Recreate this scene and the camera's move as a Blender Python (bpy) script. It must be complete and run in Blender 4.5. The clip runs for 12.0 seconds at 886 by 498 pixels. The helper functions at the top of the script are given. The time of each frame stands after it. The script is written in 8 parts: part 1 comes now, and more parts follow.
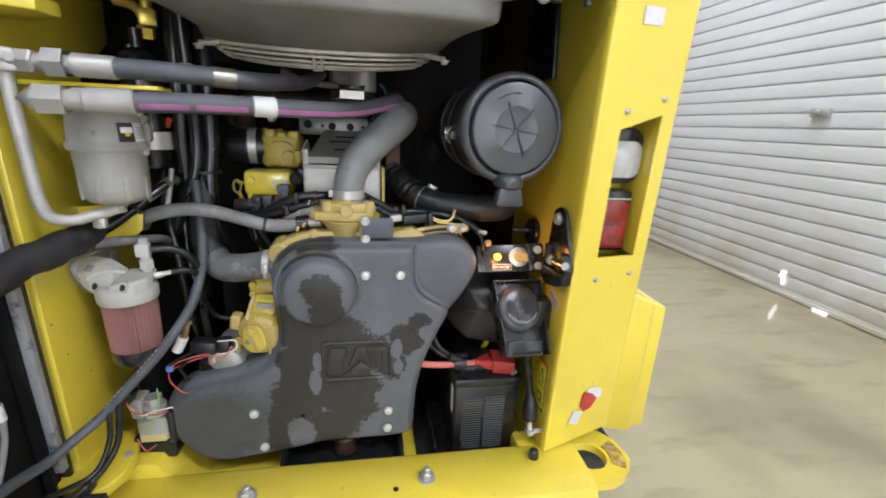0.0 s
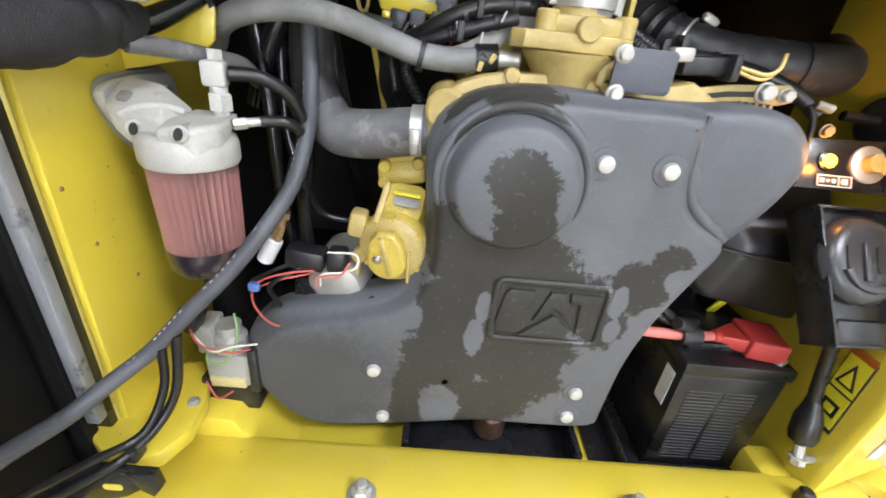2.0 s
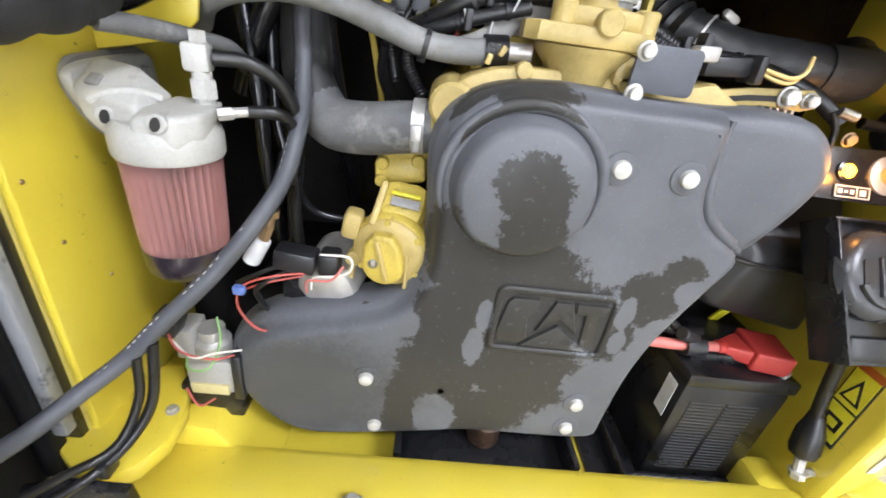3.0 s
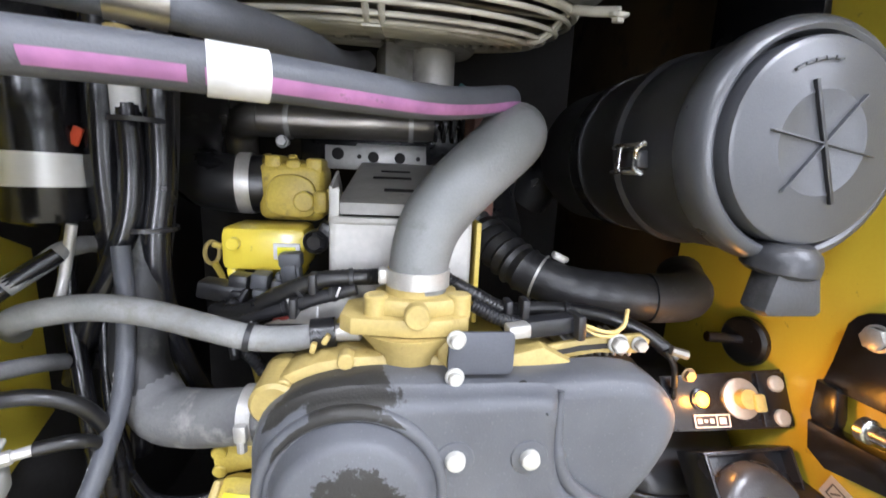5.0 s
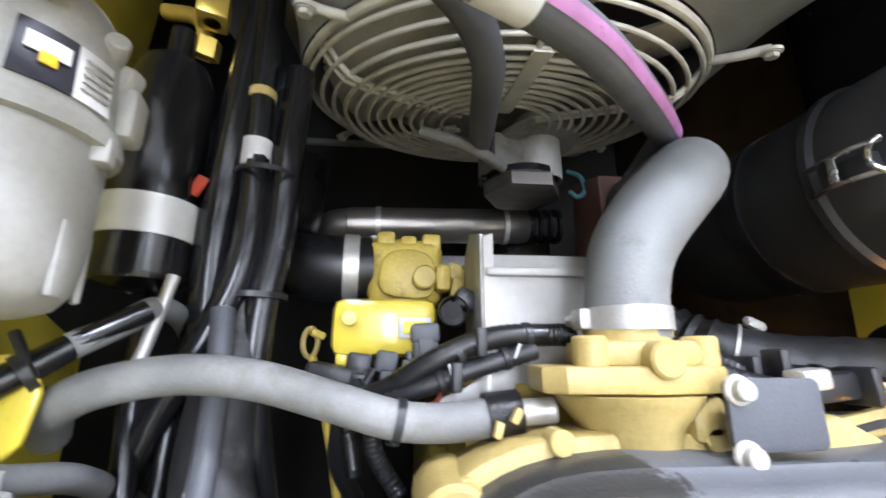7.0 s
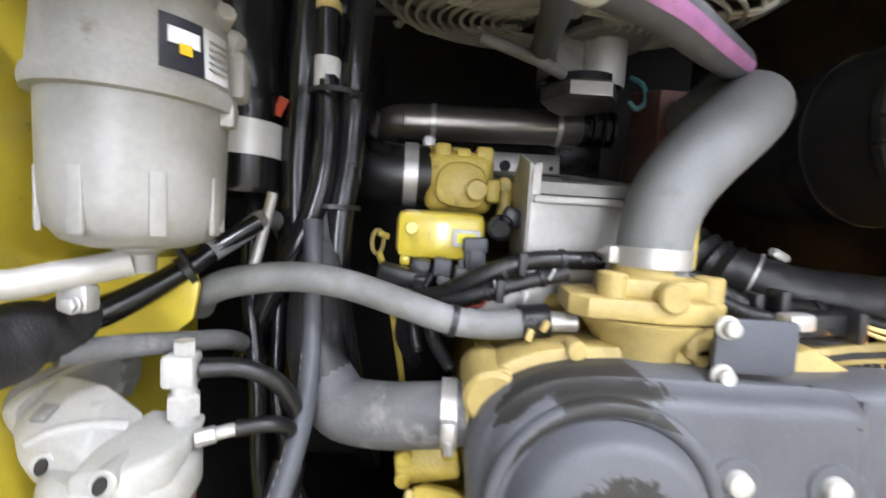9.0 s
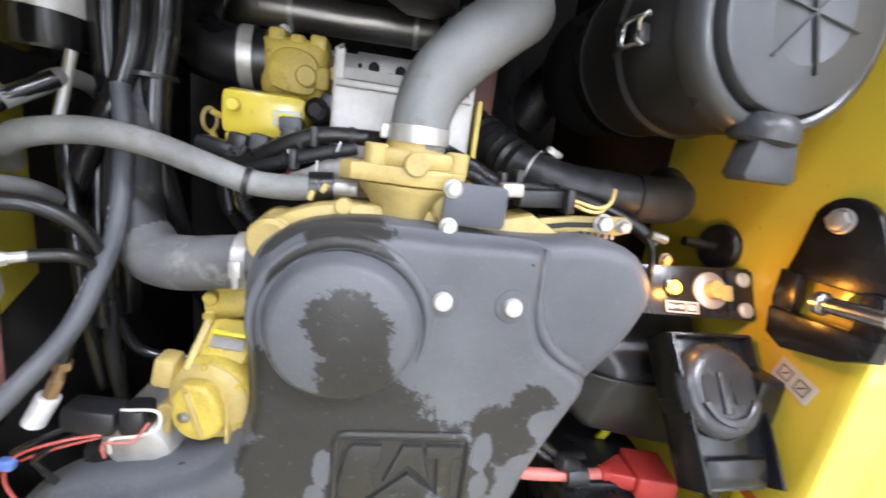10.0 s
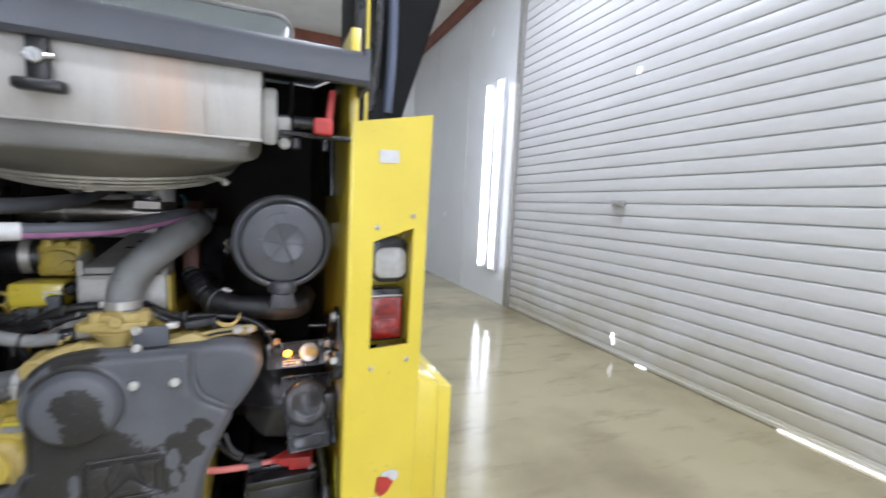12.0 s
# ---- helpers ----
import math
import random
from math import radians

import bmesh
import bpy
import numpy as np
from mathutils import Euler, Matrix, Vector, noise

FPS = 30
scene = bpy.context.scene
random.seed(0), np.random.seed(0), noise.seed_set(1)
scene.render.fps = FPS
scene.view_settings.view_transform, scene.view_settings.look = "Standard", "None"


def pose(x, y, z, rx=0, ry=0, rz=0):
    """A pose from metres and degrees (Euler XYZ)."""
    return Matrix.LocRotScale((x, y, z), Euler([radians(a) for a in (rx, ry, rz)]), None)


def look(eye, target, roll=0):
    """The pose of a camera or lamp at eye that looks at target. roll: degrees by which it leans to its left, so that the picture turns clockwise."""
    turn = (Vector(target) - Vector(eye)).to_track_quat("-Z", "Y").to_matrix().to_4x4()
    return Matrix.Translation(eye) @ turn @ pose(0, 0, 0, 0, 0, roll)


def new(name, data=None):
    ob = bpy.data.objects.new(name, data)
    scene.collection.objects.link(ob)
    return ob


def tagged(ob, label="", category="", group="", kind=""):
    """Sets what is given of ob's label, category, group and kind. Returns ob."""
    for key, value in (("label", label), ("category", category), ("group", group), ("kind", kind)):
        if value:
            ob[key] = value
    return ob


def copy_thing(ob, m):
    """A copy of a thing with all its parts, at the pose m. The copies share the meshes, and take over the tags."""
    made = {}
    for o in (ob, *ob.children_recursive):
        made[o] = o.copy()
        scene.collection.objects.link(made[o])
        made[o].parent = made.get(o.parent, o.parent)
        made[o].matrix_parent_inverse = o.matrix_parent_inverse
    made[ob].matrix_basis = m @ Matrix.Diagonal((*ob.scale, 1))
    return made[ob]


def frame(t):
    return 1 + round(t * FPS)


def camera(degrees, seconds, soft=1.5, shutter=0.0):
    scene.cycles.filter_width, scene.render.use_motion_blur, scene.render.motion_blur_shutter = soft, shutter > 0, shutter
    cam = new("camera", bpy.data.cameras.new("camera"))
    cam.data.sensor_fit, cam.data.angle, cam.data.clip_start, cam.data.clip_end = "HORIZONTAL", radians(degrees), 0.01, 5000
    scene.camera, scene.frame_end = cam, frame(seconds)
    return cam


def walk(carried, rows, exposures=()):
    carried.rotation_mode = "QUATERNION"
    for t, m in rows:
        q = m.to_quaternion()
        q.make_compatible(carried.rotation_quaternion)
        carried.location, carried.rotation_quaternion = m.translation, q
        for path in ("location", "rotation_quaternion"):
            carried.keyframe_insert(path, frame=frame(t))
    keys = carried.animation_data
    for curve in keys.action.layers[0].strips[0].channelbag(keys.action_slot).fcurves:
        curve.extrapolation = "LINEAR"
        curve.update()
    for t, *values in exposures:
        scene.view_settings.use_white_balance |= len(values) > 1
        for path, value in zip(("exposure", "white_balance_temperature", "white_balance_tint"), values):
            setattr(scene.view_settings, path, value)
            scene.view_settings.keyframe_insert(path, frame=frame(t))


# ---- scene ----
cam = camera(93.8, 12.0, 1.6, 0.3)
PATH = [
    (0, (0.323, 0.255, 1.065), (0.650, 2.143, 0.491), 2.57),
    (0.2, (0.261, 0.281, 1.062), (0.614, 2.166, 0.495), 5.12),
    (0.5, (0.195, 0.322, 1.027), (0.591, 2.190, 0.431), 6.21),
    (0.7, (0.161, 0.350, 1.010), (0.543, 2.215, 0.397), 5.97),
    (1, (0.159, 0.400, 0.976), (0.486, 2.256, 0.307), 6.09),
    (1.5, (0.168, 0.542, 0.907), (0.361, 2.367, 0.112), 7.20),
    (2, (0.124, 0.625, 0.867), (0.202, 2.408, -0.035), 6.31),
    (2.5, (0.084, 0.645, 0.862), (0.164, 2.392, -0.108), 7.10),
    (4.3, (0.243, 0.711, 0.952), (0.590, 2.592, 0.368), 8.83),
    (4.5, (0.247, 0.716, 0.979), (0.574, 2.621, 0.466), 6.76),
    (5, (0.244, 0.726, 1.027), (0.482, 2.677, 0.653), 2.62),
    (5.5, (0.245, 0.732, 1.040), (0.463, 2.706, 0.802), 1.91),
    (5.7, (0.224, 0.742, 1.026), (0.476, 2.716, 0.828), 3.13),
    (6, (0.191, 0.746, 0.968), (0.420, 2.732, 0.936), 5.28),
    (6.2, (0.162, 0.751, 0.948), (0.334, 2.738, 1.092), 6.17),
    (6.5, (0.141, 0.788, 0.928), (0.310, 2.759, 1.222), 3.26),
    (7, (0.096, 0.839, 0.893), (0.301, 2.767, 1.384), -0.14),
    (7.2, (0.068, 0.835, 0.897), (0.218, 2.758, 1.426), -0.89),
    (8.8, (0.049, 0.799, 0.938), (0.037, 2.799, 0.940), 3.69),
    (9, (0.080, 0.778, 0.943), (0.105, 2.771, 0.782), 3.56),
    (9.2, (0.111, 0.749, 0.935), (0.121, 2.732, 0.680), 4.47),
    (9.5, (0.139, 0.717, 0.912), (0.199, 2.677, 0.517), 5.02),
    (10, (0.236, 0.687, 0.907), (0.557, 2.606, 0.443), 7.66),
    (10.5, (0.305, 0.599, 0.938), (0.761, 2.489, 0.471), 8.85),
    (10.7, (0.315, 0.517, 0.977), (0.726, 2.412, 0.488), 7.52),
    (11, (0.310, 0.364, 1.030), (0.570, 2.302, 0.607), 3.71),
    (11.2, (0.306, 0.280, 1.078), (0.535, 2.221, 0.652), 1.15),
    (11.5, (0.383, 0.179, 1.099), (0.762, 2.118, 0.792), 1.86),
    (11.7, (0.451, 0.132, 1.123), (0.968, 2.044, 0.849), 2.61),
    (11.8, (0.481, 0.118, 1.147), (1.098, 2.002, 0.877), 2.76),
    (12, (0.557, 0.077, 1.157), (1.333, 1.909, 0.952), 2.66),
]
EXPOSURES = [(0, -0.85, 6450, 13), (0.5, -0.85, 6450, 13), (1, -0.7, 6450, 13), (1.5, -0.47, 6450, 13), (2, -0.2, 6450, 13), (2.5, -0.08, 6450, 13), (4.3, -0.05, 6050, 15), (5, 0.1, 6200, 15), (5.5, 0.17, 6250, 15), (6, 0.25, 6050, 15), (6.5, 0.38, 6050, 15), (7, 0.5, 6050, 15), (8, 0.25, 6050, 15), (9, 0.06, 6350, 15), (9.5, 0.05, 6350, 15), (10, 0.04, 6250, 15), (10.5, -0.22, 6050, 15), (11, -0.29, 6150, 14), (11.5, -0.77, 6100, 14), (12, -1.03, 6140, 14)]
walk(cam, [(t, look(eye, target, roll)) for t, eye, target, roll in PATH], EXPOSURES)

# ---- light of the wash bay ----
world = bpy.data.worlds.new("world")
scene.world = world
world.use_nodes = True
world.node_tree.nodes["Background"].inputs["Color"].default_value = (0.9, 0.95, 1.0, 1)
world.node_tree.nodes["Background"].inputs["Strength"].default_value = 0.25


def area_lamp(name, eye, target, wide, tall, watts, colour=(0.92, 0.965, 1.06)):
    data = bpy.data.lights.new(name, "AREA")
    data.shape, data.size, data.size_y, data.energy, data.color = "RECTANGLE", wide, tall, watts, colour
    ob = new(name, data)
    ob.matrix_world = look(eye, target)
    return ob


# fill lamps added overhead and at the south wall; such fixtures are assumed, not seen
area_lamp("ceiling_fill_light", (-0.9, -1.6, 3.95), (-0.9, -1.6, 0), 1.4, 0.5, 80)
area_lamp("ceiling_fill_light", (2.3, -1.4, 3.95), (2.3, -1.4, 0), 1.4, 0.5, 172)
area_lamp("ceiling_fill_light", (1.6, 3.0, 3.95), (1.6, 3.0, 0), 1.4, 0.5, 130)
area_lamp("south_fill_light", (0.2, -3.35, 1.35), (0.2, 1, 1.15), 0.6, 2.4, 70)

# ---- materials ----
MATS = {}


def mat(name, c1, c2=None, rough=0.5, metal=0.0, scale=8.0, fine=120.0, bump=0.1, dirt=None, dirt_amount=0.0,
        dirt_scale=14.0, rough_var=0.12, coat=0.0, trans=0.0, emit=None, strength=0.0, vary=0.0, grain=0.15, aniso=(1, 1, 1)):
    """A surface with broad tone, fine grain, grime of its own shape and a fine relief."""
    if name in MATS:
        return MATS[name]
    m = bpy.data.materials.new(name)
    m.use_nodes = True
    nt = m.node_tree
    n, l = nt.nodes, nt.links
    b = n["Principled BSDF"]
    c2 = c2 or tuple(v * 0.8 for v in c1)
    co = n.new("ShaderNodeTexCoord")
    mp = n.new("ShaderNodeMapping")
    mp.inputs["Scale"].default_value = aniso
    l.new(co.outputs["Object"], mp.inputs["Vector"])
    big, small = n.new("ShaderNodeTexNoise"), n.new("ShaderNodeTexNoise")
    for node, s, d in ((big, scale, 5), (small, fine, 4)):
        node.inputs["Scale"].default_value, node.inputs["Detail"].default_value = s, d
        l.new(mp.outputs[0], node.inputs["Vector"])
    ramp = n.new("ShaderNodeMapRange")
    ramp.inputs["From Min"].default_value, ramp.inputs["From Max"].default_value = 0.35, 0.65
    l.new(big.outputs["Fac"], ramp.inputs["Value"])
    mix = n.new("ShaderNodeMix")
    mix.data_type = "RGBA"
    mix.inputs["A"].default_value, mix.inputs["B"].default_value = (*c1, 1), (*c2, 1)
    l.new(ramp.outputs[0], mix.inputs["Factor"])
    out = mix.outputs["Result"]
    gr = n.new("ShaderNodeMix")
    gr.data_type, gr.blend_type = "RGBA", "OVERLAY"
    gr.inputs["Factor"].default_value = grain
    l.new(out, gr.inputs["A"])
    l.new(small.outputs["Fac"], gr.inputs["B"])
    out = gr.outputs["Result"]
    if vary:
        inf = n.new("ShaderNodeObjectInfo")
        hsv = n.new("ShaderNodeHueSaturation")
        mr = n.new("ShaderNodeMapRange")
        mr.inputs["To Min"].default_value, mr.inputs["To Max"].default_value = 1 - vary, 1 + vary
        l.new(inf.outputs["Random"], mr.inputs["Value"])
        l.new(mr.outputs[0], hsv.inputs["Value"])
        l.new(out, hsv.inputs["Color"])
        out = hsv.outputs["Color"]
    rmix = n.new("ShaderNodeMapRange")
    rmix.inputs["To Min"].default_value, rmix.inputs["To Max"].default_value = max(0.02, rough - rough_var), min(1, rough + rough_var)
    l.new(big.outputs["Fac"], rmix.inputs["Value"])
    rout = rmix.outputs[0]
    if dirt:
        dn = n.new("ShaderNodeTexNoise")
        dn.inputs["Scale"].default_value, dn.inputs["Detail"].default_value, dn.inputs["Roughness"].default_value = dirt_scale, 8, 0.65
        l.new(co.outputs["Object"], dn.inputs["Vector"])
        dr = n.new("ShaderNodeMapRange")
        dr.inputs["From Min"].default_value, dr.inputs["From Max"].default_value = 0.72 - 0.4 * dirt_amount, 0.80 - 0.25 * dirt_amount
        l.new(dn.outputs["Fac"], dr.inputs["Value"])
        dm = n.new("ShaderNodeMix")
        dm.data_type = "RGBA"
        dm.inputs["B"].default_value = (*dirt, 1)
        l.new(dr.outputs[0], dm.inputs["Factor"])
        l.new(out, dm.inputs["A"])
        out = dm.outputs["Result"]
        rm = n.new("ShaderNodeMix")
        rm.inputs["B"].default_value = 0.75
        l.new(dr.outputs[0], rm.inputs["Factor"])
        l.new(rout, rm.inputs["A"])
        rout = rm.outputs["Result"]
    l.new(out, b.inputs["Base Color"])
    l.new(rout, b.inputs["Roughness"])
    b.inputs["Metallic"].default_value = metal
    b.inputs["Coat Weight"].default_value = coat
    b.inputs["Coat Roughness"].default_value = 0.12
    b.inputs["Transmission Weight"].default_value = trans
    if emit:
        b.inputs["Emission Color"].default_value, b.inputs["Emission Strength"].default_value = (*emit, 1), strength
    if bump:
        bp = n.new("ShaderNodeBump")
        bp.inputs["Strength"].default_value, bp.inputs["Distance"].default_value = bump, 0.002
        l.new(small.outputs["Fac"], bp.inputs["Height"])
        l.new(bp.outputs[0], b.inputs["Normal"])
    MATS[name] = m
    return m


YELLOW = mat("yellow_paint", (0.75, 0.60, 0.058), (0.70, 0.55, 0.052), 0.34, scale=5, fine=260, bump=0.05, dirt=(0.22, 0.165, 0.05), dirt_amount=0.17, dirt_scale=60, coat=1.0, grain=0.07)
ENGINE = mat("engine_yellow", (0.57, 0.435, 0.078), (0.45, 0.338, 0.064), 0.42, scale=22, fine=320, bump=0.25, dirt=(0.17, 0.125, 0.055), dirt_amount=0.36, dirt_scale=30, grain=0.25)
BLACK = mat("black_paint", (0.010, 0.010, 0.0115), (0.017, 0.017, 0.019), 0.25, scale=9, bump=0.08, dirt=(0.06, 0.057, 0.052), dirt_amount=0.15)
# near-black, little gloss: shade of bay depths and hole discs put in colour
VOID = mat("void_black", (0.034, 0.033, 0.032), (0.05, 0.047, 0.044), 0.7, scale=6, bump=0.2)
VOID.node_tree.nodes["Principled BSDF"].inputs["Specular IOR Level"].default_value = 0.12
PLASTIC = mat("black_plastic", (0.014, 0.014, 0.016), (0.024, 0.024, 0.026), 0.36, scale=12, fine=500, bump=0.12, dirt=(0.09, 0.087, 0.08), dirt_amount=0.14)
HOUSING = mat("filter_housing_plastic", (0.021, 0.0215, 0.0238), (0.034, 0.0345, 0.037), 0.34, scale=9, fine=500, bump=0.08, dirt=(0.09, 0.09, 0.09), dirt_amount=0.28, dirt_scale=12)
COVER = mat("filter_cover_plastic", (0.080, 0.083, 0.091), (0.062, 0.064, 0.071), 0.30, scale=9, fine=600, bump=0.08, dirt=(0.13, 0.135, 0.145), dirt_amount=0.2, dirt_scale=10, rough_var=0.08)
RUBBER = mat("black_rubber", (0.008, 0.008, 0.0092), (0.015, 0.0147, 0.0147), 0.30, scale=18, fine=350, bump=0.15, dirt=(0.05, 0.049, 0.047), dirt_amount=0.18)
GREYHOSE = mat("dusty_grey_hose", (0.26, 0.262, 0.255), (0.17, 0.172, 0.168), 0.65, scale=16, fine=400, bump=0.2, dirt=(0.155, 0.145, 0.122), dirt_amount=0.42, dirt_scale=20)
PALEHOSE = mat("pale_grey_hose", (0.20, 0.206, 0.203), (0.145, 0.150, 0.148), 0.55, scale=12, fine=400, bump=0.15, dirt=(0.10, 0.099, 0.092), dirt_amount=0.34, dirt_scale=15)
DUSTHOSE = mat("dusty_radiator_hose", (0.085, 0.086, 0.089), (0.15, 0.151, 0.148), 0.6, scale=16, fine=300, bump=0.25, dirt=(0.28, 0.277, 0.26), dirt_amount=0.5, dirt_scale=22)
HYDHOSE = mat("hydraulic_hose_cover", (0.089, 0.093, 0.104), (0.062, 0.066, 0.076), 0.52, scale=15, fine=600, bump=0.2, dirt=(0.10, 0.10, 0.10), dirt_amount=0.15, dirt_scale=24)
PURPLE = mat("purple_hose_stripe", (0.36, 0.145, 0.30), (0.27, 0.11, 0.23), 0.55, scale=40, dirt=(0.12, 0.09, 0.1), dirt_amount=0.2, dirt_scale=60)
SLEEVE = mat("woven_hose_sleeve", (0.012, 0.012, 0.014), (0.03, 0.03, 0.032), 0.62, scale=30, fine=900, bump=0.5)
ZINC = mat("zinc_steel", (0.54, 0.53, 0.505), (0.44, 0.43, 0.405), 0.38, 0.5, scale=40, fine=400, bump=0.1, dirt=(0.2, 0.16, 0.11), dirt_amount=0.18)
CHROME = mat("bright_steel", (0.62, 0.62, 0.61), (0.50, 0.50, 0.49), 0.26, 0.95, scale=30, bump=0.08, dirt=(0.25, 0.23, 0.2), dirt_amount=0.1)
WIRE = mat("plated_guard_wire", (0.60, 0.58, 0.51), (0.44, 0.42, 0.36), 0.5, 0.2, scale=30, dirt=(0.26, 0.23, 0.18), dirt_amount=0.3)
STEEL = mat("muffler_steel", (0.36, 0.335, 0.30), (0.25, 0.232, 0.21), 0.33, 0.85, scale=9, dirt=(0.08, 0.065, 0.05), dirt_amount=0.28, aniso=(1, 6, 6))
BOLT = mat("painted_bolt", (0.56, 0.55, 0.51), (0.44, 0.43, 0.39), 0.42, 0.15, scale=60, bump=0.1, dirt=(0.2, 0.18, 0.14), dirt_amount=0.18)
CASTWHITE = mat("white_painted_casting", (0.36, 0.355, 0.33), (0.285, 0.28, 0.255), 0.5, scale=14, fine=300, bump=0.15, dirt=(0.20, 0.175, 0.135), dirt_amount=0.22, dirt_scale=24)
BOWL = mat("milky_filter_bowl", (0.325, 0.32, 0.297), (0.285, 0.28, 0.257), 0.38, scale=10, fine=200, bump=0.04, dirt=(0.25, 0.235, 0.20), dirt_amount=0.15)
RADIATOR = mat("grey_radiator_tank", (0.52, 0.505, 0.475), (0.46, 0.445, 0.42), 0.45, 0.15, scale=7, dirt=(0.46, 0.36, 0.28), dirt_amount=0.14, aniso=(6, 1, 1), dirt_scale=5)
SHROUD = mat("dusty_shroud", (0.31, 0.303, 0.285), (0.23, 0.225, 0.21), 0.62, scale=7, fine=200, bump=0.25, dirt=(0.15, 0.14, 0.12), dirt_amount=0.3)
# darker copy of the shroud grey, used for the tray alone
TRAY = mat("shroud_tray_grey", (0.225, 0.222, 0.210), (0.16, 0.158, 0.150), 0.6, scale=7, fine=200, bump=0.25, dirt=(0.26, 0.25, 0.22), dirt_amount=0.3)
HOODGREY = mat("dark_grey_hood", (0.075, 0.08, 0.095), (0.06, 0.064, 0.075), 0.5, scale=6, fine=400, bump=0.2)
REDPLASTIC = mat("red_rubber_cap", (0.50, 0.045, 0.035), (0.40, 0.035, 0.03), 0.45, scale=25, bump=0.1, dirt=(0.2, 0.05, 0.04), dirt_amount=0.15)
REDWIRE = mat("red_wire", (0.42, 0.075, 0.06), (0.36, 0.065, 0.05), 0.45)
WHITEWIRE = mat("white_wire", (0.7, 0.66, 0.6), (0.6, 0.55, 0.5), 0.45)
GREENWIRE = mat("green_wire", (0.25, 0.45, 0.15), (0.2, 0.38, 0.12), 0.45)
PINKWIRE = mat("pink_cable", (0.62, 0.18, 0.15), (0.55, 0.15, 0.13), 0.45)
ORANGE = mat("rusty_lift_plate", (0.13, 0.05, 0.034), (0.09, 0.038, 0.028), 0.6, scale=20, dirt=(0.05, 0.035, 0.03), dirt_amount=0.3)
WHITEBAND = mat("bright_plated_band", (0.78, 0.78, 0.76), (0.68, 0.68, 0.66), 0.32, 0.2, scale=12, dirt=(0.4, 0.39, 0.36), dirt_amount=0.12)
BRACKET = mat("galvanised_sheet", (0.52, 0.51, 0.48), (0.44, 0.43, 0.40), 0.45, 0.25, scale=12, dirt=(0.25, 0.22, 0.18), dirt_amount=0.22)
DARKSHEET = mat("grey_heat_shield", (0.54, 0.53, 0.50), (0.42, 0.41, 0.385), 0.42, 0.1, scale=14, dirt=(0.12, 0.11, 0.10), dirt_amount=0.3)
LABEL = mat("white_label", (0.64, 0.642, 0.64), (0.57, 0.572, 0.57), 0.4, scale=50, dirt=(0.33, 0.325, 0.31), dirt_amount=0.14)
LABELDARK = mat("dark_label_print", (0.02, 0.02, 0.03), None, 0.4)
LABELYELLOW = mat("yellow_label", (0.75, 0.70, 0.03), (0.7, 0.62, 0.03), 0.4)
PALEYELLOW = mat("pale_yellow_casting", (0.49, 0.375, 0.135), (0.39, 0.297, 0.10), 0.42, scale=18, fine=260, bump=0.22, dirt=(0.26, 0.18, 0.06), dirt_amount=0.26, dirt_scale=35)
WHITEPAINT = mat("white_steel_door", (0.70, 0.705, 0.715), (0.64, 0.645, 0.655), 0.32, scale=3, fine=150, bump=0.05, dirt=(0.46, 0.43, 0.36), dirt_amount=0.14, vary=0.04, aniso=(1, 0.4, 3))
WALLPANEL = mat("white_wall_panel", (0.82, 0.84, 0.85), (0.78, 0.80, 0.81), 0.22, scale=2, fine=80, bump=0.03)
CEIL = mat("white_ceiling_liner", (0.86, 0.85, 0.82), (0.80, 0.79, 0.76), 0.6, scale=3)
RUSTTRIM = mat("red_oxide_beam", (0.28, 0.10, 0.06), (0.22, 0.08, 0.05), 0.6, scale=9)
TAILRED = mat("red_lamp_lens", (0.30, 0.010, 0.009), (0.13, 0.006, 0.006), 0.14, scale=60, fine=900, bump=0.4, coat=0.6)
TAILWHITE = mat("clear_lamp_lens", (0.46, 0.46, 0.45), (0.36, 0.36, 0.355), 0.15, scale=60, bump=0.3, coat=0.6)
LAMPAMBER = mat("amber_indicator_lens", (0.9, 0.35, 0.02), None, 0.3, emit=(1.0, 0.45, 0.03), strength=12.0)
TUBELIGHT = mat("lit_tube", (0.9, 0.9, 0.9), None, 0.4, emit=(0.92, 0.97, 1.04), strength=22.0)
BATTERY = mat("battery_case", (0.008, 0.008, 0.009), (0.014, 0.014, 0.015), 0.30, scale=14, fine=300, bump=0.1, dirt=(0.055, 0.053, 0.048), dirt_amount=0.16)
BRASS = mat("old_brass", (0.36, 0.24, 0.13), (0.26, 0.17, 0.09), 0.45, 0.6, scale=40)
GLOSSHOSE = mat("wet_black_hose", (0.007, 0.007, 0.0085), (0.013, 0.013, 0.0145), 0.2, scale=14, fine=300, bump=0.06, dirt=(0.028, 0.027, 0.026), dirt_amount=0.2, rough_var=0.08, coat=0.1)
DUCT = mat("scuffed_duct_rubber", (0.013, 0.013, 0.014), (0.022, 0.022, 0.023), 0.42, scale=12, fine=300, bump=0.2, dirt=(0.08, 0.078, 0.073), dirt_amount=0.3, dirt_scale=14)
PLUGGREY = mat("grey_plug_plastic", (0.10, 0.105, 0.115), (0.075, 0.079, 0.087), 0.45, scale=30, bump=0.1)
HEADWHITE = mat("dusty_white_head", (0.50, 0.495, 0.465), (0.42, 0.415, 0.38), 0.48, scale=12, fine=300, bump=0.12, dirt=(0.24, 0.21, 0.16), dirt_amount=0.22, dirt_scale=22)
DOORBLACK = mat("matt_black_liner", (0.007, 0.007, 0.0075), (0.012, 0.012, 0.0125), 0.6, scale=8, fine=300, bump=0.15, dirt=(0.03, 0.03, 0.03), dirt_amount=0.15)
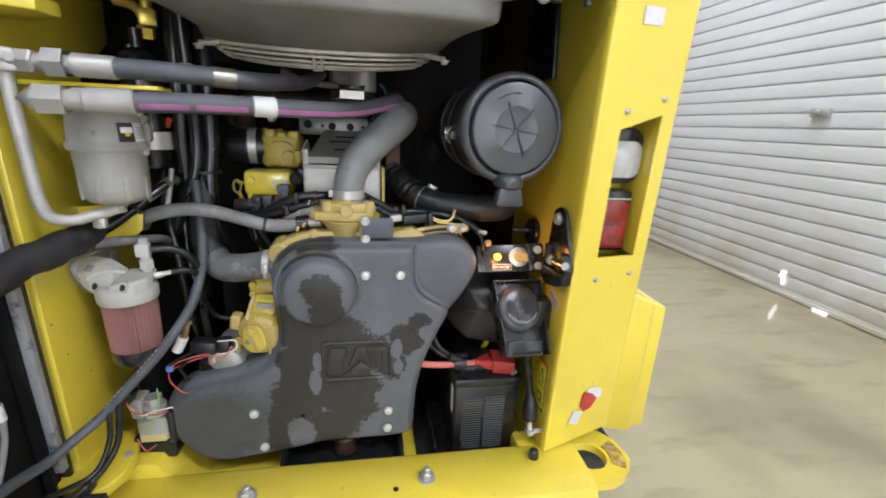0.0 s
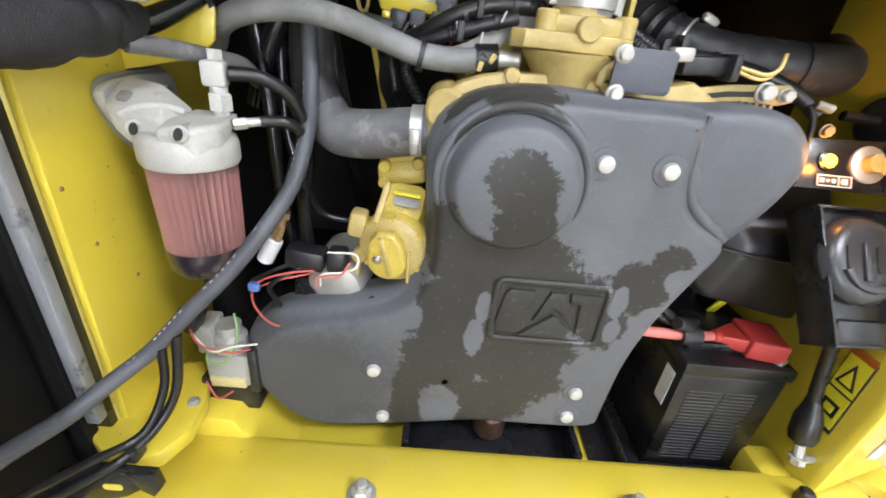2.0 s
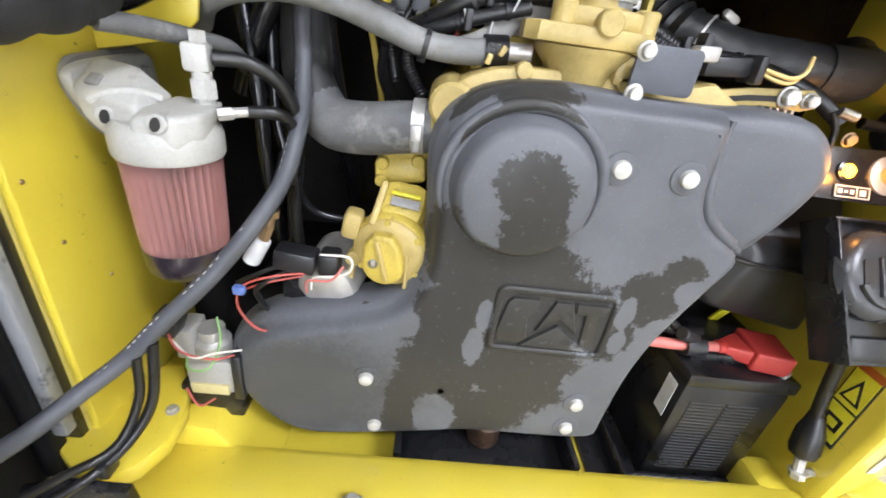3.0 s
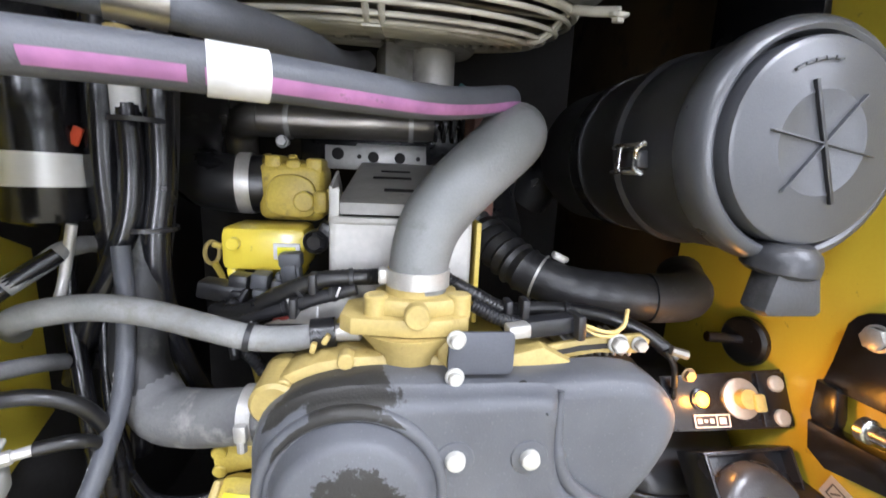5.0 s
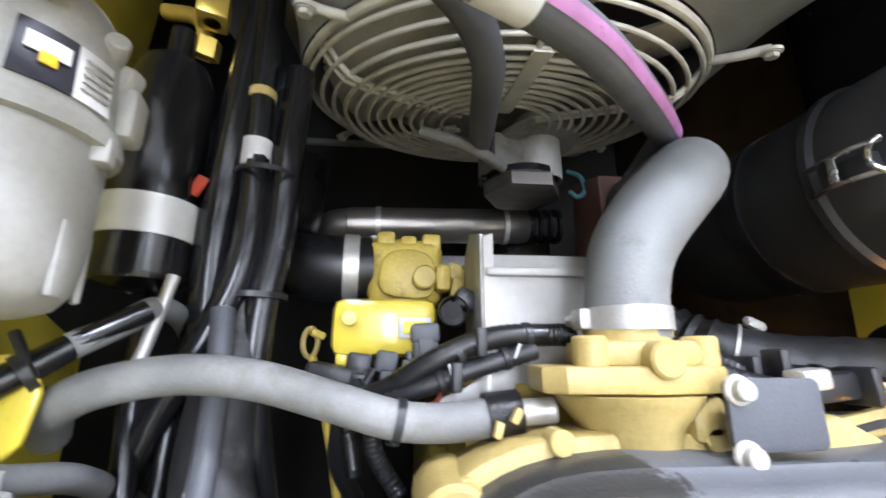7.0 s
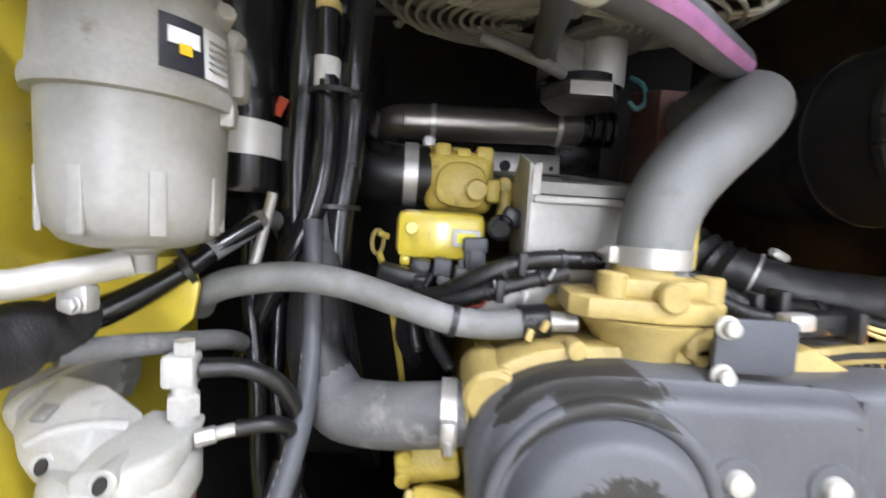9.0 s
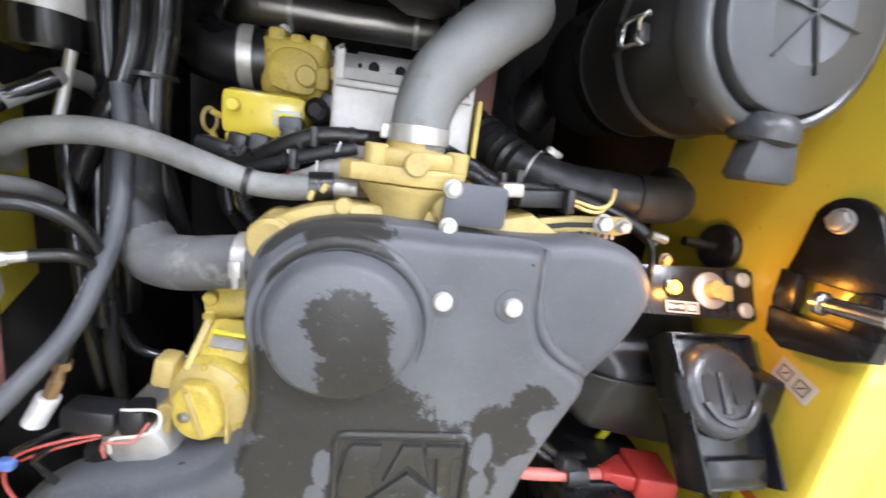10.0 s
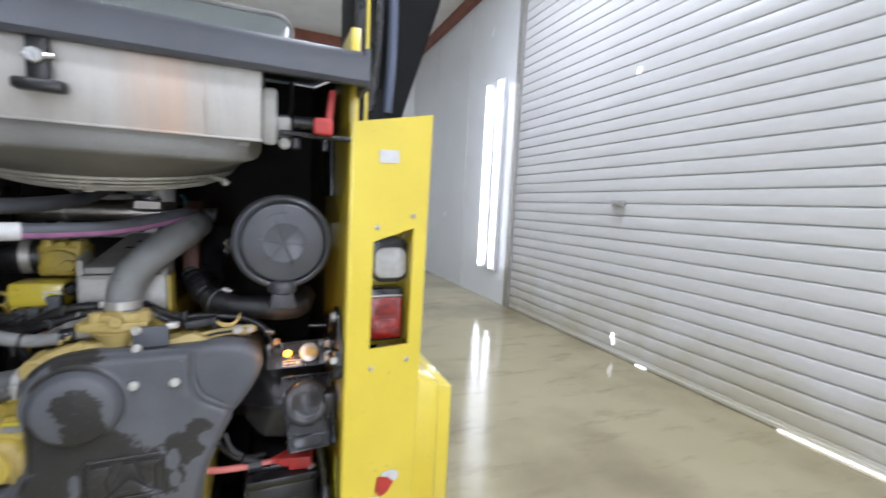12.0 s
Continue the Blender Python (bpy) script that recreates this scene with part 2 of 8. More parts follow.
DOORBLACK.node_tree.nodes["Principled BSDF"].inputs["Specular IOR Level"].default_value = 0.15
DUSTBLACK = mat("dust_filmed_black_rubber", (0.028, 0.028, 0.029), (0.019, 0.019, 0.020), 0.55, scale=14, fine=320, bump=0.2, dirt=(0.10, 0.098, 0.092), dirt_amount=0.36, dirt_scale=16)
# yellow bay wall with its shade put in as dark brown, plus dirt blotches
SHADEDWALL = mat("shaded_yellow_wall", (0.085, 0.050, 0.012), (0.05, 0.030, 0.009), 0.6, scale=5, fine=200, bump=0.15, dirt=(0.02, 0.017, 0.014), dirt_amount=0.45, dirt_scale=7)
LABELGREY = mat("faded_grey_print", (0.16, 0.16, 0.165), (0.11, 0.11, 0.115), 0.5, scale=60)
VALVE = mat("dusty_valve_rubber", (0.060, 0.061, 0.066), (0.040, 0.041, 0.045), 0.34, scale=16, fine=320, bump=0.15, dirt=(0.13, 0.13, 0.135), dirt_amount=0.25)
SOCKET = mat("scuffed_socket_plastic", (0.055, 0.056, 0.060), (0.036, 0.037, 0.040), 0.26, scale=24, fine=400, bump=0.1, dirt=(0.14, 0.14, 0.14), dirt_amount=0.22)


def filter_red():
    """Clear pinkish bowl round the pleated element."""
    m = mat("clear_pink_bowl", (0.78, 0.66, 0.65), (0.72, 0.60, 0.59), 0.08, scale=14, fine=300, bump=0.02, trans=0.92, rough_var=0.05)
    m.node_tree.nodes["Principled BSDF"].inputs["IOR"].default_value = 1.15
    return m


def guard_material():
    """Textured black cover: dry and grey with dust, dark where it is still wet. The boss groove's shade and a darker
    left lobe are mixed in.
    """
    m = bpy.data.materials.new("belt_guard_plastic")
    m.use_nodes = True
    nt = m.node_tree
    n, l = nt.nodes, nt.links
    b = n["Principled BSDF"]

    def noise(scale, detail, rough=0.5):
        node = n.new("ShaderNodeTexNoise")
        node.inputs["Scale"].default_value, node.inputs["Detail"].default_value, node.inputs["Roughness"].default_value = scale, detail, rough
        l.new(co.outputs["Object"], node.inputs["Vector"])
        return node.outputs["Fac"]

    def calc(op, a, c, d=None):
        node = n.new("ShaderNodeMath")
        node.operation = op
        for k, v in enumerate((a, c, d)):
            if v is None:
                continue
            if isinstance(v, (int, float)):
                node.inputs[k].default_value = v
            else:
                l.new(v, node.inputs[k])
        return node.outputs[0]

    def span(v, a, c, lo=0.0, hi=1.0):
        node = n.new("ShaderNodeMapRange")
        for k, x in (("From Min", a), ("From Max", c), ("To Min", lo), ("To Max", hi)):
            node.inputs[k].default_value = x
        l.new(v, node.inputs["Value"])
        return node.outputs[0]

    def blend(f, a, c):
        node = n.new("ShaderNodeMix")
        node.data_type = "RGBA"
        for k, v in (("Factor", f), ("A", a), ("B", c)):
            if isinstance(v, tuple):
                node.inputs[k].default_value = (*v, 1)
            else:
                l.new(v, node.inputs[k])
        return node.outputs["Result"]

    co = n.new("ShaderNodeTexCoord")
    sep = n.new("ShaderNodeSeparateXYZ")
    l.new(co.outputs["Object"], sep.inputs[0])

    def spots(rows):
        """Distance to the nearest of some ellipses: centre x, z, half width, half height."""
        last = None
        for cx, cz, w, h in rows:
            u = calc("MULTIPLY_ADD", sep.outputs["X"], 1 / w, -cx / w)
            v = calc("MULTIPLY_ADD", sep.outputs["Z"], 1 / h, -cz / h)
            d = calc("SQRT", calc("ADD", calc("MULTIPLY", u, u), calc("MULTIPLY", v, v)), 0)
            last = d if last is None else calc("MINIMUM", last, d)
        return last

    wet_groove_at = spots(((0.220, 0.738, 0.040, 0.042), (0.226, 0.690, 0.037, 0.045), (0.215, 0.638, 0.098, 0.044), (0.142, 0.655, 0.022, 0.055), (0.205, 0.565, 0.088, 0.075), (0.165, 0.490, 0.066, 0.075), (0.270, 0.480, 0.078, 0.075),
                    (0.285, 0.585, 0.080, 0.055), (0.215, 0.400, 0.080, 0.055), (0.130, 0.395, 0.042, 0.075), (0.392, 0.612, 0.040, 0.040), (0.360, 0.560, 0.034, 0.045), (0.418, 0.655, 0.026, 0.022), (0.203, 0.824, 0.046, 0.014), (0.135, 0.560, 0.022, 0.04)))
    dry_at = spots(((0.160, 0.388, 0.030, 0.046), (0.365, 0.468, 0.042, 0.040), (0.352, 0.392, 0.050, 0.036), (0.196, 0.520, 0.013, 0.030), (0.203, 0.566, 0.010, 0.024), (0.370, 0.590, 0.014, 0.024), (0.374, 0.548, 0.012, 0.022), (0.435, 0.630, 0.020, 0.018), (0.418, 0.578, 0.018, 0.012), (0.114, 0.545, 0.014, 0.022)))
    # left lobe, about half as dark as the wet patches
    lobe_at = spots(((-0.02, 0.425, 0.155, 0.095),))
    # dark arcs: wet top rim, and the boss groove's shade put in as wet
    ring = spots(((0.214, 0.735, 1, 1),))
    for radius, half, base, side in ((0.0795, 0.0045, 0.782, 0.245), (0.0985, 0.005, 0.80, 0.232)):
        d = calc("MULTIPLY", calc("ABSOLUTE", calc("SUBTRACT", ring, radius), 0), 1 / half)
        low = calc("MAXIMUM", calc("MULTIPLY", calc("SUBTRACT", base, sep.outputs["Z"]), 70), 0)
        far = calc("MAXIMUM", calc("MULTIPLY", calc("SUBTRACT", sep.outputs["X"], side), 70), 0)
        wet_groove_at = calc("MINIMUM", wet_groove_at, calc("ADD", d, calc("ADD", low, far)))
    edge = calc("ADD", calc("MULTIPLY", noise(13, 3), 0.75), calc("ADD", calc("MULTIPLY", noise(60, 7, 0.75), 0.8), calc("MULTIPLY", calc("SUBTRACT", noise(170, 4, 0.7), 0.5), 0.7)))
    wet = span(calc("ADD", wet_groove_at, edge), 1.80, 1.70)
    dry = span(calc("ADD", dry_at, edge), 1.68, 1.76)
    wet = calc("MULTIPLY", wet, dry)
    specks = span(noise(150, 2, 0.6), 0.66, 0.72)
    wet = calc("MULTIPLY", wet, calc("MULTIPLY_ADD", specks, -0.35, 1.0))
    lobe_dark = calc("MULTIPLY", span(calc("ADD", lobe_at, edge), 1.95, 1.45), 0.55)
    wet = calc("MAXIMUM", wet, lobe_dark)
    tone = noise(7, 5, 0.6)
    body = blend(span(tone, 0.3, 0.7), (0.080, 0.084, 0.094), (0.120, 0.125, 0.136))
    body = blend(span(noise(330, 2), 0.62, 0.75, 0.0, 0.35), body, (0.19, 0.195, 0.21))
    wetc = blend(tone, (0.027, 0.0262, 0.0245), (0.044, 0.0422, 0.038))
    l.new(blend(wet, body, wetc), b.inputs["Base Color"])
    l.new(span(wet, 0, 1, 0.50, 0.36), b.inputs["Roughness"])
    l.new(span(wet, 0, 1, 0.5, 0.28), b.inputs["Specular IOR Level"])
    b.inputs["Sheen Weight"].default_value = 0.03
    b.inputs["Sheen Roughness"].default_value = 0.5
    bp = n.new("ShaderNodeBump")
    bp.inputs["Strength"].default_value, bp.inputs["Distance"].default_value = 0.3, 0.001
    l.new(noise(420, 3), bp.inputs["Height"])
    l.new(bp.outputs[0], b.inputs["Normal"])
    return m


def floor_material():
    """Wet concrete: pale olive grey, pooled water smooth, the rest rough."""
    m = bpy.data.materials.new("wet_concrete")
    m.use_nodes = True
    nt = m.node_tree
    n, l = nt.nodes, nt.links
    b = n["Principled BSDF"]
    co = n.new("ShaderNodeTexCoord")
    a, c, f = [n.new("ShaderNodeTexNoise") for _ in range(3)]
    for node, s in ((a, 1.1), (c, 2.6), (f, 90.0)):
        node.inputs["Scale"].default_value, node.inputs["Detail"].default_value = s, 7
        l.new(co.outputs["Object"], node.inputs["Vector"])
    mix = n.new("ShaderNodeMix")
    mix.data_type = "RGBA"
    mix.inputs["A"].default_value, mix.inputs["B"].default_value = (0.335, 0.297, 0.178, 1), (0.395, 0.352, 0.225, 1)
    l.new(c.outputs["Fac"], mix.inputs["Factor"])
    st = n.new("ShaderNodeMapRange")
    st.inputs["From Min"].default_value, st.inputs["From Max"].default_value = 0.47, 0.70
    l.new(a.outputs["Fac"], st.inputs["Value"])
    mix2 = n.new("ShaderNodeMix")
    mix2.data_type = "RGBA"
    mix2.inputs["B"].default_value = (0.235, 0.20, 0.125, 1)
    l.new(st.outputs[0], mix2.inputs["Factor"])
    l.new(mix.outputs["Result"], mix2.inputs["A"])
    # small dark damp smears, drawn out by the squeegee
    mp = n.new("ShaderNodeMapping")
    mp.inputs["Rotation"].default_value, mp.inputs["Scale"].default_value = (0, 0, 0.5), (2.2, 7.0, 1)
    sm = n.new("ShaderNodeTexNoise")
    sm.inputs["Scale"].default_value, sm.inputs["Detail"].default_value, sm.inputs["Roughness"].default_value = 1.0, 8, 0.62
    l.new(co.outputs["Object"], mp.inputs["Vector"])
    l.new(mp.outputs[0], sm.inputs["Vector"])
    sr = n.new("ShaderNodeMapRange")
    sr.inputs["From Min"].default_value, sr.inputs["From Max"].default_value, sr.inputs["To Max"].default_value = 0.54, 0.72, 0.6
    l.new(sm.outputs["Fac"], sr.inputs["Value"])
    mix3 = n.new("ShaderNodeMix")
    mix3.data_type = "RGBA"
    mix3.inputs["B"].default_value = (0.20, 0.165, 0.095, 1)
    l.new(mix2.outputs["Result"], mix3.inputs["A"])
    l.new(sr.outputs[0], mix3.inputs["Factor"])
    l.new(mix3.outputs["Result"], b.inputs["Base Color"])
    rr = n.new("ShaderNodeMapRange")
    rr.inputs["From Min"].default_value, rr.inputs["From Max"].default_value = 0.15, 0.85
    rr.inputs["To Min"].default_value, rr.inputs["To Max"].default_value = 0.02, 0.15
    l.new(sm.outputs["Fac"], rr.inputs["Value"])
    l.new(rr.outputs[0], b.inputs["Roughness"])
    bp = n.new("ShaderNodeBump")
    bp.inputs["Strength"].default_value, bp.inputs["Distance"].default_value = 0.12, 0.004
    l.new(f.outputs["Fac"], bp.inputs["Height"])
    film = n.new("ShaderNodeTexNoise")
    film.inputs["Scale"].default_value, film.inputs["Detail"].default_value = 9.0, 3
    l.new(co.outputs["Object"], film.inputs["Vector"])
    wave = n.new("ShaderNodeBump")
    wave.inputs["Strength"].default_value, wave.inputs["Distance"].default_value = 0.3, 0.006
    l.new(film.outputs["Fac"], wave.inputs["Height"])
    l.new(bp.outputs[0], wave.inputs["Normal"])
    l.new(wave.outputs[0], b.inputs["Normal"])
    return m


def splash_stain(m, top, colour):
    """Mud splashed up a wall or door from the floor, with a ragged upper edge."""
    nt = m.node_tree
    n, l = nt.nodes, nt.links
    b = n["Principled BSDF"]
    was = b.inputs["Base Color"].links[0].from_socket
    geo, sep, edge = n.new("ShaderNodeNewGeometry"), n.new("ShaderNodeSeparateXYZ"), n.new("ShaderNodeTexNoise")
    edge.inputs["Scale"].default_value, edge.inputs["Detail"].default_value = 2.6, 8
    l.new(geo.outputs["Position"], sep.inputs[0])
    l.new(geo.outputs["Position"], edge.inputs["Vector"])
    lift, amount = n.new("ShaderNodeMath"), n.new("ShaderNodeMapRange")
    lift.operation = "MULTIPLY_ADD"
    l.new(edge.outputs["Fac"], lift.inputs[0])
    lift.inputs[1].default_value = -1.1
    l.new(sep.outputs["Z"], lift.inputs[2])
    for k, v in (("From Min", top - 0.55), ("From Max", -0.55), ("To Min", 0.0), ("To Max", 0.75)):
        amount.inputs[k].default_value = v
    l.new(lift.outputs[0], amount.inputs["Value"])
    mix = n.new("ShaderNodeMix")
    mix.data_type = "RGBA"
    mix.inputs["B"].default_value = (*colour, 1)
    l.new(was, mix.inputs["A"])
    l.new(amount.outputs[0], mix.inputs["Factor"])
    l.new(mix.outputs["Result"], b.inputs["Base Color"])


def rust_run(m, centre, half):
    """A faint rust run down a metal face, at one place along x."""
    nt = m.node_tree
    n, l = nt.nodes, nt.links
    b = n["Principled BSDF"]
    was = b.inputs["Base Color"].links[0].from_socket
    co, sep, streak = n.new("ShaderNodeTexCoord"), n.new("ShaderNodeSeparateXYZ"), n.new("ShaderNodeTexNoise")
    mp = n.new("ShaderNodeMapping")
    mp.inputs["Scale"].default_value = (40, 3, 3)
    l.new(co.outputs["Object"], sep.inputs[0])
    l.new(co.outputs["Object"], mp.inputs["Vector"])
    l.new(mp.outputs[0], streak.inputs["Vector"])
    streak.inputs["Scale"].default_value = 1.0
    off, size, fall, amount = [n.new("ShaderNodeMath") for _ in range(4)]
    off.operation, size.operation, amount.operation = "SUBTRACT", "ABSOLUTE", "MULTIPLY"
    l.new(sep.outputs["X"], off.inputs[0])
    off.inputs[1].default_value = centre
    l.new(off.outputs[0], size.inputs[0])
    fade = n.new("ShaderNodeMapRange")
    for k, v in (("From Min", half), ("From Max", 0.0), ("To Min", 0.0), ("To Max", 1.3)):
        fade.inputs[k].default_value = v
    l.new(size.outputs[0], fade.inputs["Value"])
    l.new(fade.outputs[0], amount.inputs[0])
    l.new(streak.outputs["Fac"], amount.inputs[1])
    mix = n.new("ShaderNodeMix")
    mix.data_type = "RGBA"
    mix.inputs["B"].default_value = (0.60, 0.41, 0.29, 1)
    l.new(was, mix.inputs["A"])
    l.new(amount.outputs[0], mix.inputs["Factor"])
    l.new(mix.outputs["Result"], b.inputs["Base Color"])
    n.remove(fall)


rust_run(RADIATOR, 0.395, 0.075)
GUARD = guard_material()
FLOOR = floor_material()
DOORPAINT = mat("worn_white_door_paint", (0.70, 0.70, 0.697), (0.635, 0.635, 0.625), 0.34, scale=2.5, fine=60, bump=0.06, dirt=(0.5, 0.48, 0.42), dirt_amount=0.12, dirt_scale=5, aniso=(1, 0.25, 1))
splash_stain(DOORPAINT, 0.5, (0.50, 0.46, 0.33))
FILTERRED = filter_red()

# ---- mesh tools ----
from mathutils.geometry import delaunay_2d_cdt


def finish(name, bm, material, smooth=35):
    me = bpy.data.meshes.new(name)
    bmesh.ops.recalc_face_normals(bm, faces=bm.faces)
    bm.to_mesh(me)
    bm.free()
    me.polygons.foreach_set("use_smooth", [True] * len(me.polygons))
    me.set_sharp_from_angle(angle=radians(smooth))
    me.materials.append(material)
    return me


def part(name, bm, material, parent=None, label="", smooth=35):
    ob = new(name, finish(name, bm, material, smooth))
    if parent is not None:
        ob.parent = parent
    if label:
        ob["label"] = label
    return ob


def thing(name, label, category, at=(0, 0, 0), group="", kind=""):
    """An Empty at the base of a thing; parts keep world coordinates."""
    ob = new(name)
    ob.empty_display_size = 0.02
    return tagged(ob, label, category, group, kind)


def solo(name, bm, material, label, category, group="", kind="", smooth=35):
    return tagged(part(name, bm, material, None, "", smooth), label, category, group, kind)


def join(*bms):
    out = bmesh.new()
    for b in bms:
        me = bpy.data.meshes.new("tmp")
        b.to_mesh(me)
        b.free()
        out.from_mesh(me)
        bpy.data.meshes.remove(me)
    return out


def move(bm, m):
    bmesh.ops.transform(bm, matrix=m, verts=bm.verts)
    return bm


def box(x0, x1, y0, y1, z0, z1, bevel=0.003, seg=2):
    bm = bmesh.new()
    bmesh.ops.create_cube(bm, size=1)
    for v in bm.verts:
        v.co = Vector(((x0, x1)[v.co.x > 0], (y0, y1)[v.co.y > 0], (z0, z1)[v.co.z > 0]))
    if bevel:
        bmesh.ops.bevel(bm, geom=bm.edges[:], offset=bevel, segments=seg, profile=0.5, affect="EDGES", clamp_overlap=True)
    return bm


def hull(points, bevel):
    """A rounded solid round some points, for castings."""
    bm = bmesh.new()
    for p in points:
        bm.verts.new(p)
    bmesh.ops.convex_hull(bm, input=bm.verts)
    loose = [v for v in bm.verts if not v.link_faces]
    bmesh.ops.delete(bm, geom=loose, context="VERTS")
    bmesh.ops.dissolve_limit(bm, angle_limit=radians(4), verts=bm.verts, edges=bm.edges)
    bmesh.ops.bevel(bm, geom=list(bm.edges), offset=bevel, segments=3, profile=0.5, affect="EDGES", clamp_overlap=True)
    return bm


def obox(centre, size, rx=0, ry=0, rz=0, bevel=0.003):
    w, d, h = [s / 2 for s in size]
    return move(box(-w, w, -d, d, -h, h, bevel), pose(*centre, rx, ry, rz))


def prism(outline, axis, a0, a1, bevel=0.002, seg=2):
    """A flat outline (pairs) drawn out along an axis: y takes (x, z), z takes (x, y), x takes (y, z)."""
    bm = bmesh.new()

    def at(p, a):
        return {"y": (p[0], a, p[1]), "z": (p[0], p[1], a), "x": (a, p[0], p[1])}[axis]
    lo = [bm.verts.new(at(p, a0)) for p in outline]
    hi = [bm.verts.new(at(p, a1)) for p in outline]
    bm.faces.new(lo)
    bm.faces.new(hi)
    for i in range(len(lo)):
        j = (i + 1) % len(lo)
        bm.faces.new((lo[i], lo[j], hi[j], hi[i]))
    bmesh.ops.recalc_face_normals(bm, faces=bm.faces)
    if bevel:
        rim = [e for e in bm.edges if abs((e.verts[0].co - e.verts[1].co)["xyz".index(axis)]) < 1e-6]
        bmesh.ops.bevel(bm, geom=rim, offset=bevel, segments=seg, profile=0.5, affect="EDGES", clamp_overlap=True)
    return bm


def fill_flat(bm, ring, step=0.014):
    """Fills a ring that lies in a plane of one y with even triangles."""
    y = ring[0].co.y
    pts = [Vector((v.co.x, v.co.z)) for v in ring]
    n = len(pts)
    lo, hi = Vector((min(p.x for p in pts), min(p.y for p in pts))), Vector((max(p.x for p in pts), max(p.y for p in pts)))
    inner = []
    x = lo.x + step
    while x < hi.x:
        z = lo.y + step
        while z < hi.y:
            q = Vector((x, z))
            odd = False
            for i in range(n):
                a, b = pts[i - 1], pts[i]
                if (a.y > q.y) != (b.y > q.y) and q.x < (b.x - a.x) * (q.y - a.y) / (b.y - a.y) + a.x:
                    odd = not odd
            if odd and min((p - q).length for p in pts) > step * 0.6:
                inner.append(q)
            z += step
        x += step
    out = delaunay_2d_cdt(pts + inner, [(i, (i + 1) % n) for i in range(n)], [list(range(n))], 1, 1e-6)
    made = []
    for k, p in enumerate(out[0]):
        src = [i for i in out[3][k] if i < n]
        made.append(ring[src[0]] if src else bm.verts.new((p.x, y, p.y)))
    for f in out[2]:
        vs = [made[i] for i in f]
        if len(set(vs)) == 3 and not bm.faces.get(vs):
            bm.faces.new(vs)


def curved_patch(centre, r, a0, a1, z0, z1, thick=0.0012, n=8):
    """A patch laid on an upright cylinder; angles are measured from the rear towards the right."""
    bm = bmesh.new()
    rows = []
    for i in range(n + 1):
        a = radians(a0 + (a1 - a0) * i / n)
        d = Vector((math.sin(a), -math.cos(a), 0))
        c = Vector((centre[0], centre[1], 0))
        rows.append([bm.verts.new(c + d * rr + Vector((0, 0, z))) for rr, z in ((r[0], z0), (r[1], z1), (r[1] + thick, z1), (r[0] + thick, z0))])
    for p, q in zip(rows, rows[1:]):
        for k in range(4):
            bm.faces.new((p[k], p[(k + 1) % 4], q[(k + 1) % 4], q[k]))
    bm.faces.new(rows[0])
    bm.faces.new(rows[-1])
    return bm


def arc(cx, cz, r, a0, a1, n=10):
    return [(cx + r * math.cos(radians(a0 + (a1 - a0) * i / n)), cz + r * math.sin(radians(a0 + (a1 - a0) * i / n))) for i in range(n + 1)]


def rounded(x0, x1, z0, z1, r, n=5):
    return arc(x1 - r, z1 - r, r, 0, 90, n) + arc(x0 + r, z1 - r, r, 90, 180, n) + arc(x0 + r, z0 + r, r, 180, 270, n) + arc(x1 - r, z0 + r, r, 270, 360, n)


def spline(pts, sub=6):
    """Catmull-Rom through the points."""
    p = [Vector(q) for q in pts]
    if len(p) < 3:
        return p
    p = [2 * p[0] - p[1]] + p + [2 * p[-1] - p[-2]]
    out = []
    for i in range(1, len(p) - 2):
        a, b, c, d = p[i - 1:i + 3]
        for k in range(sub):
            t = k / sub
            out.append(0.5 * (2 * b + (c - a) * t + (2 * a - 5 * b + 4 * c - d) * t * t + (3 * b - a - 3 * c + d) * t ** 3))
    out.append(p[-2])
    return out


def sweep(path, radii, seg=14, closed=False):
    """Rings along a path; radii: one number or one for each point."""
    bm = bmesh.new()
    n = len(path)
    if not hasattr(radii, "__len__"):
        radii = [radii] * n
    tan = [(path[min(i + 1, n - 1)] - path[max(i - 1, 0)]).normalized() for i in range(n)]
    if closed:
        tan = [(path[(i + 1) % n] - path[i - 1]).normalized() for i in range(n)]
    side = tan[0].orthogonal().normalized()
    rings = []
    for i in range(n):
        side = (side - tan[i] * side.dot(tan[i])).normalized()
        up = tan[i].cross(side)
        rings.append([bm.verts.new(path[i] + radii[i] * (math.cos(2 * math.pi * k / seg) * side + math.sin(2 * math.pi * k / seg) * up)) for k in range(seg)])
    for i in range(n if closed else n - 1):
        r, s = rings[i], rings[(i + 1) % n]
        for k in range(seg):
            bm.faces.new((r[k], r[(k + 1) % seg], s[(k + 1) % seg], s[k]))
    if not closed:
        bm.faces.new(rings[0])
        bm.faces.new(rings[-1])
    return bm


def tube(pts, r, sub=6, seg=14):
    path = spline(pts, sub)
    if hasattr(r, "__len__"):
        k = len(path) - 1
        rr = [r[min(int(i / k * (len(r) - 1)), len(r) - 2)] * (1 - (i / k * (len(r) - 1) - min(int(i / k * (len(r) - 1)), len(r) - 2))) + r[min(int(i / k * (len(r) - 1)), len(r) - 2) + 1] * (i / k * (len(r) - 1) - min(int(i / k * (len(r) - 1)), len(r) - 2)) for i in range(k + 1)]
        return sweep(path, rr, seg)
    return sweep(path, r, seg)


def axis_turn(way):
    return Vector(way).normalized().to_track_quat("Z", "Y").to_matrix().to_4x4()


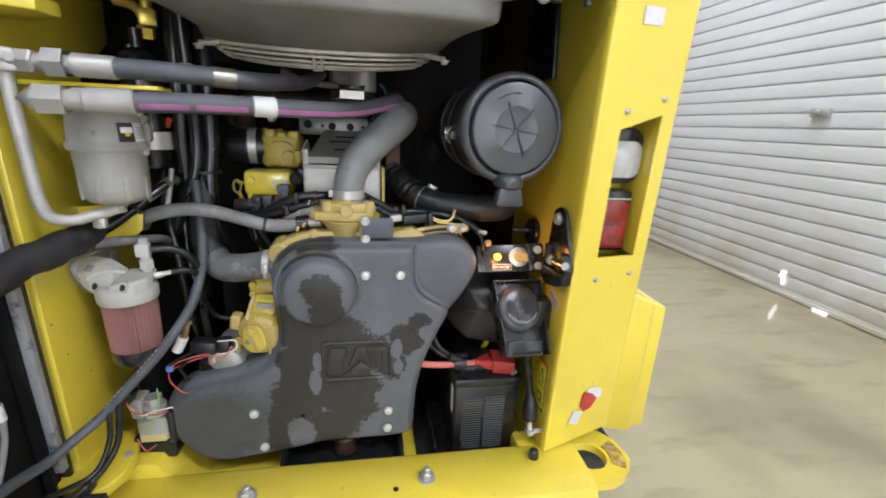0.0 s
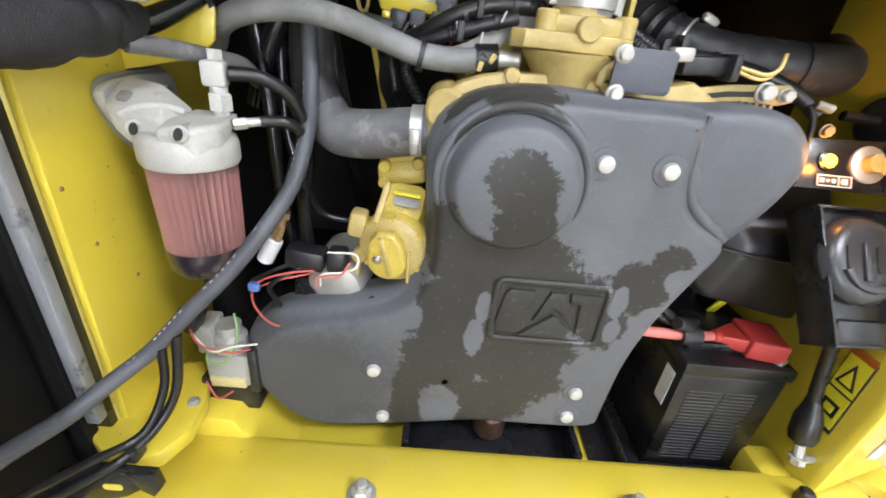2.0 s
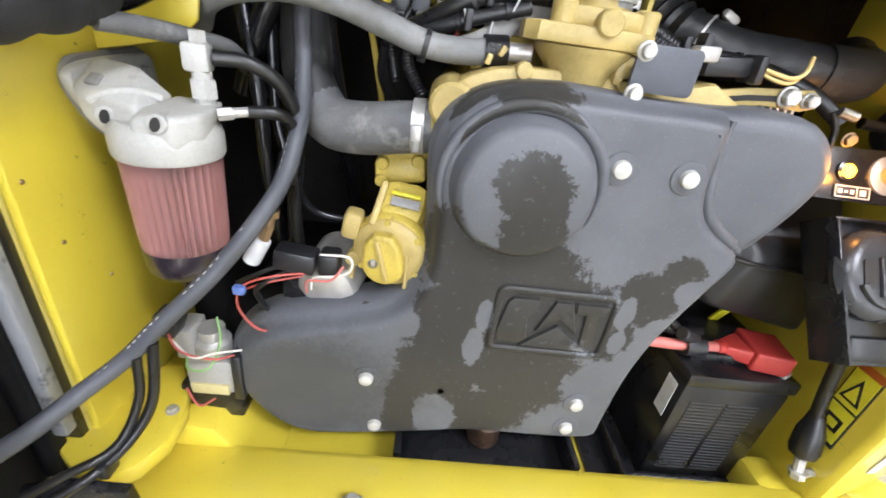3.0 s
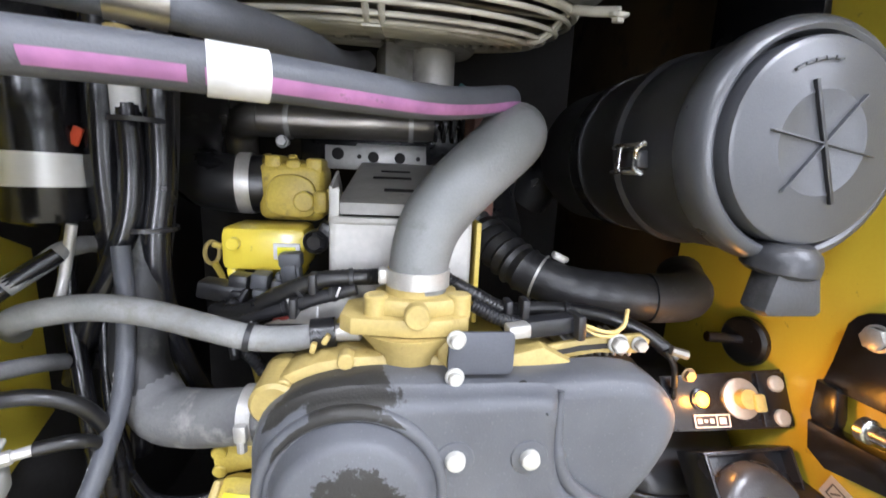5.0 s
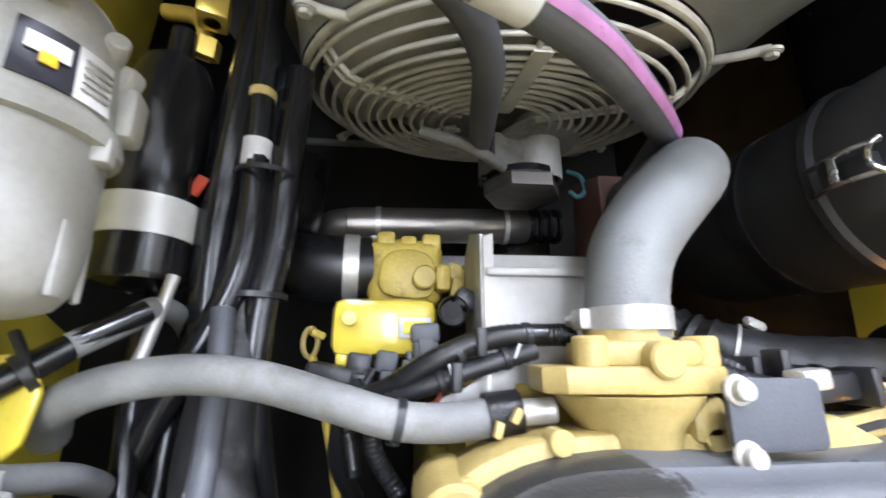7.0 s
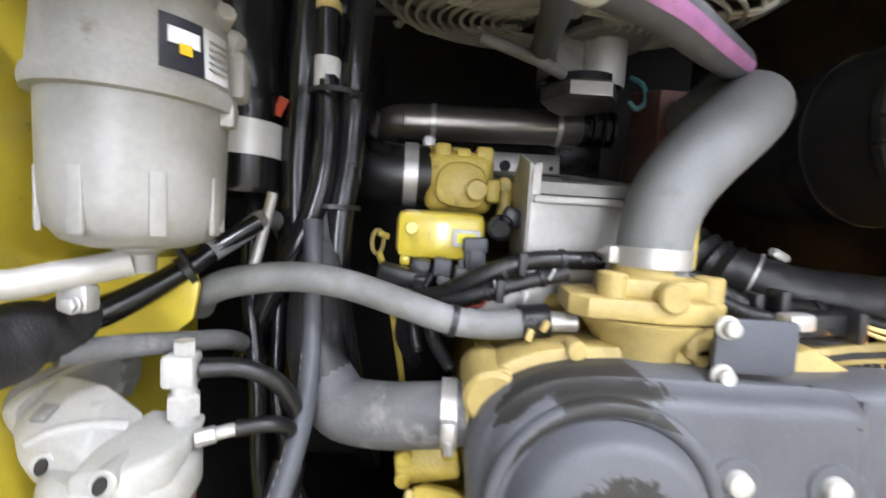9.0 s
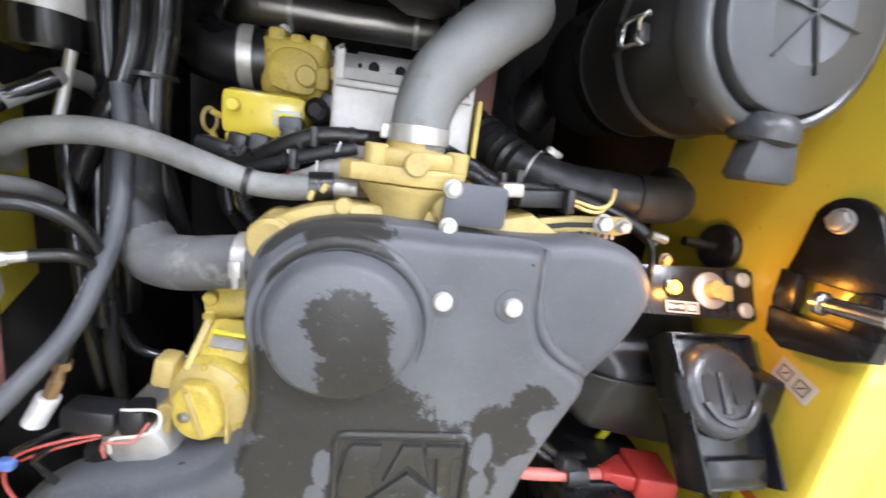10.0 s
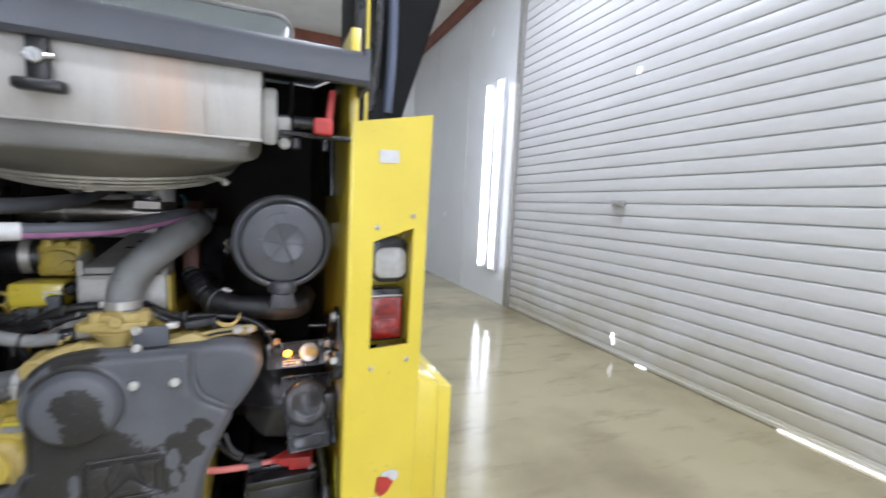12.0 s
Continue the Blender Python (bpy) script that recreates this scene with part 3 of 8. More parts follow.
def lathe(profile, origin, way=(0, 0, 1), seg=40):
    """profile: (radius, height) pairs along the axis."""
    bm = bmesh.new()
    rings = []
    for r, h in profile:
        if r < 1e-5:
            rings.append([bm.verts.new((0, 0, h))])
        else:
            rings.append([bm.verts.new((r * math.cos(2 * math.pi * k / seg), r * math.sin(2 * math.pi * k / seg), h)) for k in range(seg)])
    for a, b in zip(rings, rings[1:]):
        for k in range(seg):
            j = (k + 1) % seg
            if len(a) == 1 and len(b) == 1:
                break
            if len(a) == 1:
                bm.faces.new((a[0], b[j], b[k]))
            elif len(b) == 1:
                bm.faces.new((a[k], a[j], b[0]))
            else:
                bm.faces.new((a[k], a[j], b[j], b[k]))
    return move(bm, Matrix.Translation(origin) @ axis_turn(way))


def rod(p, q, r, seg=14, r2=None):
    p, q = Vector(p), Vector(q)
    h = (q - p).length
    r2 = r if r2 is None else r2
    e = min(0.15 * r, 0.15 * h)
    return lathe([(0, 0), (r - e, 0), (r, e), (r2, h - e), (r2 - e, h), (0, h)], p, q - p, seg)


def hexbolt(at, way, r, h, washer=1.35):
    """A flanged hexagon head."""
    a = lathe([(0, 0), (r * washer, 0), (r * washer, h * 0.18), (r * 1.12, h * 0.3), (r * 1.1, h * 0.3)], at, way, 20)
    b = lathe([(r * 1.1, h * 0.2), (r * 1.1, h * 0.88), (r * 0.92, h), (0, h)], at, way, 6)
    return join(a, b)


def clamp_band(centre, way, r, w, t=0.0015):
    """A worm-drive hose clamp: band and screw housing."""
    band = lathe([(r, -w / 2), (r + t, -w / 2), (r + t, w / 2), (r, w / 2), (r, -w / 2)], centre, way, 32)
    m = Matrix.Translation(centre) @ axis_turn(way)
    screw = move(box(r, r + 0.009, -0.009, 0.009, -w * 0.45, w * 0.45, 0.002), m)
    head = move(rod((r + 0.005, -0.02, 0), (r + 0.005, -0.008, 0), 0.005, 8), m)
    return join(band, screw, head)


# ---- the wash bay ----
XR, XL, YF, YB, HZ = 3.17, -3.2, 8.0, -3.5, 4.06
bm = box(XL - 0.2, XR + 0.4, YB - 0.2, YF + 0.2, -0.15, 0, 0)
solo("floor", bm, FLOOR, "wet olive-grey concrete wash bay floor", "floor", kind="structure")
bm = box(XL - 0.2, XR + 0.4, YB - 0.2, YF + 0.2, HZ, HZ + 0.12, 0)
solo("ceiling", bm, CEIL, "white lined ceiling of the wash bay", "ceiling", kind="structure")
solo("wall_north", box(XL, XR + 0.3, YF, YF + 0.15, 0, HZ, 0), WALLPANEL, "smooth white panelled end wall", "wall", kind="structure")
solo("wall_south", box(XL, XR + 0.3, YB - 0.15, YB, 0, HZ, 0), WALLPANEL, "smooth white panelled end wall", "wall", kind="structure")
solo("wall_west", box(XL - 0.15, XL, YB, YF, 0, HZ, 0), WALLPANEL, "smooth white panelled side wall", "wall", kind="structure")
DY0, DY1, DZ = -1.2, 4.22, 3.75
bm = join(box(XR, XR + 0.2, DY1 + 0.06, YF, 0, HZ, 0), box(XR, XR + 0.2, YB, DY0, 0, HZ, 0), box(XR, XR + 0.2, DY0, DY1 + 0.06, DZ, HZ, 0))
solo("wall_east", bm, WALLPANEL, "smooth white panelled side wall round the roll-up door", "wall", kind="structure")
seam = part("panel_seam", join(*[box(XR - 0.004, XR, y, y + 0.03, 0, HZ, 0.001) for y in (5.55, 6.8)]), WHITEPAINT, bpy.data.objects["wall_east"])
trim = join(box(XR - 0.07, XR, YB, YF, HZ - 0.16, HZ, 0.004), box(XL, XR - 0.07, YF - 0.07, YF, HZ - 0.16, HZ, 0.004))
solo("trim", trim, RUSTTRIM, "red oxide steel eave beam under the ceiling", "beam", kind="structure")

door = tagged(new("door_1"), "closed white ribbed steel roll-up door", "roll-up door", kind="structure")
PITCH = 0.0995
slat_pts = []
for k in range(29):
    a = k / 28
    slat_pts.append((XR + 0.026 - 0.004 * math.sin(math.pi * min(1, a / 0.9)) ** 0.6 + 0.020 * max(0, 1 - abs(a - 0.942) / 0.058) ** 0.7, a * PITCH))
prof = slat_pts + [(x + 0.004, z) for x, z in reversed(slat_pts)]
bm = bmesh.new()
lo = [bm.verts.new((x, DY0, z)) for x, z in prof]
hi = [bm.verts.new((x, DY1, z)) for x, z in prof]
for i in range(len(lo)):
    j = (i + 1) % len(lo)
    bm.faces.new((lo[i], lo[j], hi[j], hi[i]))
bm.faces.new(lo)
bm.faces.new(hi)
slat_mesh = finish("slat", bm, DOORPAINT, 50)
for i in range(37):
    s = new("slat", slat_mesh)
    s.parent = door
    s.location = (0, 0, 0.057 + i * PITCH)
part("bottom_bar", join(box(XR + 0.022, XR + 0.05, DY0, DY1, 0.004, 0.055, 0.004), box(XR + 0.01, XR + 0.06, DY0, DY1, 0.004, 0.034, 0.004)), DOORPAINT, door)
part("guide_rail", join(box(XR - 0.03, XR + 0.07, DY1, DY1 + 0.06, 0, DZ, 0.003), box(XR - 0.03, XR - 0.024, DY1 - 0.035, DY1 + 0.0, 0, DZ, 0.001)), ZINC, door, "grey steel guide rail")
part("guide_rail", box(XR - 0.03, XR + 0.07, DY0 - 0.06, DY0, 0, DZ, 0.003), ZINC, door, "grey steel guide rail")
part("lock_handle", join(box(XR - 0.004, XR + 0.03, 2.60, 2.72, 1.22, 1.27, 0.004), rod((XR - 0.03, 2.66, 1.245), (XR + 0.02, 2.66, 1.245), 0.016), box(XR - 0.045, XR - 0.03, 2.62, 2.76, 1.237, 1.255, 0.004)), ZINC, door, "small steel lock handle")
DAYLIGHT = mat("daylight_in_gap", (0.9, 0.9, 0.9), None, 0.5, emit=(1.0, 1.0, 1.0), strength=7.0)
part("daylight_gap", join(obox((XR + 0.012, 2.605, 0.155), (0.004, 0.022, 0.05), 20, 0, 0, 0.002), obox((XR + 0.012, 2.59, 0.105), (0.004, 0.018, 0.04), -15, 0, 0, 0.002)), DAYLIGHT, door, "daylight through a bent slat")
part("daylight_gap", obox((XR + 0.012, 2.57, 2.265), (0.004, 0.02, 0.05), 15, 0, 0, 0.002), DAYLIGHT, door, "daylight through a bent slat")
part("daylight_gap", box(XR + 0.0, XR + 0.009, 0.7, 1.36, 0.004, 0.009, 0.001), DAYLIGHT, door, "daylight under the door")
part("daylight_gap", box(XR + 0.0, XR + 0.009, 2.25, 2.34, 0.004, 0.010, 0.001), DAYLIGHT, door, "daylight under the door")
part("door_header", box(XR - 0.06, XR + 0.1, DY0, DY1 + 0.06, DZ - 0.02, DZ + 0.22, 0.01), WHITEPAINT, door)


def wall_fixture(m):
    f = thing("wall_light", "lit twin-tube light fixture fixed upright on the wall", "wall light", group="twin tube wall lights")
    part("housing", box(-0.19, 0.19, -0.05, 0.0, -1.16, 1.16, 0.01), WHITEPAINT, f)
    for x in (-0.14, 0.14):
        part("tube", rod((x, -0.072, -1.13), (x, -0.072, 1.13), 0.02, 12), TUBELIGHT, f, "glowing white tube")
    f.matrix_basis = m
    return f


w1 = wall_fixture(pose(XR, 4.70, 1.55, 0, 0, -90))
# assumed copies for more light; only the first fixture is seen
copy_thing(w1, pose(0.2, YB, 1.5, 0, 0, 180))
copy_thing(w1, pose(XL, -0.3, 1.5, 0, 0, 90))
# added in place of a fill lamp from the right
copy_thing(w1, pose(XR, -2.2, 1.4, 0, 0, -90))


# assumed fixtures to carry the overhead fill; their diffusers add light too
def ceiling_fixture(x, y):
    f = thing("ceiling_light", "assumed white ceiling light fixture with a lit diffuser, not seen", "ceiling light", group="ceiling lights")
    part("frame", box(-0.72, 0.72, -0.27, 0.27, -0.05, 0.0, 0.01), WHITEPAINT, f)
    part("diffuser", box(-0.68, 0.68, -0.23, 0.23, -0.06, -0.045, 0.004), TUBELIGHT, f, "glowing diffuser panel")
    f.matrix_basis = pose(x, y, HZ)
    return f


for x, y in ((-0.9, -1.6), (2.3, -1.4), (1.6, 3.0)):
    ceiling_fixture(x, y)

# ---- the machine's rear frame ----
frame_thing = thing("compact_loader", "yellow painted steel rear end of a compact loader", "loader")
XO = 0.917          # outer edge of the right upright


NOSE = [(0.712, 1.03), (0.7120, 0.986), (0.7132, 0.9785), (0.7165, 0.9740), (0.722, 0.9735)]


def lean(bm):
    """The upright's rear face leans out towards its top."""
    for v in bm.verts:
        v.co.y += (1.103 - v.co.z) * 0.042
    return bm


def panel_y(x, z=1.103):
    return 0.9735 + 0.353 * (x - 0.722) + (1.103 - z) * 0.042


def top_z(x):
    return 1.322 + (x - 0.715) * 0.25


def folded(points, zlo, zhi, thick):
    """A plate that follows plan points between heights given as functions of x."""
    bm = bmesh.new()
    n = len(points)
    off = []
    for i, (x, y) in enumerate(points):
        a, b = Vector(points[max(i - 1, 0)]), Vector(points[min(i + 1, n - 1)])
        t = (b - a).normalized()
        off.append((x - t.y * thick, y + t.x * thick))
    rows = []
    for (x, y), (u, v) in zip(points, off):
        rows.append([bm.verts.new((x, y, zlo(x))), bm.verts.new((x, y, zhi(x))), bm.verts.new((u, v, zhi(x))), bm.verts.new((u, v, zlo(x)))])
    for r, s in zip(rows, rows[1:]):
        for k in range(4):
            bm.faces.new((r[k], r[(k + 1) % 4], s[(k + 1) % 4], s[k]))
    bm.faces.new(rows[0])
    bm.faces.new(rows[-1])
    return bm


ZB = 0.335
# inner cheek and nose, full height
cheek = folded([(0.712, 1.34), (0.712, 1.2)] + NOSE, lambda x: ZB - (0.10 if x < 0.7122 else 0.0), top_z, 0.006)
part("inner_cheek", lean(cheek), YELLOW, frame_thing)
# rear panel round the lamp window
W0, W1 = 0.775, 0.881
wz = {"tl": 1.070, "tr": 1.101, "bl": 0.816, "br": 0.809}


def panel_piece(x0, x1, lo0, lo1, hi0, hi1):
    bm = bmesh.new()
    vs = []
    for d in (0, 0.006):
        for x, lo, hi in ((x0, lo0, hi0), (x1, lo1, hi1)):
            vs += [bm.verts.new((x, panel_y(x) + d, lo)), bm.verts.new((x, panel_y(x) + d, hi))]
    a, b, c, d, e, f, g, h = vs
    for q in ((a, b, d, c), (e, g, h, f), (a, e, f, b), (c, d, h, g), (a, c, g, e), (b, f, h, d)):
        bm.faces.new(q)
    return bm


pieces = [panel_piece(0.722, W0, ZB, ZB, top_z(0.722), top_z(W0)),
          panel_piece(W0, W1, wz["tl"], wz["tr"], top_z(W0), top_z(W1)),
          panel_piece(W0, W1, ZB, ZB, wz["bl"], wz["br"]),
          panel_piece(W1, XO, ZB, ZB, top_z(W1), top_z(XO))]
rear = join(*pieces)
bmesh.ops.remove_doubles(rear, verts=rear.verts, dist=1e-5)
part("rear_panel", lean(rear), YELLOW, frame_thing)
part("panel_return", lean(folded([(XO, panel_y(XO)), (XO + 0.005, panel_y(XO) + 0.004), (XO + 0.006, panel_y(XO) + 0.012), (XO + 0.003, 1.13), (XO - 0.002, 1.5)], lambda x: ZB, lambda x: top_z(XO), 0.006)), YELLOW, frame_thing)
# window return edges
part("window_return", lean(join(prism([(panel_y(W0) + 0.001, 0.817), (1.09, 0.817), (1.09, 1.069), (panel_y(W0) + 0.001, 1.069)], "x", W0 - 0.005, W0 - 0.0005, 0), prism([(panel_y(W1) + 0.001, 0.810), (1.12, 0.810), (1.12, 1.100), (panel_y(W1) + 0.001, 1.100)], "x", W1 + 0.0005, W1 + 0.005, 0))), YELLOW, frame_thing)
part("lamp_backing", box(W0 - 0.02, W1 + 0.04, 1.135, 1.145, 0.78, 1.13, 0.002), YELLOW, frame_thing)
for x, z in ((0.783, 1.103), (0.878, 1.130), (0.780, 0.768), (0.879, 0.769)):
    part("rivet", hexbolt((x, panel_y(x, z), z), (0.333, -0.943, 0), 0.0045, 0.006), ZINC, frame_thing)

# stepped guard box at the outer foot of the upright
for plan, top in (([(0.914, 1.085), (0.978, 1.068), (0.986, 1.072), (0.990, 1.10), (0.988, 1.4), (0.914, 1.4)], 0.680), ([(0.992, 1.084), (1.026, 1.084), (1.034, 1.094), (1.034, 1.13), (1.022, 1.4), (0.992, 1.4)], 0.676)):
    foot = prism(plan, "z", 0.315, top, 0.006)
    for v in foot.verts:
        if v.co.z > 0.6 and v.co.y < 1.3:
            v.co.z += (v.co.x - 0.985) * -0.35
    part("corner_guard", foot, YELLOW, frame_thing)
part("guard_bracket", box(0.77, 1.02, 1.11, 1.35, 0.318, 0.34, 0.004), YELLOW, frame_thing)

# sill and bay floor
sill = prism([(0.885, 0.20), (0.885, 0.295), (0.90, 0.325), (0.925, 0.334), (1.025, 0.334), (1.038, 0.326), (1.04, 0.26), (1.025, 0.24), (0.93, 0.20)], "x", -0.26, 0.80, 0.003)
part("sill", sill, YELLOW, frame_thing)
lip = prism([(0.868, 0.19), (0.868, 0.262), (0.884, 0.285), (0.89, 0.19)], "x", -0.12, 0.74, 0.003)
part("sill_lip", lip, YELLOW, frame_thing)
part("bay_floor", box(-0.24, 0.74, 1.02, 1.22, 0.245, 0.262, 0.002), YELLOW, frame_thing)
part("belly_plate", box(-0.27, 0.72, 1.222, 1.9, 0.245, 0.258, 0.002), VOID, frame_thing, "near-black belly plate behind the engine")
part("floor_fillet", join(prism([(1.04, 0.262), (1.04, 0.30), (1.05, 0.275), (1.08, 0.262)], "x", -0.24, 0.715, 0), box(0.66, 0.715, 1.0, 1.09, 0.262, 0.33, 0.012)), YELLOW, frame_thing)
part("rear_underbody", box(-0.26, 0.98, 1.1, 2.4, 0.16, 0.24, 0.01), BLACK, frame_thing)

# tow eye plate, its rim worn to bare metal
eye_outline = [(0.715, 0.925), (0.86, 0.925), (0.905, 0.945), (0.935, 0.99), (0.925, 1.05), (0.90, 1.085), (0.715, 1.085)]
eye = bmesh.new()
n_e = 28
outer, inner = [], []
for i in range(n_e):
    a = 2 * math.pi * i / n_e
    d = Vector((math.cos(a), math.sin(a)))
    c = Vector((0.835, 1.005))
    far = 0.0
    for k in range(len(eye_outline)):
        p, q = Vector(eye_outline[k]), Vector(eye_outline[(k + 1) % len(eye_outline)])
        e = q - p
        den = d.x * e.y - d.y * e.x
        if abs(den) > 1e-9:
            t = ((p.x - c.x) * e.y - (p.y - c.y) * e.x) / den
            u = ((p.x - c.x) * d.y - (p.y - c.y) * d.x) / den
            if t > 0 and -1e-6 <= u <= 1 + 1e-6:
                far = max(far, t)
    outer.append(c + d * far)
    inner.append(c + d * 0.042)
for z, sgn in ((0.288, 0), (0.31, 1)):
    ro = [eye.verts.new((p.x, p.y, z)) for p in outer]
    ri = [eye.verts.new((p.x, p.y, z)) for p in inner]
    for i in range(n_e):
        j = (i + 1) % n_e
        eye.faces.new((ro[i], ro[j], ri[j], ri[i]))
    if not sgn:
        lo_o, lo_i = ro, ri
for i in range(n_e):
    j = (i + 1) % n_e
    eye.faces.new((lo_o[i], lo_o[j], ro[j], ro[i]))
    eye.faces.new((lo_i[i], lo_i[j], ri[j], ri[i]))
part("tow_eye", eye, YELLOW, frame_thing)
worn = mat("worn_edge_steel", (0.75, 0.52, 0.03), (0.16, 0.10, 0.06), 0.55, 0.2, scale=60, dirt=(0.35, 0.3, 0.25), dirt_amount=0.6, dirt_scale=70)
part("worn_rim", join(prism(arc(0.835, 1.005, 0.085, -35, 28, 8) + list(reversed(arc(0.835, 1.005, 0.05, -35, 28, 8))), "z", 0.309, 0.313, 0.001)), worn, frame_thing, "chipped rusty rim")

# left cheek
XLI = -0.236
part("left_cheek", prism([(0.998, 0.30), (1.22, 0.30), (1.22, 0.60), (1.33, 0.66), (1.33, 0.90), (1.22, 0.96), (1.22, 1.12), (1.33, 1.20), (1.36, 1.50), (0.998, 1.50)], "x", XLI - 0.012, XLI, 0.003), YELLOW, frame_thing)
part("left_upright", box(XLI - 0.10, XLI - 0.014, 1.06, 1.2, 0.28, 1.5, 0.006), YELLOW, frame_thing)
part("filter_mount_plate", prism([(XLI, 0.885), (-0.135, 0.895), (-0.125, 0.87), (-0.13, 0.84), (-0.15, 0.82), (XLI, 0.80)], "y", 1.135, 1.141, 0.002), YELLOW, frame_thing)
ear = prism([(XLI, 1.10), (XLI - 0.05, 0.985), (-0.225, 0.942), (-0.195, 0.938), (-0.17, 0.955), (-0.155, 0.99), (-0.158, 1.035), (-0.175, 1.08), (-0.20, 1.11)], "z", 0.37, 0.395, 0.004)
part("hinge_ear", ear, YELLOW, frame_thing)
part("ear_web", prism([(XLI, 0.25), (-0.04, 0.25), (-0.075, 0.275), (-0.10, 0.32), (-0.125, 0.365), (XLI, 0.375)], "y", 1.03, 1.20, 0.006), YELLOW, frame_thing)
part("upper_hinge_ear", prism([(XLI - 0.06, 0.93), (-0.17, 0.94), (-0.13, 0.97), (-0.13, 1.02), (-0.19, 1.06), (XLI - 0.06, 1.06)], "z", 1.19, 1.212, 0.004), YELLOW, frame_thing)
part("hose_bracket", box(-0.235, 0.0, 0.99, 1.035, 1.096, 1.102, 0.001), YELLOW, frame_thing)
# added near-black sheets close the bay, standing in for its dark depth
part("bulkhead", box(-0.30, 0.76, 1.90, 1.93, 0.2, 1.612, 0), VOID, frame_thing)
# yellow wall in fact; the brown colour carries its shade
part("right_wall", prism([(1.33, 0.2), (1.93, 0.2), (1.93, 1.612), (1.225, 1.472), (1.225, 1.30), (1.33, 1.30)], "x", 0.7195, 0.74, 0.002), SHADEDWALL, frame_thing)
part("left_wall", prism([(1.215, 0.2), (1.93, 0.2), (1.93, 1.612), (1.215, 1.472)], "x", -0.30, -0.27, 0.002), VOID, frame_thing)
# oversized plate: a black shape, and shade on the yellow cheek round it
part("upper_bracket", prism([(1.16, 1.17), (1.335, 1.17), (1.335, 1.42), (1.19, 1.42)], "x", 0.700, 0.7108, 0.003), BLACK, frame_thing, "black plate for a dark shape and the shade round it on the cheek")
part("upper_rail", join(box(0.715, 0.735, 0.99, 1.22, 1.28, 1.52, 0.003), box(0.718, 0.73, 0.975, 0.985, 1.32, 1.45, 0.002)), YELLOW, frame_thing)
for x, y in ((0.069, 0.957), (0.432, 0.962)):
    b = thing("sill_bolt", "zinc plated hexagon bolt with washer on the sill", "bolt", group="sill bolts")
    part("washer", lathe([(0, 0), (0.019, 0), (0.019, 0.0035), (0.010, 0.0035)], (x, y, 0.334), (0, 0, 1), 24), ZINC, b)
    part("nut", lathe([(0.0135, 0), (0.0135, 0.011), (0.011, 0.0135), (0.007, 0.0135)], (x, y, 0.3375), (0, 0, 1), 6), ZINC, b)
    part("stud", rod((x, y, 0.34), (x, y, 0.361), 0.0072, 12), ZINC, b)
for x, y in ((0.155, 0.93), (0.365, 0.94), (-0.02, 0.92)):
    part("drain_hole", lathe([(0, 0), (0.006, 0), (0.006, 0.0008), (0, 0.0008)], (x, y, 0.3345), (0, 0, 1), 14), VOID, frame_thing, "dark drilled hole")

# ---- belt guard ----
guard = thing("belt_guard", "black moulded plastic belt guard, dusty with dark wet patches", "belt guard")


def smooth_outline(pts, sub=4):
    p = [Vector((x, 0, z)) for x, z in pts]
    n = len(p)
    out = []
    for i in range(n):
        a, b, c, d = p[i - 1], p[i], p[(i + 1) % n], p[(i + 2) % n]
        for k in range(sub):
            t = k / sub
            q = 0.5 * (2 * b + (c - a) * t + (2 * a - 5 * b + 4 * c - d) * t * t + (3 * b - a - 3 * c + d) * t ** 3)
            out.append((q.x, q.z))
    return out


def moulded(outline, layers):
    """Stacked copies of an outline, each moved in by an inset, from the back rim to the front face."""
    bm = bmesh.new()
    n = len(outline)
    nor = []
    for i in range(n):
        a, b = Vector(outline[i - 1]), Vector(outline[(i + 1) % n])
        t = (b - a).normalized()
        nor.append(Vector((-t.y, t.x)))
    area = sum(outline[i - 1][0] * outline[i][1] - outline[i][0] * outline[i - 1][1] for i in range(n))
    if area < 0:
        nor = [-v for v in nor]
    rings = []
    for inset, y in layers:
        rings.append([bm.verts.new((p[0] + q.x * inset, y, p[1] + q.y * inset)) for p, q in zip(outline, nor)])
    for a, b in zip(rings, rings[1:]):
        for i in range(n):
            j = (i + 1) % n
            bm.faces.new((a[i], a[j], b[j], b[i]))
    fill_flat(bm, rings[-1])
    return bm


shape = [(-0.123, 0.437), (-0.108, 0.488), (-0.066, 0.522), (-0.012, 0.538), (0.042, 0.553), (0.088, 0.575), (0.112, 0.608), (0.119, 0.650), (0.117, 0.70), (0.113, 0.752), (0.123, 0.790), (0.150, 0.815), (0.19, 0.829), (0.25, 0.834),
         (0.33, 0.830), (0.40, 0.831), (0.46, 0.835), (0.508, 0.828), (0.536, 0.804), (0.545, 0.775), (0.536, 0.742), (0.516, 0.706), (0.497, 0.680), (0.482, 0.664), (0.470, 0.640), (0.436, 0.560), (0.420, 0.49), (0.415, 0.41), (0.413, 0.370), (0.396, 0.350),
         (0.33, 0.346), (0.27, 0.349), (0.215, 0.345), (0.16, 0.336), (0.10, 0.326), (0.04, 0.317), (-0.012, 0.314), (-0.054, 0.328), (-0.094, 0.362), (-0.117, 0.395)]
outline = smooth_outline(shape, 3)
body = moulded(outline, [(0.0, 1.125), (0.0, 1.103), (0.001, 1.095), (0.004, 1.0875), (0.008, 1.083), (0.013, 1.080), (0.018, 1.0785), (0.021, 1.078)])
part("cover", body, GUARD, guard)
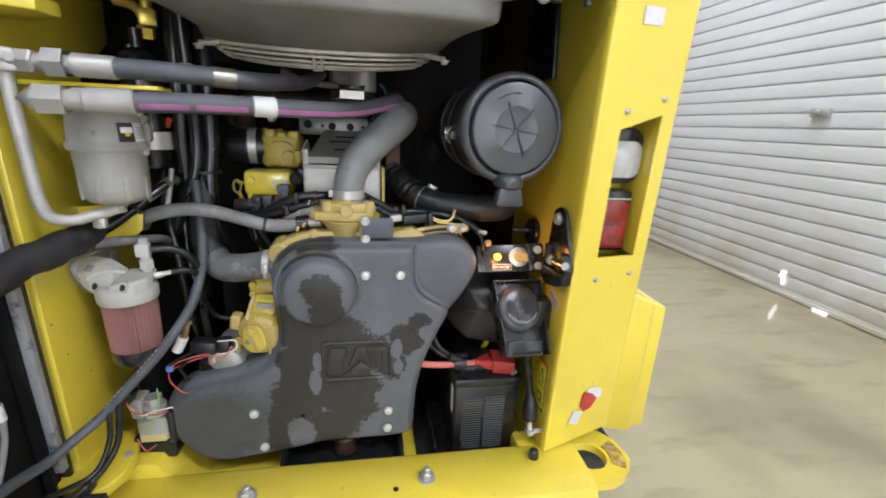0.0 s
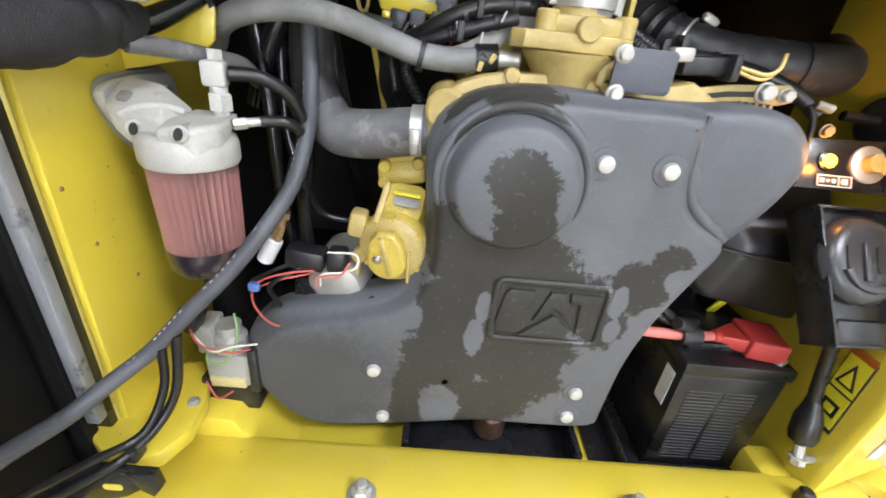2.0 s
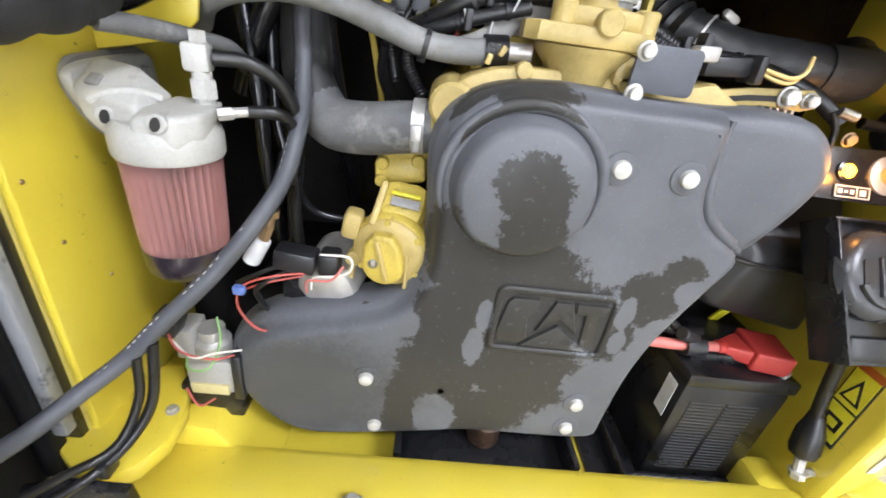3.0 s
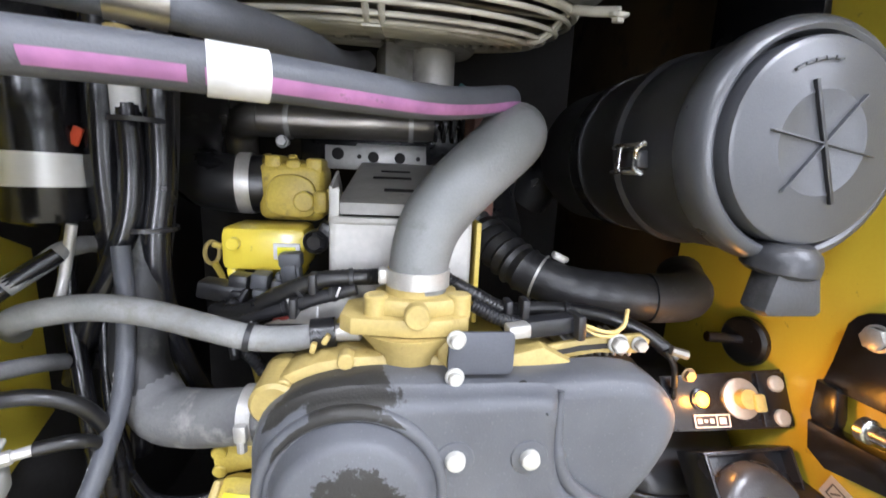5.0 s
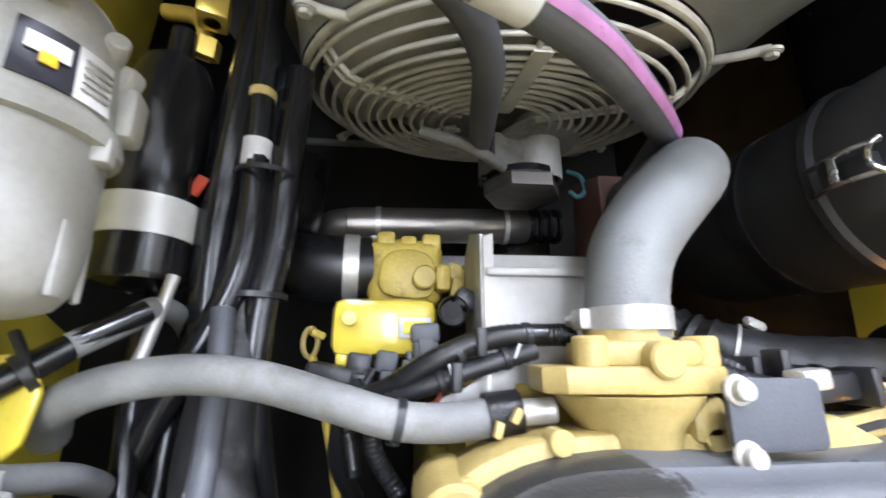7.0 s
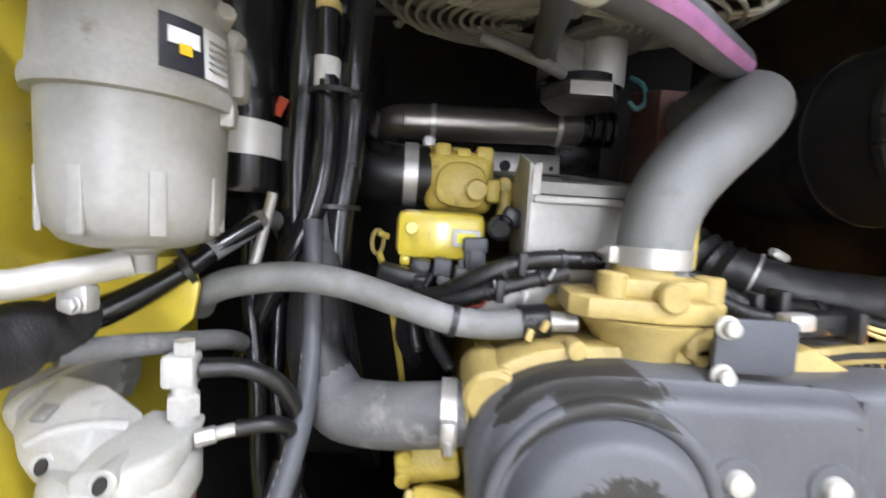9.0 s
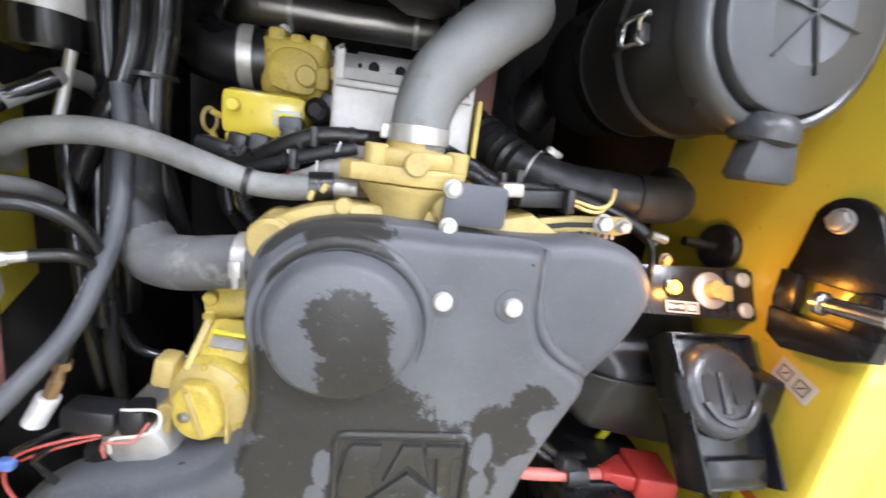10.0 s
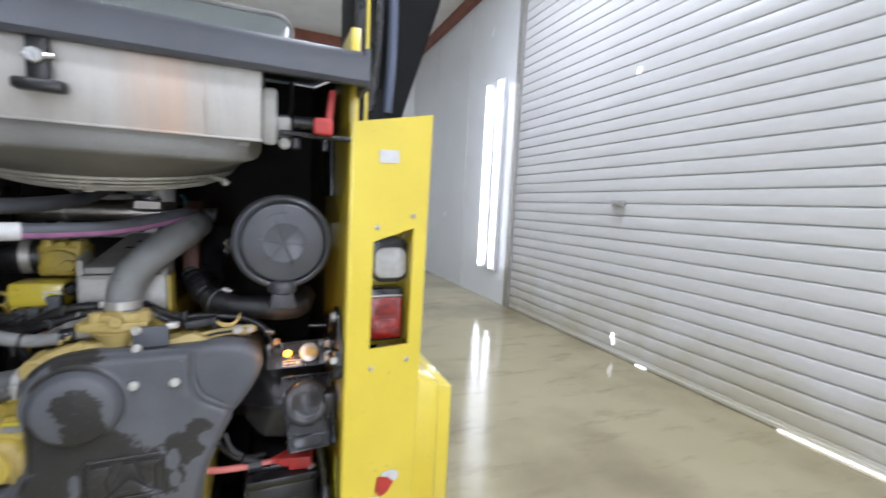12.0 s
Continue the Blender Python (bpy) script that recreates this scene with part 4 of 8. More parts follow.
# raised main web between the round boss and the tail, standing a little proud of the rim
web = smooth_outline([(0.128, 0.735), (0.135, 0.782), (0.160, 0.808), (0.205, 0.820), (0.30, 0.820), (0.385, 0.820), (0.400, 0.812), (0.400, 0.785), (0.403, 0.752), (0.413, 0.724), (0.432, 0.705), (0.455, 0.692), (0.471, 0.679), (0.472, 0.666), (0.460, 0.640), (0.444, 0.605), (0.422, 0.55), (0.407, 0.48), (0.401, 0.40), (0.390, 0.368),
                      (0.30, 0.363), (0.215, 0.362), (0.13, 0.348), (0.04, 0.335), (-0.015, 0.333), (-0.060, 0.356), (-0.098, 0.408), (-0.104, 0.447), (-0.085, 0.486), (-0.035, 0.512), (0.045, 0.531), (0.10, 0.556), (0.131, 0.612), (0.132, 0.68)], 3)
part("front_web", moulded(web, [(-0.010, 1.0805), (-0.0065, 1.0775), (-0.003, 1.071), (0.0, 1.0658), (0.003, 1.0635), (0.006, 1.0620), (0.010, 1.0615)]), GUARD, guard)
# rolled step at the edge of the tail pulley lobe
step = spline([(0.409, 1.079, 0.822), (0.408, 1.076, 0.785), (0.411, 1.0745, 0.752), (0.421, 1.0735, 0.727), (0.440, 1.0735, 0.709), (0.462, 1.075, 0.695), (0.480, 1.080, 0.683)], 6)
part("rolled_step", sweep(step, [0.003] * 4 + [0.005] * 6 + [0.0075] * 22 + [0.005] * 10, 12), GUARD, guard)
# raised crescent that shields the boss from above
crescent = [Vector((0.211 + 0.0835 * math.cos(radians(a)), 1.0625, 0.731 + 0.0835 * math.sin(radians(a)))) for a in range(-25, 206, 5)]
part("crescent_ridge", sweep(crescent, [0.001 + 0.0065 * math.sin(math.pi * k / (len(crescent) - 1)) ** 0.5 for k in range(len(crescent))], 14), GUARD, guard)
# round boss
boss = lathe([(0.078, 0.0), (0.0745, 0.008), (0.070, 0.020), (0.0665, 0.0255), (0.061, 0.028), (0.0, 0.0285)], (0.213, 1.066, 0.731), (0, -1, 0), 56)
part("round_boss", boss, GUARD, guard)
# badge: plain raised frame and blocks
bx0, bx1, bz0, bz1 = 0.211, 0.361, 0.521, 0.617


def at_badge(outl, y0, y1, bev=0.0015):
    return prism(outl, "y", y0, y1, bev)


rim = sweep([Vector((x, 1.0610, z)) for x, z in rounded(bx0 + 0.004, bx1 - 0.004, bz0 + 0.004, bz1 - 0.004, 0.009)], 0.0046, 12, True)
part("badge_frame", rim, GUARD, guard)
part("badge_block", at_badge([(0.223, 0.538), (0.219, 0.552), (0.226, 0.596), (0.232, 0.602), (0.262, 0.602), (0.264, 0.585), (0.254, 0.574), (0.254, 0.566), (0.258, 0.545), (0.250, 0.536)], 1.0560, 1.065, 0.003), GUARD, guard)
part("badge_block", at_badge([(0.266, 0.556), (0.283, 0.602), (0.303, 0.602), (0.318, 0.556), (0.292, 0.578)], 1.0560, 1.065, 0.003), GUARD, guard)
part("badge_block", at_badge([(0.308, 0.602), (0.348, 0.602), (0.347, 0.588), (0.338, 0.586), (0.342, 0.538), (0.326, 0.538), (0.322, 0.586), (0.309, 0.588)], 1.0560, 1.065, 0.003), GUARD, guard)
part("badge_wedge", at_badge([(0.250, 0.532), (0.338, 0.532), (0.292, 0.568)], 1.0555, 1.065, 0.003), GUARD, guard)
BOLTS = [(0.305, 1.061, 0.765), (0.376, 1.061, 0.764), (0.066, 1.061, 0.451), (0.081, 1.063, 0.362), (0.353, 1.061, 0.437), (0.351, 1.061, 0.390)]
for x, y, z in BOLTS:
    part("recess_ring", lathe([(0.0195, 0.0), (0.0175, 0.0038), (0.0145, 0.0044), (0.011, 0.0040), (0.009, 0.0040)], (x, y + 0.003, z), (0, -1, 0), 28), GUARD, guard)
    part("bolt", join(lathe([(0, 0), (0.0098, 0), (0.0098, 0.0015), (0.0092, 0.0035), (0.0086, 0.0065), (0.0065, 0.0075), (0, 0.0078)], (x, y, z), (0, -1, 0), 22)), BOLT, guard, "pale painted flanged bolt")
for x, z in ((0.166, 0.437), (0.372, 0.826), (0.058, 0.551)):
    part("drain_hole", lathe([(0, 0), (0.0045, 0), (0.0045, 0.0007), (0, 0.0007)], (x, 1.0622 if z < 0.5 else 1.0855, z), (0, -1, 0), 14), VOID, guard)

# ---- engine ----
engine = thing("diesel_engine", "yellow painted diesel engine block behind the belt guard", "engine")
part("front_plate", prism(smooth_outline([(0.125, 0.70), (0.125, 0.80), (0.15, 0.828), (0.20, 0.841), (0.285, 0.843), (0.33, 0.833), (0.46, 0.82), (0.40, 0.42), (0.12, 0.42)], 2), "y", 1.115, 1.17, 0.004), PALEYELLOW, engine)
part("block", box(0.13, 0.42, 1.17, 1.72, 0.36, 0.79, 0.015), ENGINE, engine)
part("cylinder_head", box(0.15, 0.338, 1.2, 1.70, 0.785, 0.870, 0.01), ENGINE, engine)
part("head_bracket", box(0.3405, 0.3465, 1.200, 1.26, 0.845, 0.968, 0.001), ENGINE, engine)
for x, z in ((0.14, 0.812), (0.20, 0.838), (0.305, 0.838)):
    part("gear_cover_lug", rod((x, 1.11, z), (x, 1.128, z), 0.0085, 14), PALEYELLOW, engine)
part("cover_boss", rod((0.132, 1.105, 0.795), (0.132, 1.17, 0.80), 0.024, 22), PALEYELLOW, engine)
for x, z, r in ((0.165, 0.843, 15), (0.228, 0.853, 0), (0.178, 0.852, 30)):
    part("gasket_tab", obox((x, 1.135, z), (0.006, 0.008, 0.011), 0, r, 0, 0.0015), PALEYELLOW, engine)
# thermostat housing
th = [(0.193, 1.122), (0.205, 1.108), (0.245, 1.102), (0.262, 1.098), (0.300, 1.102), (0.320, 1.112), (0.322, 1.16), (0.30, 1.185), (0.22, 1.185), (0.196, 1.165)]
part("thermostat_flange", prism(th, "z", 0.867, 0.885, 0.003), PALEYELLOW, engine)
up = [(0.224, 1.118), (0.25, 1.108), (0.285, 1.108), (0.312, 1.118), (0.314, 1.165), (0.295, 1.178), (0.24, 1.178), (0.226, 1.16)]
part("thermostat_cap", prism(up, "z", 0.884, 0.902, 0.005), PALEYELLOW, engine)
for x, y in ((0.228, 1.122), (0.312, 1.125)):
    part("cap_lug", rod((x, y, 0.880), (x, y, 0.905), 0.012, 18), PALEYELLOW, engine)
part("thermostat_body", join(lathe([(0.032, 0), (0.035, 0.005), (0.037, 0.022), (0.050, 0.038), (0.052, 0.044), (0.0, 0.044)], (0.262, 1.143, 0.822), (0, 0, 1), 30), box(0.29, 0.315, 1.11, 1.15, 0.835, 0.866, 0.006)), PALEYELLOW, engine)
part("outlet_neck", lathe([(0.036, 0), (0.036, 0.012), (0.031, 0.016), (0.031, 0.04), (0, 0.04)], (0.268, 1.145, 0.886), (0, 0, 1), 26), PALEYELLOW, engine)
part("flange_bolt", rod((0.268, 1.094, 0.889), (0.268, 1.112, 0.889), 0.0125, 18), PALEYELLOW, engine)
part("stub_pipe", rod((0.165, 1.157, 0.85), (0.212, 1.152, 0.853), 0.0095, 16), ZINC, engine)
# guard bracket with two bolts
part("guard_bracket", prism(rounded(0.298, 0.362, 0.835, 0.878, 0.006), "y", 1.088, 1.093, 0.001), HOODGREY, engine, "small dark grey bracket plate")
for x, y, z in ((0.305, 1.088, 0.871), (0.305, 1.088, 0.833)):
    part("bolt", lathe([(0, 0), (0.0096, 0), (0.009, 0.002), (0.0068, 0.003), (0.0064, 0.008), (0.0052, 0.009), (0, 0.009)], (x, y, z), (0, -1, 0), 20), BOLT, engine, "pale painted bolt head")
# slotted alternator strap
strap_pts = [(0.362, 0.834), (0.40, 0.842), (0.45, 0.852), (0.50, 0.856), (0.52, 0.858), (0.531, 0.851), (0.53, 0.84), (0.515, 0.835), (0.47, 0.836), (0.42, 0.828), (0.365, 0.816)]
part("adjuster_strap", prism(strap_pts, "y", 1.132, 1.139, 0.0015), PALEYELLOW, engine)
part("strap_slot", prism([(0.415, 0.838), (0.45, 0.845), (0.485, 0.848), (0.485, 0.842), (0.45, 0.839), (0.415, 0.832)], "y", 1.1312, 1.1322, 0), VOID, engine)
part("strap_bolt", hexbolt((0.492, 1.131, 0.848), (0, -1, 0), 0.0085, 0.011), BOLT, engine)
part("strap_bolt", hexbolt((0.517, 1.131, 0.847), (0, -1, 0), 0.0065, 0.010), BOLT, engine)
# alternator behind the strap
alt = lathe([(0.02, 0), (0.058, 0.005), (0.064, 0.02), (0.064, 0.09), (0.05, 0.12), (0, 0.125)], (0.485, 1.135, 0.77), (0, 1, 0), 30)
part("alternator", alt, STEEL, engine, "dull aluminium alternator body")
for i in range(9):
    part("alternator_fin", box(0.44 + 0.009 * i, 0.444 + 0.009 * i, 1.14, 1.2, 0.828, 0.842, 0.001), ZINC, engine)
# fuel injection pump
pump = thing("fuel_injection_pump", "yellow painted cast fuel injection pump beside the belt guard", "pump")
PW = Vector((0.20, 0.96, 0.02)).normalized()
P0 = Vector((0.080, 1.092, 0.622))
capm = Matrix.Translation(P0) @ axis_turn(PW)
part("barrel", lathe([(0.0, 0.004), (0.0445, 0.004), (0.0475, 0.009), (0.0480, 0.020), (0.0455, 0.026), (0.044, 0.040), (0.047, 0.046), (0.047, 0.056), (0.040, 0.062), (0.038, 0.11), (0.0, 0.11)], P0, PW, 44), ENGINE, pump)
part("end_cover", lathe([(0.0, -0.004), (0.030, -0.003), (0.038, -0.001), (0.0425, 0.002), (0.044, 0.006)], P0, PW, 44), PALEYELLOW, pump)
tear = [(0.025 * math.cos(radians(a)), 0.025 * math.sin(radians(a)) - 0.010) for a in range(180, 361, 18)] + [(0.021, 0.018), (0.012, 0.030), (-0.008, 0.032), (-0.020, 0.020)]
part("teardrop_cover", move(prism(tear, "y", -0.017, 0.0, 0.005, 3), Matrix.Translation(P0) @ pose(-0.004, 0, 0, 4, -6, -8)), ENGINE, pump)
part("cover_rib", move(box(-0.003, 0.003, -0.0205, -0.012, -0.028, 0.026, 0.002), Matrix.Translation(P0) @ pose(-0.004, 0, 0, 4, -14, -8)), PALEYELLOW, pump)
part("cover_rib", move(box(-0.002, 0.002, -0.0125, 0.0, -0.034, 0.012, 0.0015), Matrix.Translation(P0) @ pose(0.024, 0, -0.006, 0, 0, -8)), PALEYELLOW, pump)
part("cap_screw", move(hexbolt((-0.016, -0.0165, -0.006), (0, -1, 0), 0.0045, 0.003), Matrix.Translation(P0)), STEEL, pump, "dark steel screw")
for a in (35, 95, 215, 330):
    part("plate_screw", move(hexbolt((0.040 * math.cos(radians(a)), 0.001, 0.040 * math.sin(radians(a))), (0, -1, 0), 0.0036, 0.003), Matrix.Translation(P0) @ pose(0, 0, 0, 0, 0, -11)), ENGINE, pump)
part("shoulder", obox((0.092, 1.132, 0.668), (0.056, 0.050, 0.054), -40, 4, -6, 0.016), ENGINE, pump)
part("shoulder_rib", obox((0.063, 1.128, 0.666), (0.009, 0.046, 0.056), -36, 10, -6, 0.004), PALEYELLOW, pump)
part("flange_ear", obox((0.034, 1.112, 0.648), (0.022, 0.028, 0.034), 0, 10, 0, 0.006), PALEYELLOW, pump)
part("ear_lug", lathe([(0, 0), (0.008, 0.0), (0.0095, 0.002), (0.0095, 0.020), (0, 0.022)], (0.037, 1.096, 0.606), (0.1, 1, 0), 18), PALEYELLOW, pump)
part("flange_neck", obox((0.044, 1.118, 0.628), (0.016, 0.02, 0.05), 0, 6, 0, 0.006), ENGINE, pump)
part("data_plate", obox((0.094, 1.1065, 0.6825), (0.034, 0.002, 0.011), -44, 4, -6, 0.0005), SHROUD, pump, "grey data plate")
part("plate_edge", obox((0.094, 1.1140, 0.6900), (0.034, 0.002, 0.005), -44, 4, -6, 0.0005), LABELYELLOW, pump)
part("lever", tube([(0.037, 1.108, 0.600), (0.034, 1.108, 0.58), (0.031, 1.108, 0.545)], 0.0045), PALEYELLOW, pump)
part("drive_housing", join(obox((0.083, 1.178, 0.700), (0.064, 0.05, 0.034), -12, -10, 0, 0.008), obox((0.088, 1.182, 0.724), (0.072, 0.045, 0.016), 0, -10, 0, 0.005), rod((0.060, 1.150, 0.712), (0.060, 1.19, 0.716), 0.008, 12), rod((0.060, 1.150, 0.690), (0.060, 1.19, 0.694), 0.008, 12), rod((0.103, 1.150, 0.719), (0.103, 1.19, 0.722), 0.008, 12)), ENGINE, pump)
part("drive_nut", rod((0.028, 1.2, 0.725), (0.055, 1.2, 0.73), 0.019, 18), BRASS, pump)
# intake elbow and actuator
elbow = thing("intake_throttle_housing", "yellow painted cast intake elbow with a boxy actuator", "intake housing")
part("elbow_casting", join(box(0.046, 0.135, 1.298, 1.38, 0.946, 1.026, 0.014, 3), lathe([(0.034, 0), (0.0405, 0.003), (0.0405, 0.018), (0.036, 0.022), (0.036, 0.06)], (0.030, 1.338, 0.994), (1, 0.05, 0), 28)), ENGINE, elbow)
for x0, x1, z in ((0.056, 0.078, 1.035), (0.084, 0.104, 1.030), (0.110, 0.133, 1.033)):
    part("top_lobe", box(x0, x1, 1.300, 1.352, 1.012, z, 0.005), ENGINE, elbow)
part("front_pad", prism(smooth_outline([(0.066, 0.958), (0.060, 0.985), (0.072, 1.006), (0.100, 1.010), (0.122, 0.998), (0.126, 0.968), (0.112, 0.952)], 3), "y", 1.289, 1.30, 0.004), ENGINE, elbow)
part("side_lug", obox((0.150, 1.30, 0.955), (0.016, 0.02, 0.05), 0, 8, 0, 0.004), ENGINE, elbow)
part("side_lug", obox((0.133, 1.29, 0.975), (0.018, 0.03, 0.03), 0, 0, 0, 0.005), ENGINE, elbow)
part("boss", rod((0.112, 1.275, 0.975), (0.112, 1.31, 0.975), 0.014, 16), ENGINE, elbow)
part("boss", rod((0.148, 1.29, 0.985), (0.148, 1.31, 0.985), 0.010, 14), ENGINE, elbow)
part("actuator_box", join(box(0.018, 0.123, 1.235, 1.31, 0.888, 0.946, 0.012), rod((0.037, 1.225, 0.925), (0.037, 1.24, 0.925), 0.008, 14)), YELLOW, elbow)
for x in (0.05, 0.085):
    part("cover_screw", hexbolt((x, 1.34, 1.03), (0, -0.3, 1), 0.006, 0.006), ENGINE, elbow)
for x in (0.03, 0.075, 0.11):
    part("actuator_foot", box(x - 0.006, x + 0.006, 1.24, 1.29, 0.880, 0.892, 0.003), YELLOW, elbow)
part("mount_ear", prism([(0.148, 0.96), (0.162, 0.965), (0.165, 0.985), (0.155, 0.992), (0.146, 0.985)], "y", 1.298, 1.306, 0.002), ENGINE, elbow)
part("tag_plate", box(0.084, 0.116, 1.231, 1.236, 0.906, 0.926, 0.001), LABEL, elbow, "white printed tag")
part("tag_print", box(0.089, 0.111, 1.2295, 1.2315, 0.910, 0.922, 0.0005), LABELYELLOW, elbow)
part("connector", join(lathe([(0.0135, 0), (0.0150, 0.003), (0.0150, 0.012), (0.0135, 0.014), (0.0135, 0.030), (0.0, 0.03)], (0.136, 1.216, 0.931), (0.15, 1, 0.05), 22), obox((0.150, 1.232, 0.944), (0.022, 0.022, 0.020), 0, 25, 0, 0.004)), PLASTIC, elbow, "round black electrical socket")
part("connector_bore", lathe([(0.0, 0.0), (0.0085, 0.0), (0.0085, 0.001), (0.0, 0.001)], (0.1359, 1.2150, 0.931), (0.15, 1, 0.05), 18), VOID, elbow)
part("connector", join(obox((0.109, 1.216, 0.910), (0.027, 0.022, 0.018), 0, -3, 0, 0.004), obox((0.110, 1.216, 0.889), (0.023, 0.020, 0.028), 0, -5, 0, 0.003), obox((0.110, 1.2055, 0.895), (0.014, 0.005, 0.020), 0, -5, 0, 0.001), obox((0.095, 1.216, 0.884), (0.006, 0.014, 0.020), 0, -5, 0, 0.002)), PLUGGREY, elbow, "dark grey electrical plug")
part("plug_seal", obox((0.112, 1.215, 0.872), (0.018, 0.014, 0.006), 0, -5, 0, 0.002), LABEL, elbow, "white plug seal")
elbow.matrix_basis = Matrix.Translation((0.012, 0.020, 0.002))
dip = thing("dipstick", "yellow dipstick with a ring handle", "dipstick")
ring = [Vector((0.004 + 0.006 * math.cos(a), 1.30 + 0.008 * math.cos(a), 0.905 + 0.015 * math.sin(a))) for a in [2 * math.pi * k / 20 for k in range(20)]]
part("ring_handle", sweep(ring, 0.0028, 8, True), PALEYELLOW, dip)
part("grip", obox((0.010, 1.305, 0.914), (0.016, 0.008, 0.008), 0, 20, 30, 0.002), ENGINE, dip)
part("stem", tube([(0.006, 1.30, 0.892), (0.015, 1.31, 0.86), (0.03, 1.33, 0.78), (0.05, 1.34, 0.66)], 0.0045), ENGINE, dip)
# sheet metal bracket over the head
br = thing("rocker_cover_bracket", "pale galvanised sheet bracket with a sloping dark heat shield", "bracket")
part("front_face", prism([(0.172, 0.868), (0.172, 1.0), (0.182, 1.003), (0.182, 0.966), (0.325, 0.966), (0.332, 0.98), (0.336, 0.868)], "y", 1.206, 1.211, 0.001), BRACKET, br)
part("side_flange", prism([(1.21, 0.868), (1.21, 1.003), (1.27, 1.02), (1.30, 1.0), (1.30, 0.868)], "x", 0.170, 0.174, 0.001), BRACKET, br)
part("side_flange", prism([(1.21, 0.868), (1.21, 0.985), (1.30, 1.0), (1.30, 0.868)], "x", 0.333, 0.337, 0.001), BRACKET, br)
part("fold_lip", box(0.174, 0.333, 1.20, 1.212, 0.962, 0.970, 0.002), BRACKET, br)
shield = prism([(1.212, 0.972), (1.218, 0.985), (1.58, 1.035), (1.58, 1.028), (1.22, 0.975)], "x", 0.178, 0.33, 0.001)
part("heat_shield", shield, DARKSHEET, br)
for x, y, z, w in ((0.25, 1.30, 0.9935, 0.04), (0.24, 1.40, 1.0073, 0.06), (0.245, 1.47, 1.0168, 0.05)):
    part("shield_slot", obox((x, y, z + 0.0025), (w, 0.016, 0.003), 7.8, 0, 0, 0), VOID, br, "dark punched slot")
hp = prism([(0.105, 1.02), (0.105, 1.066), (0.165, 1.066), (0.168, 1.072), (0.305, 1.072), (0.308, 1.02)], "y", 1.592, 1.597, 0.001)
part("punched_plate", hp, BRACKET, br)
for x, z, r in ((0.2, 1.046, 0.011), (0.253, 1.046, 0.011), (0.172, 1.046, 0.0045), (0.29, 1.046, 0.0045), (0.13, 1.05, 0.012)):
    part("hole", lathe([(0, 0), (r, 0), (r, 0.001), (0, 0.001)], (x, 1.5915, z), (0, -1, 0), 18), VOID, br)
# silencer across the back
muf = thing("exhaust_silencer", "brown-grey steel exhaust silencer across the bay", "silencer")
part("barrel", join(lathe([(0, 0), (0.02, 0.002), (0.029, 0.012), (0.029, 0.30), (0.026, 0.31), (0, 0.31)], (0.0, 1.5, 1.098), (1, 0, 0.02), 30)), STEEL, muf)
part("end_elbow", tube([(0.02, 1.5, 1.098), (-0.01, 1.505, 1.096), (-0.03, 1.53, 1.08), (-0.035, 1.55, 1.03)], 0.028), STEEL, muf)
for x in (0.06, 0.27):
    part("band", lathe([(0.0285, -0.004), (0.031, -0.004), (0.031, 0.004), (0.0285, 0.004)], (x, 1.5, 1.098 + 0.02 * x), (1, 0, 0.02), 30), ZINC, muf)
part("clamp_bolt", join(rod((0.055, 1.47, 1.062), (0.055, 1.5, 1.062), 0.006, 10), hexbolt((0.055, 1.47, 1.062), (0, -1, 0), 0.008, 0.01)), ZINC, muf)
part("tail_flange", join(*[lathe([(0.02, 0), (0.03, 0), (0.03, 0.006), (0.02, 0.006)], (0.31 + 0.016 * i, 1.5, 1.105), (1, 0, 0.02), 24) for i in range(4)]), BLACK, muf)
part("hanger", box(0.05, 0.4, 1.63, 1.65, 1.03, 1.12, 0.004), BLACK, muf)
solo("lift_plate", prism([(1.32, 0.93), (1.32, 1.12), (1.40, 1.14), (1.42, 0.93)], "x", 0.352, 0.388, 0.003), ORANGE, "rusty orange steel plate beside the engine head", "plate")
# glow of lower engine clutter behind the guard
mount = thing("engine_mount", "black steel engine mount bracket on the bay floor", "engine mount")
part("cross_plate", box(0.115, 0.385, 1.06, 1.2, 0.272, 0.282, 0.003), BLACK, mount)
part("back_web", box(0.12, 0.38, 1.15, 1.165, 0.28, 0.37, 0.003), BLACK, mount)
for x in (0.112, 0.379):
    part("upright_tab", box(x, x + 0.011, 1.045, 1.2, 0.263, 0.325, 0.003), BLACK, mount)
for x in (0.1175, 0.3845):
    part("tab_bolt", rod((x, 1.038, 0.29), (x, 1.05, 0.29), 0.009, 14), ZINC, mount)
part("drain_plug", lathe([(0, 0), (0.012, 0), (0.026, 0.012), (0.026, 0.05), (0.022, 0.055), (0, 0.055)], (0.252, 1.11, 0.285), (0, 0, 1), 24), mat("brown_drain_plug", (0.12, 0.07, 0.045), (0.07, 0.045, 0.03), 0.3, 0.5, scale=40), mount, "brown metal drain plug")

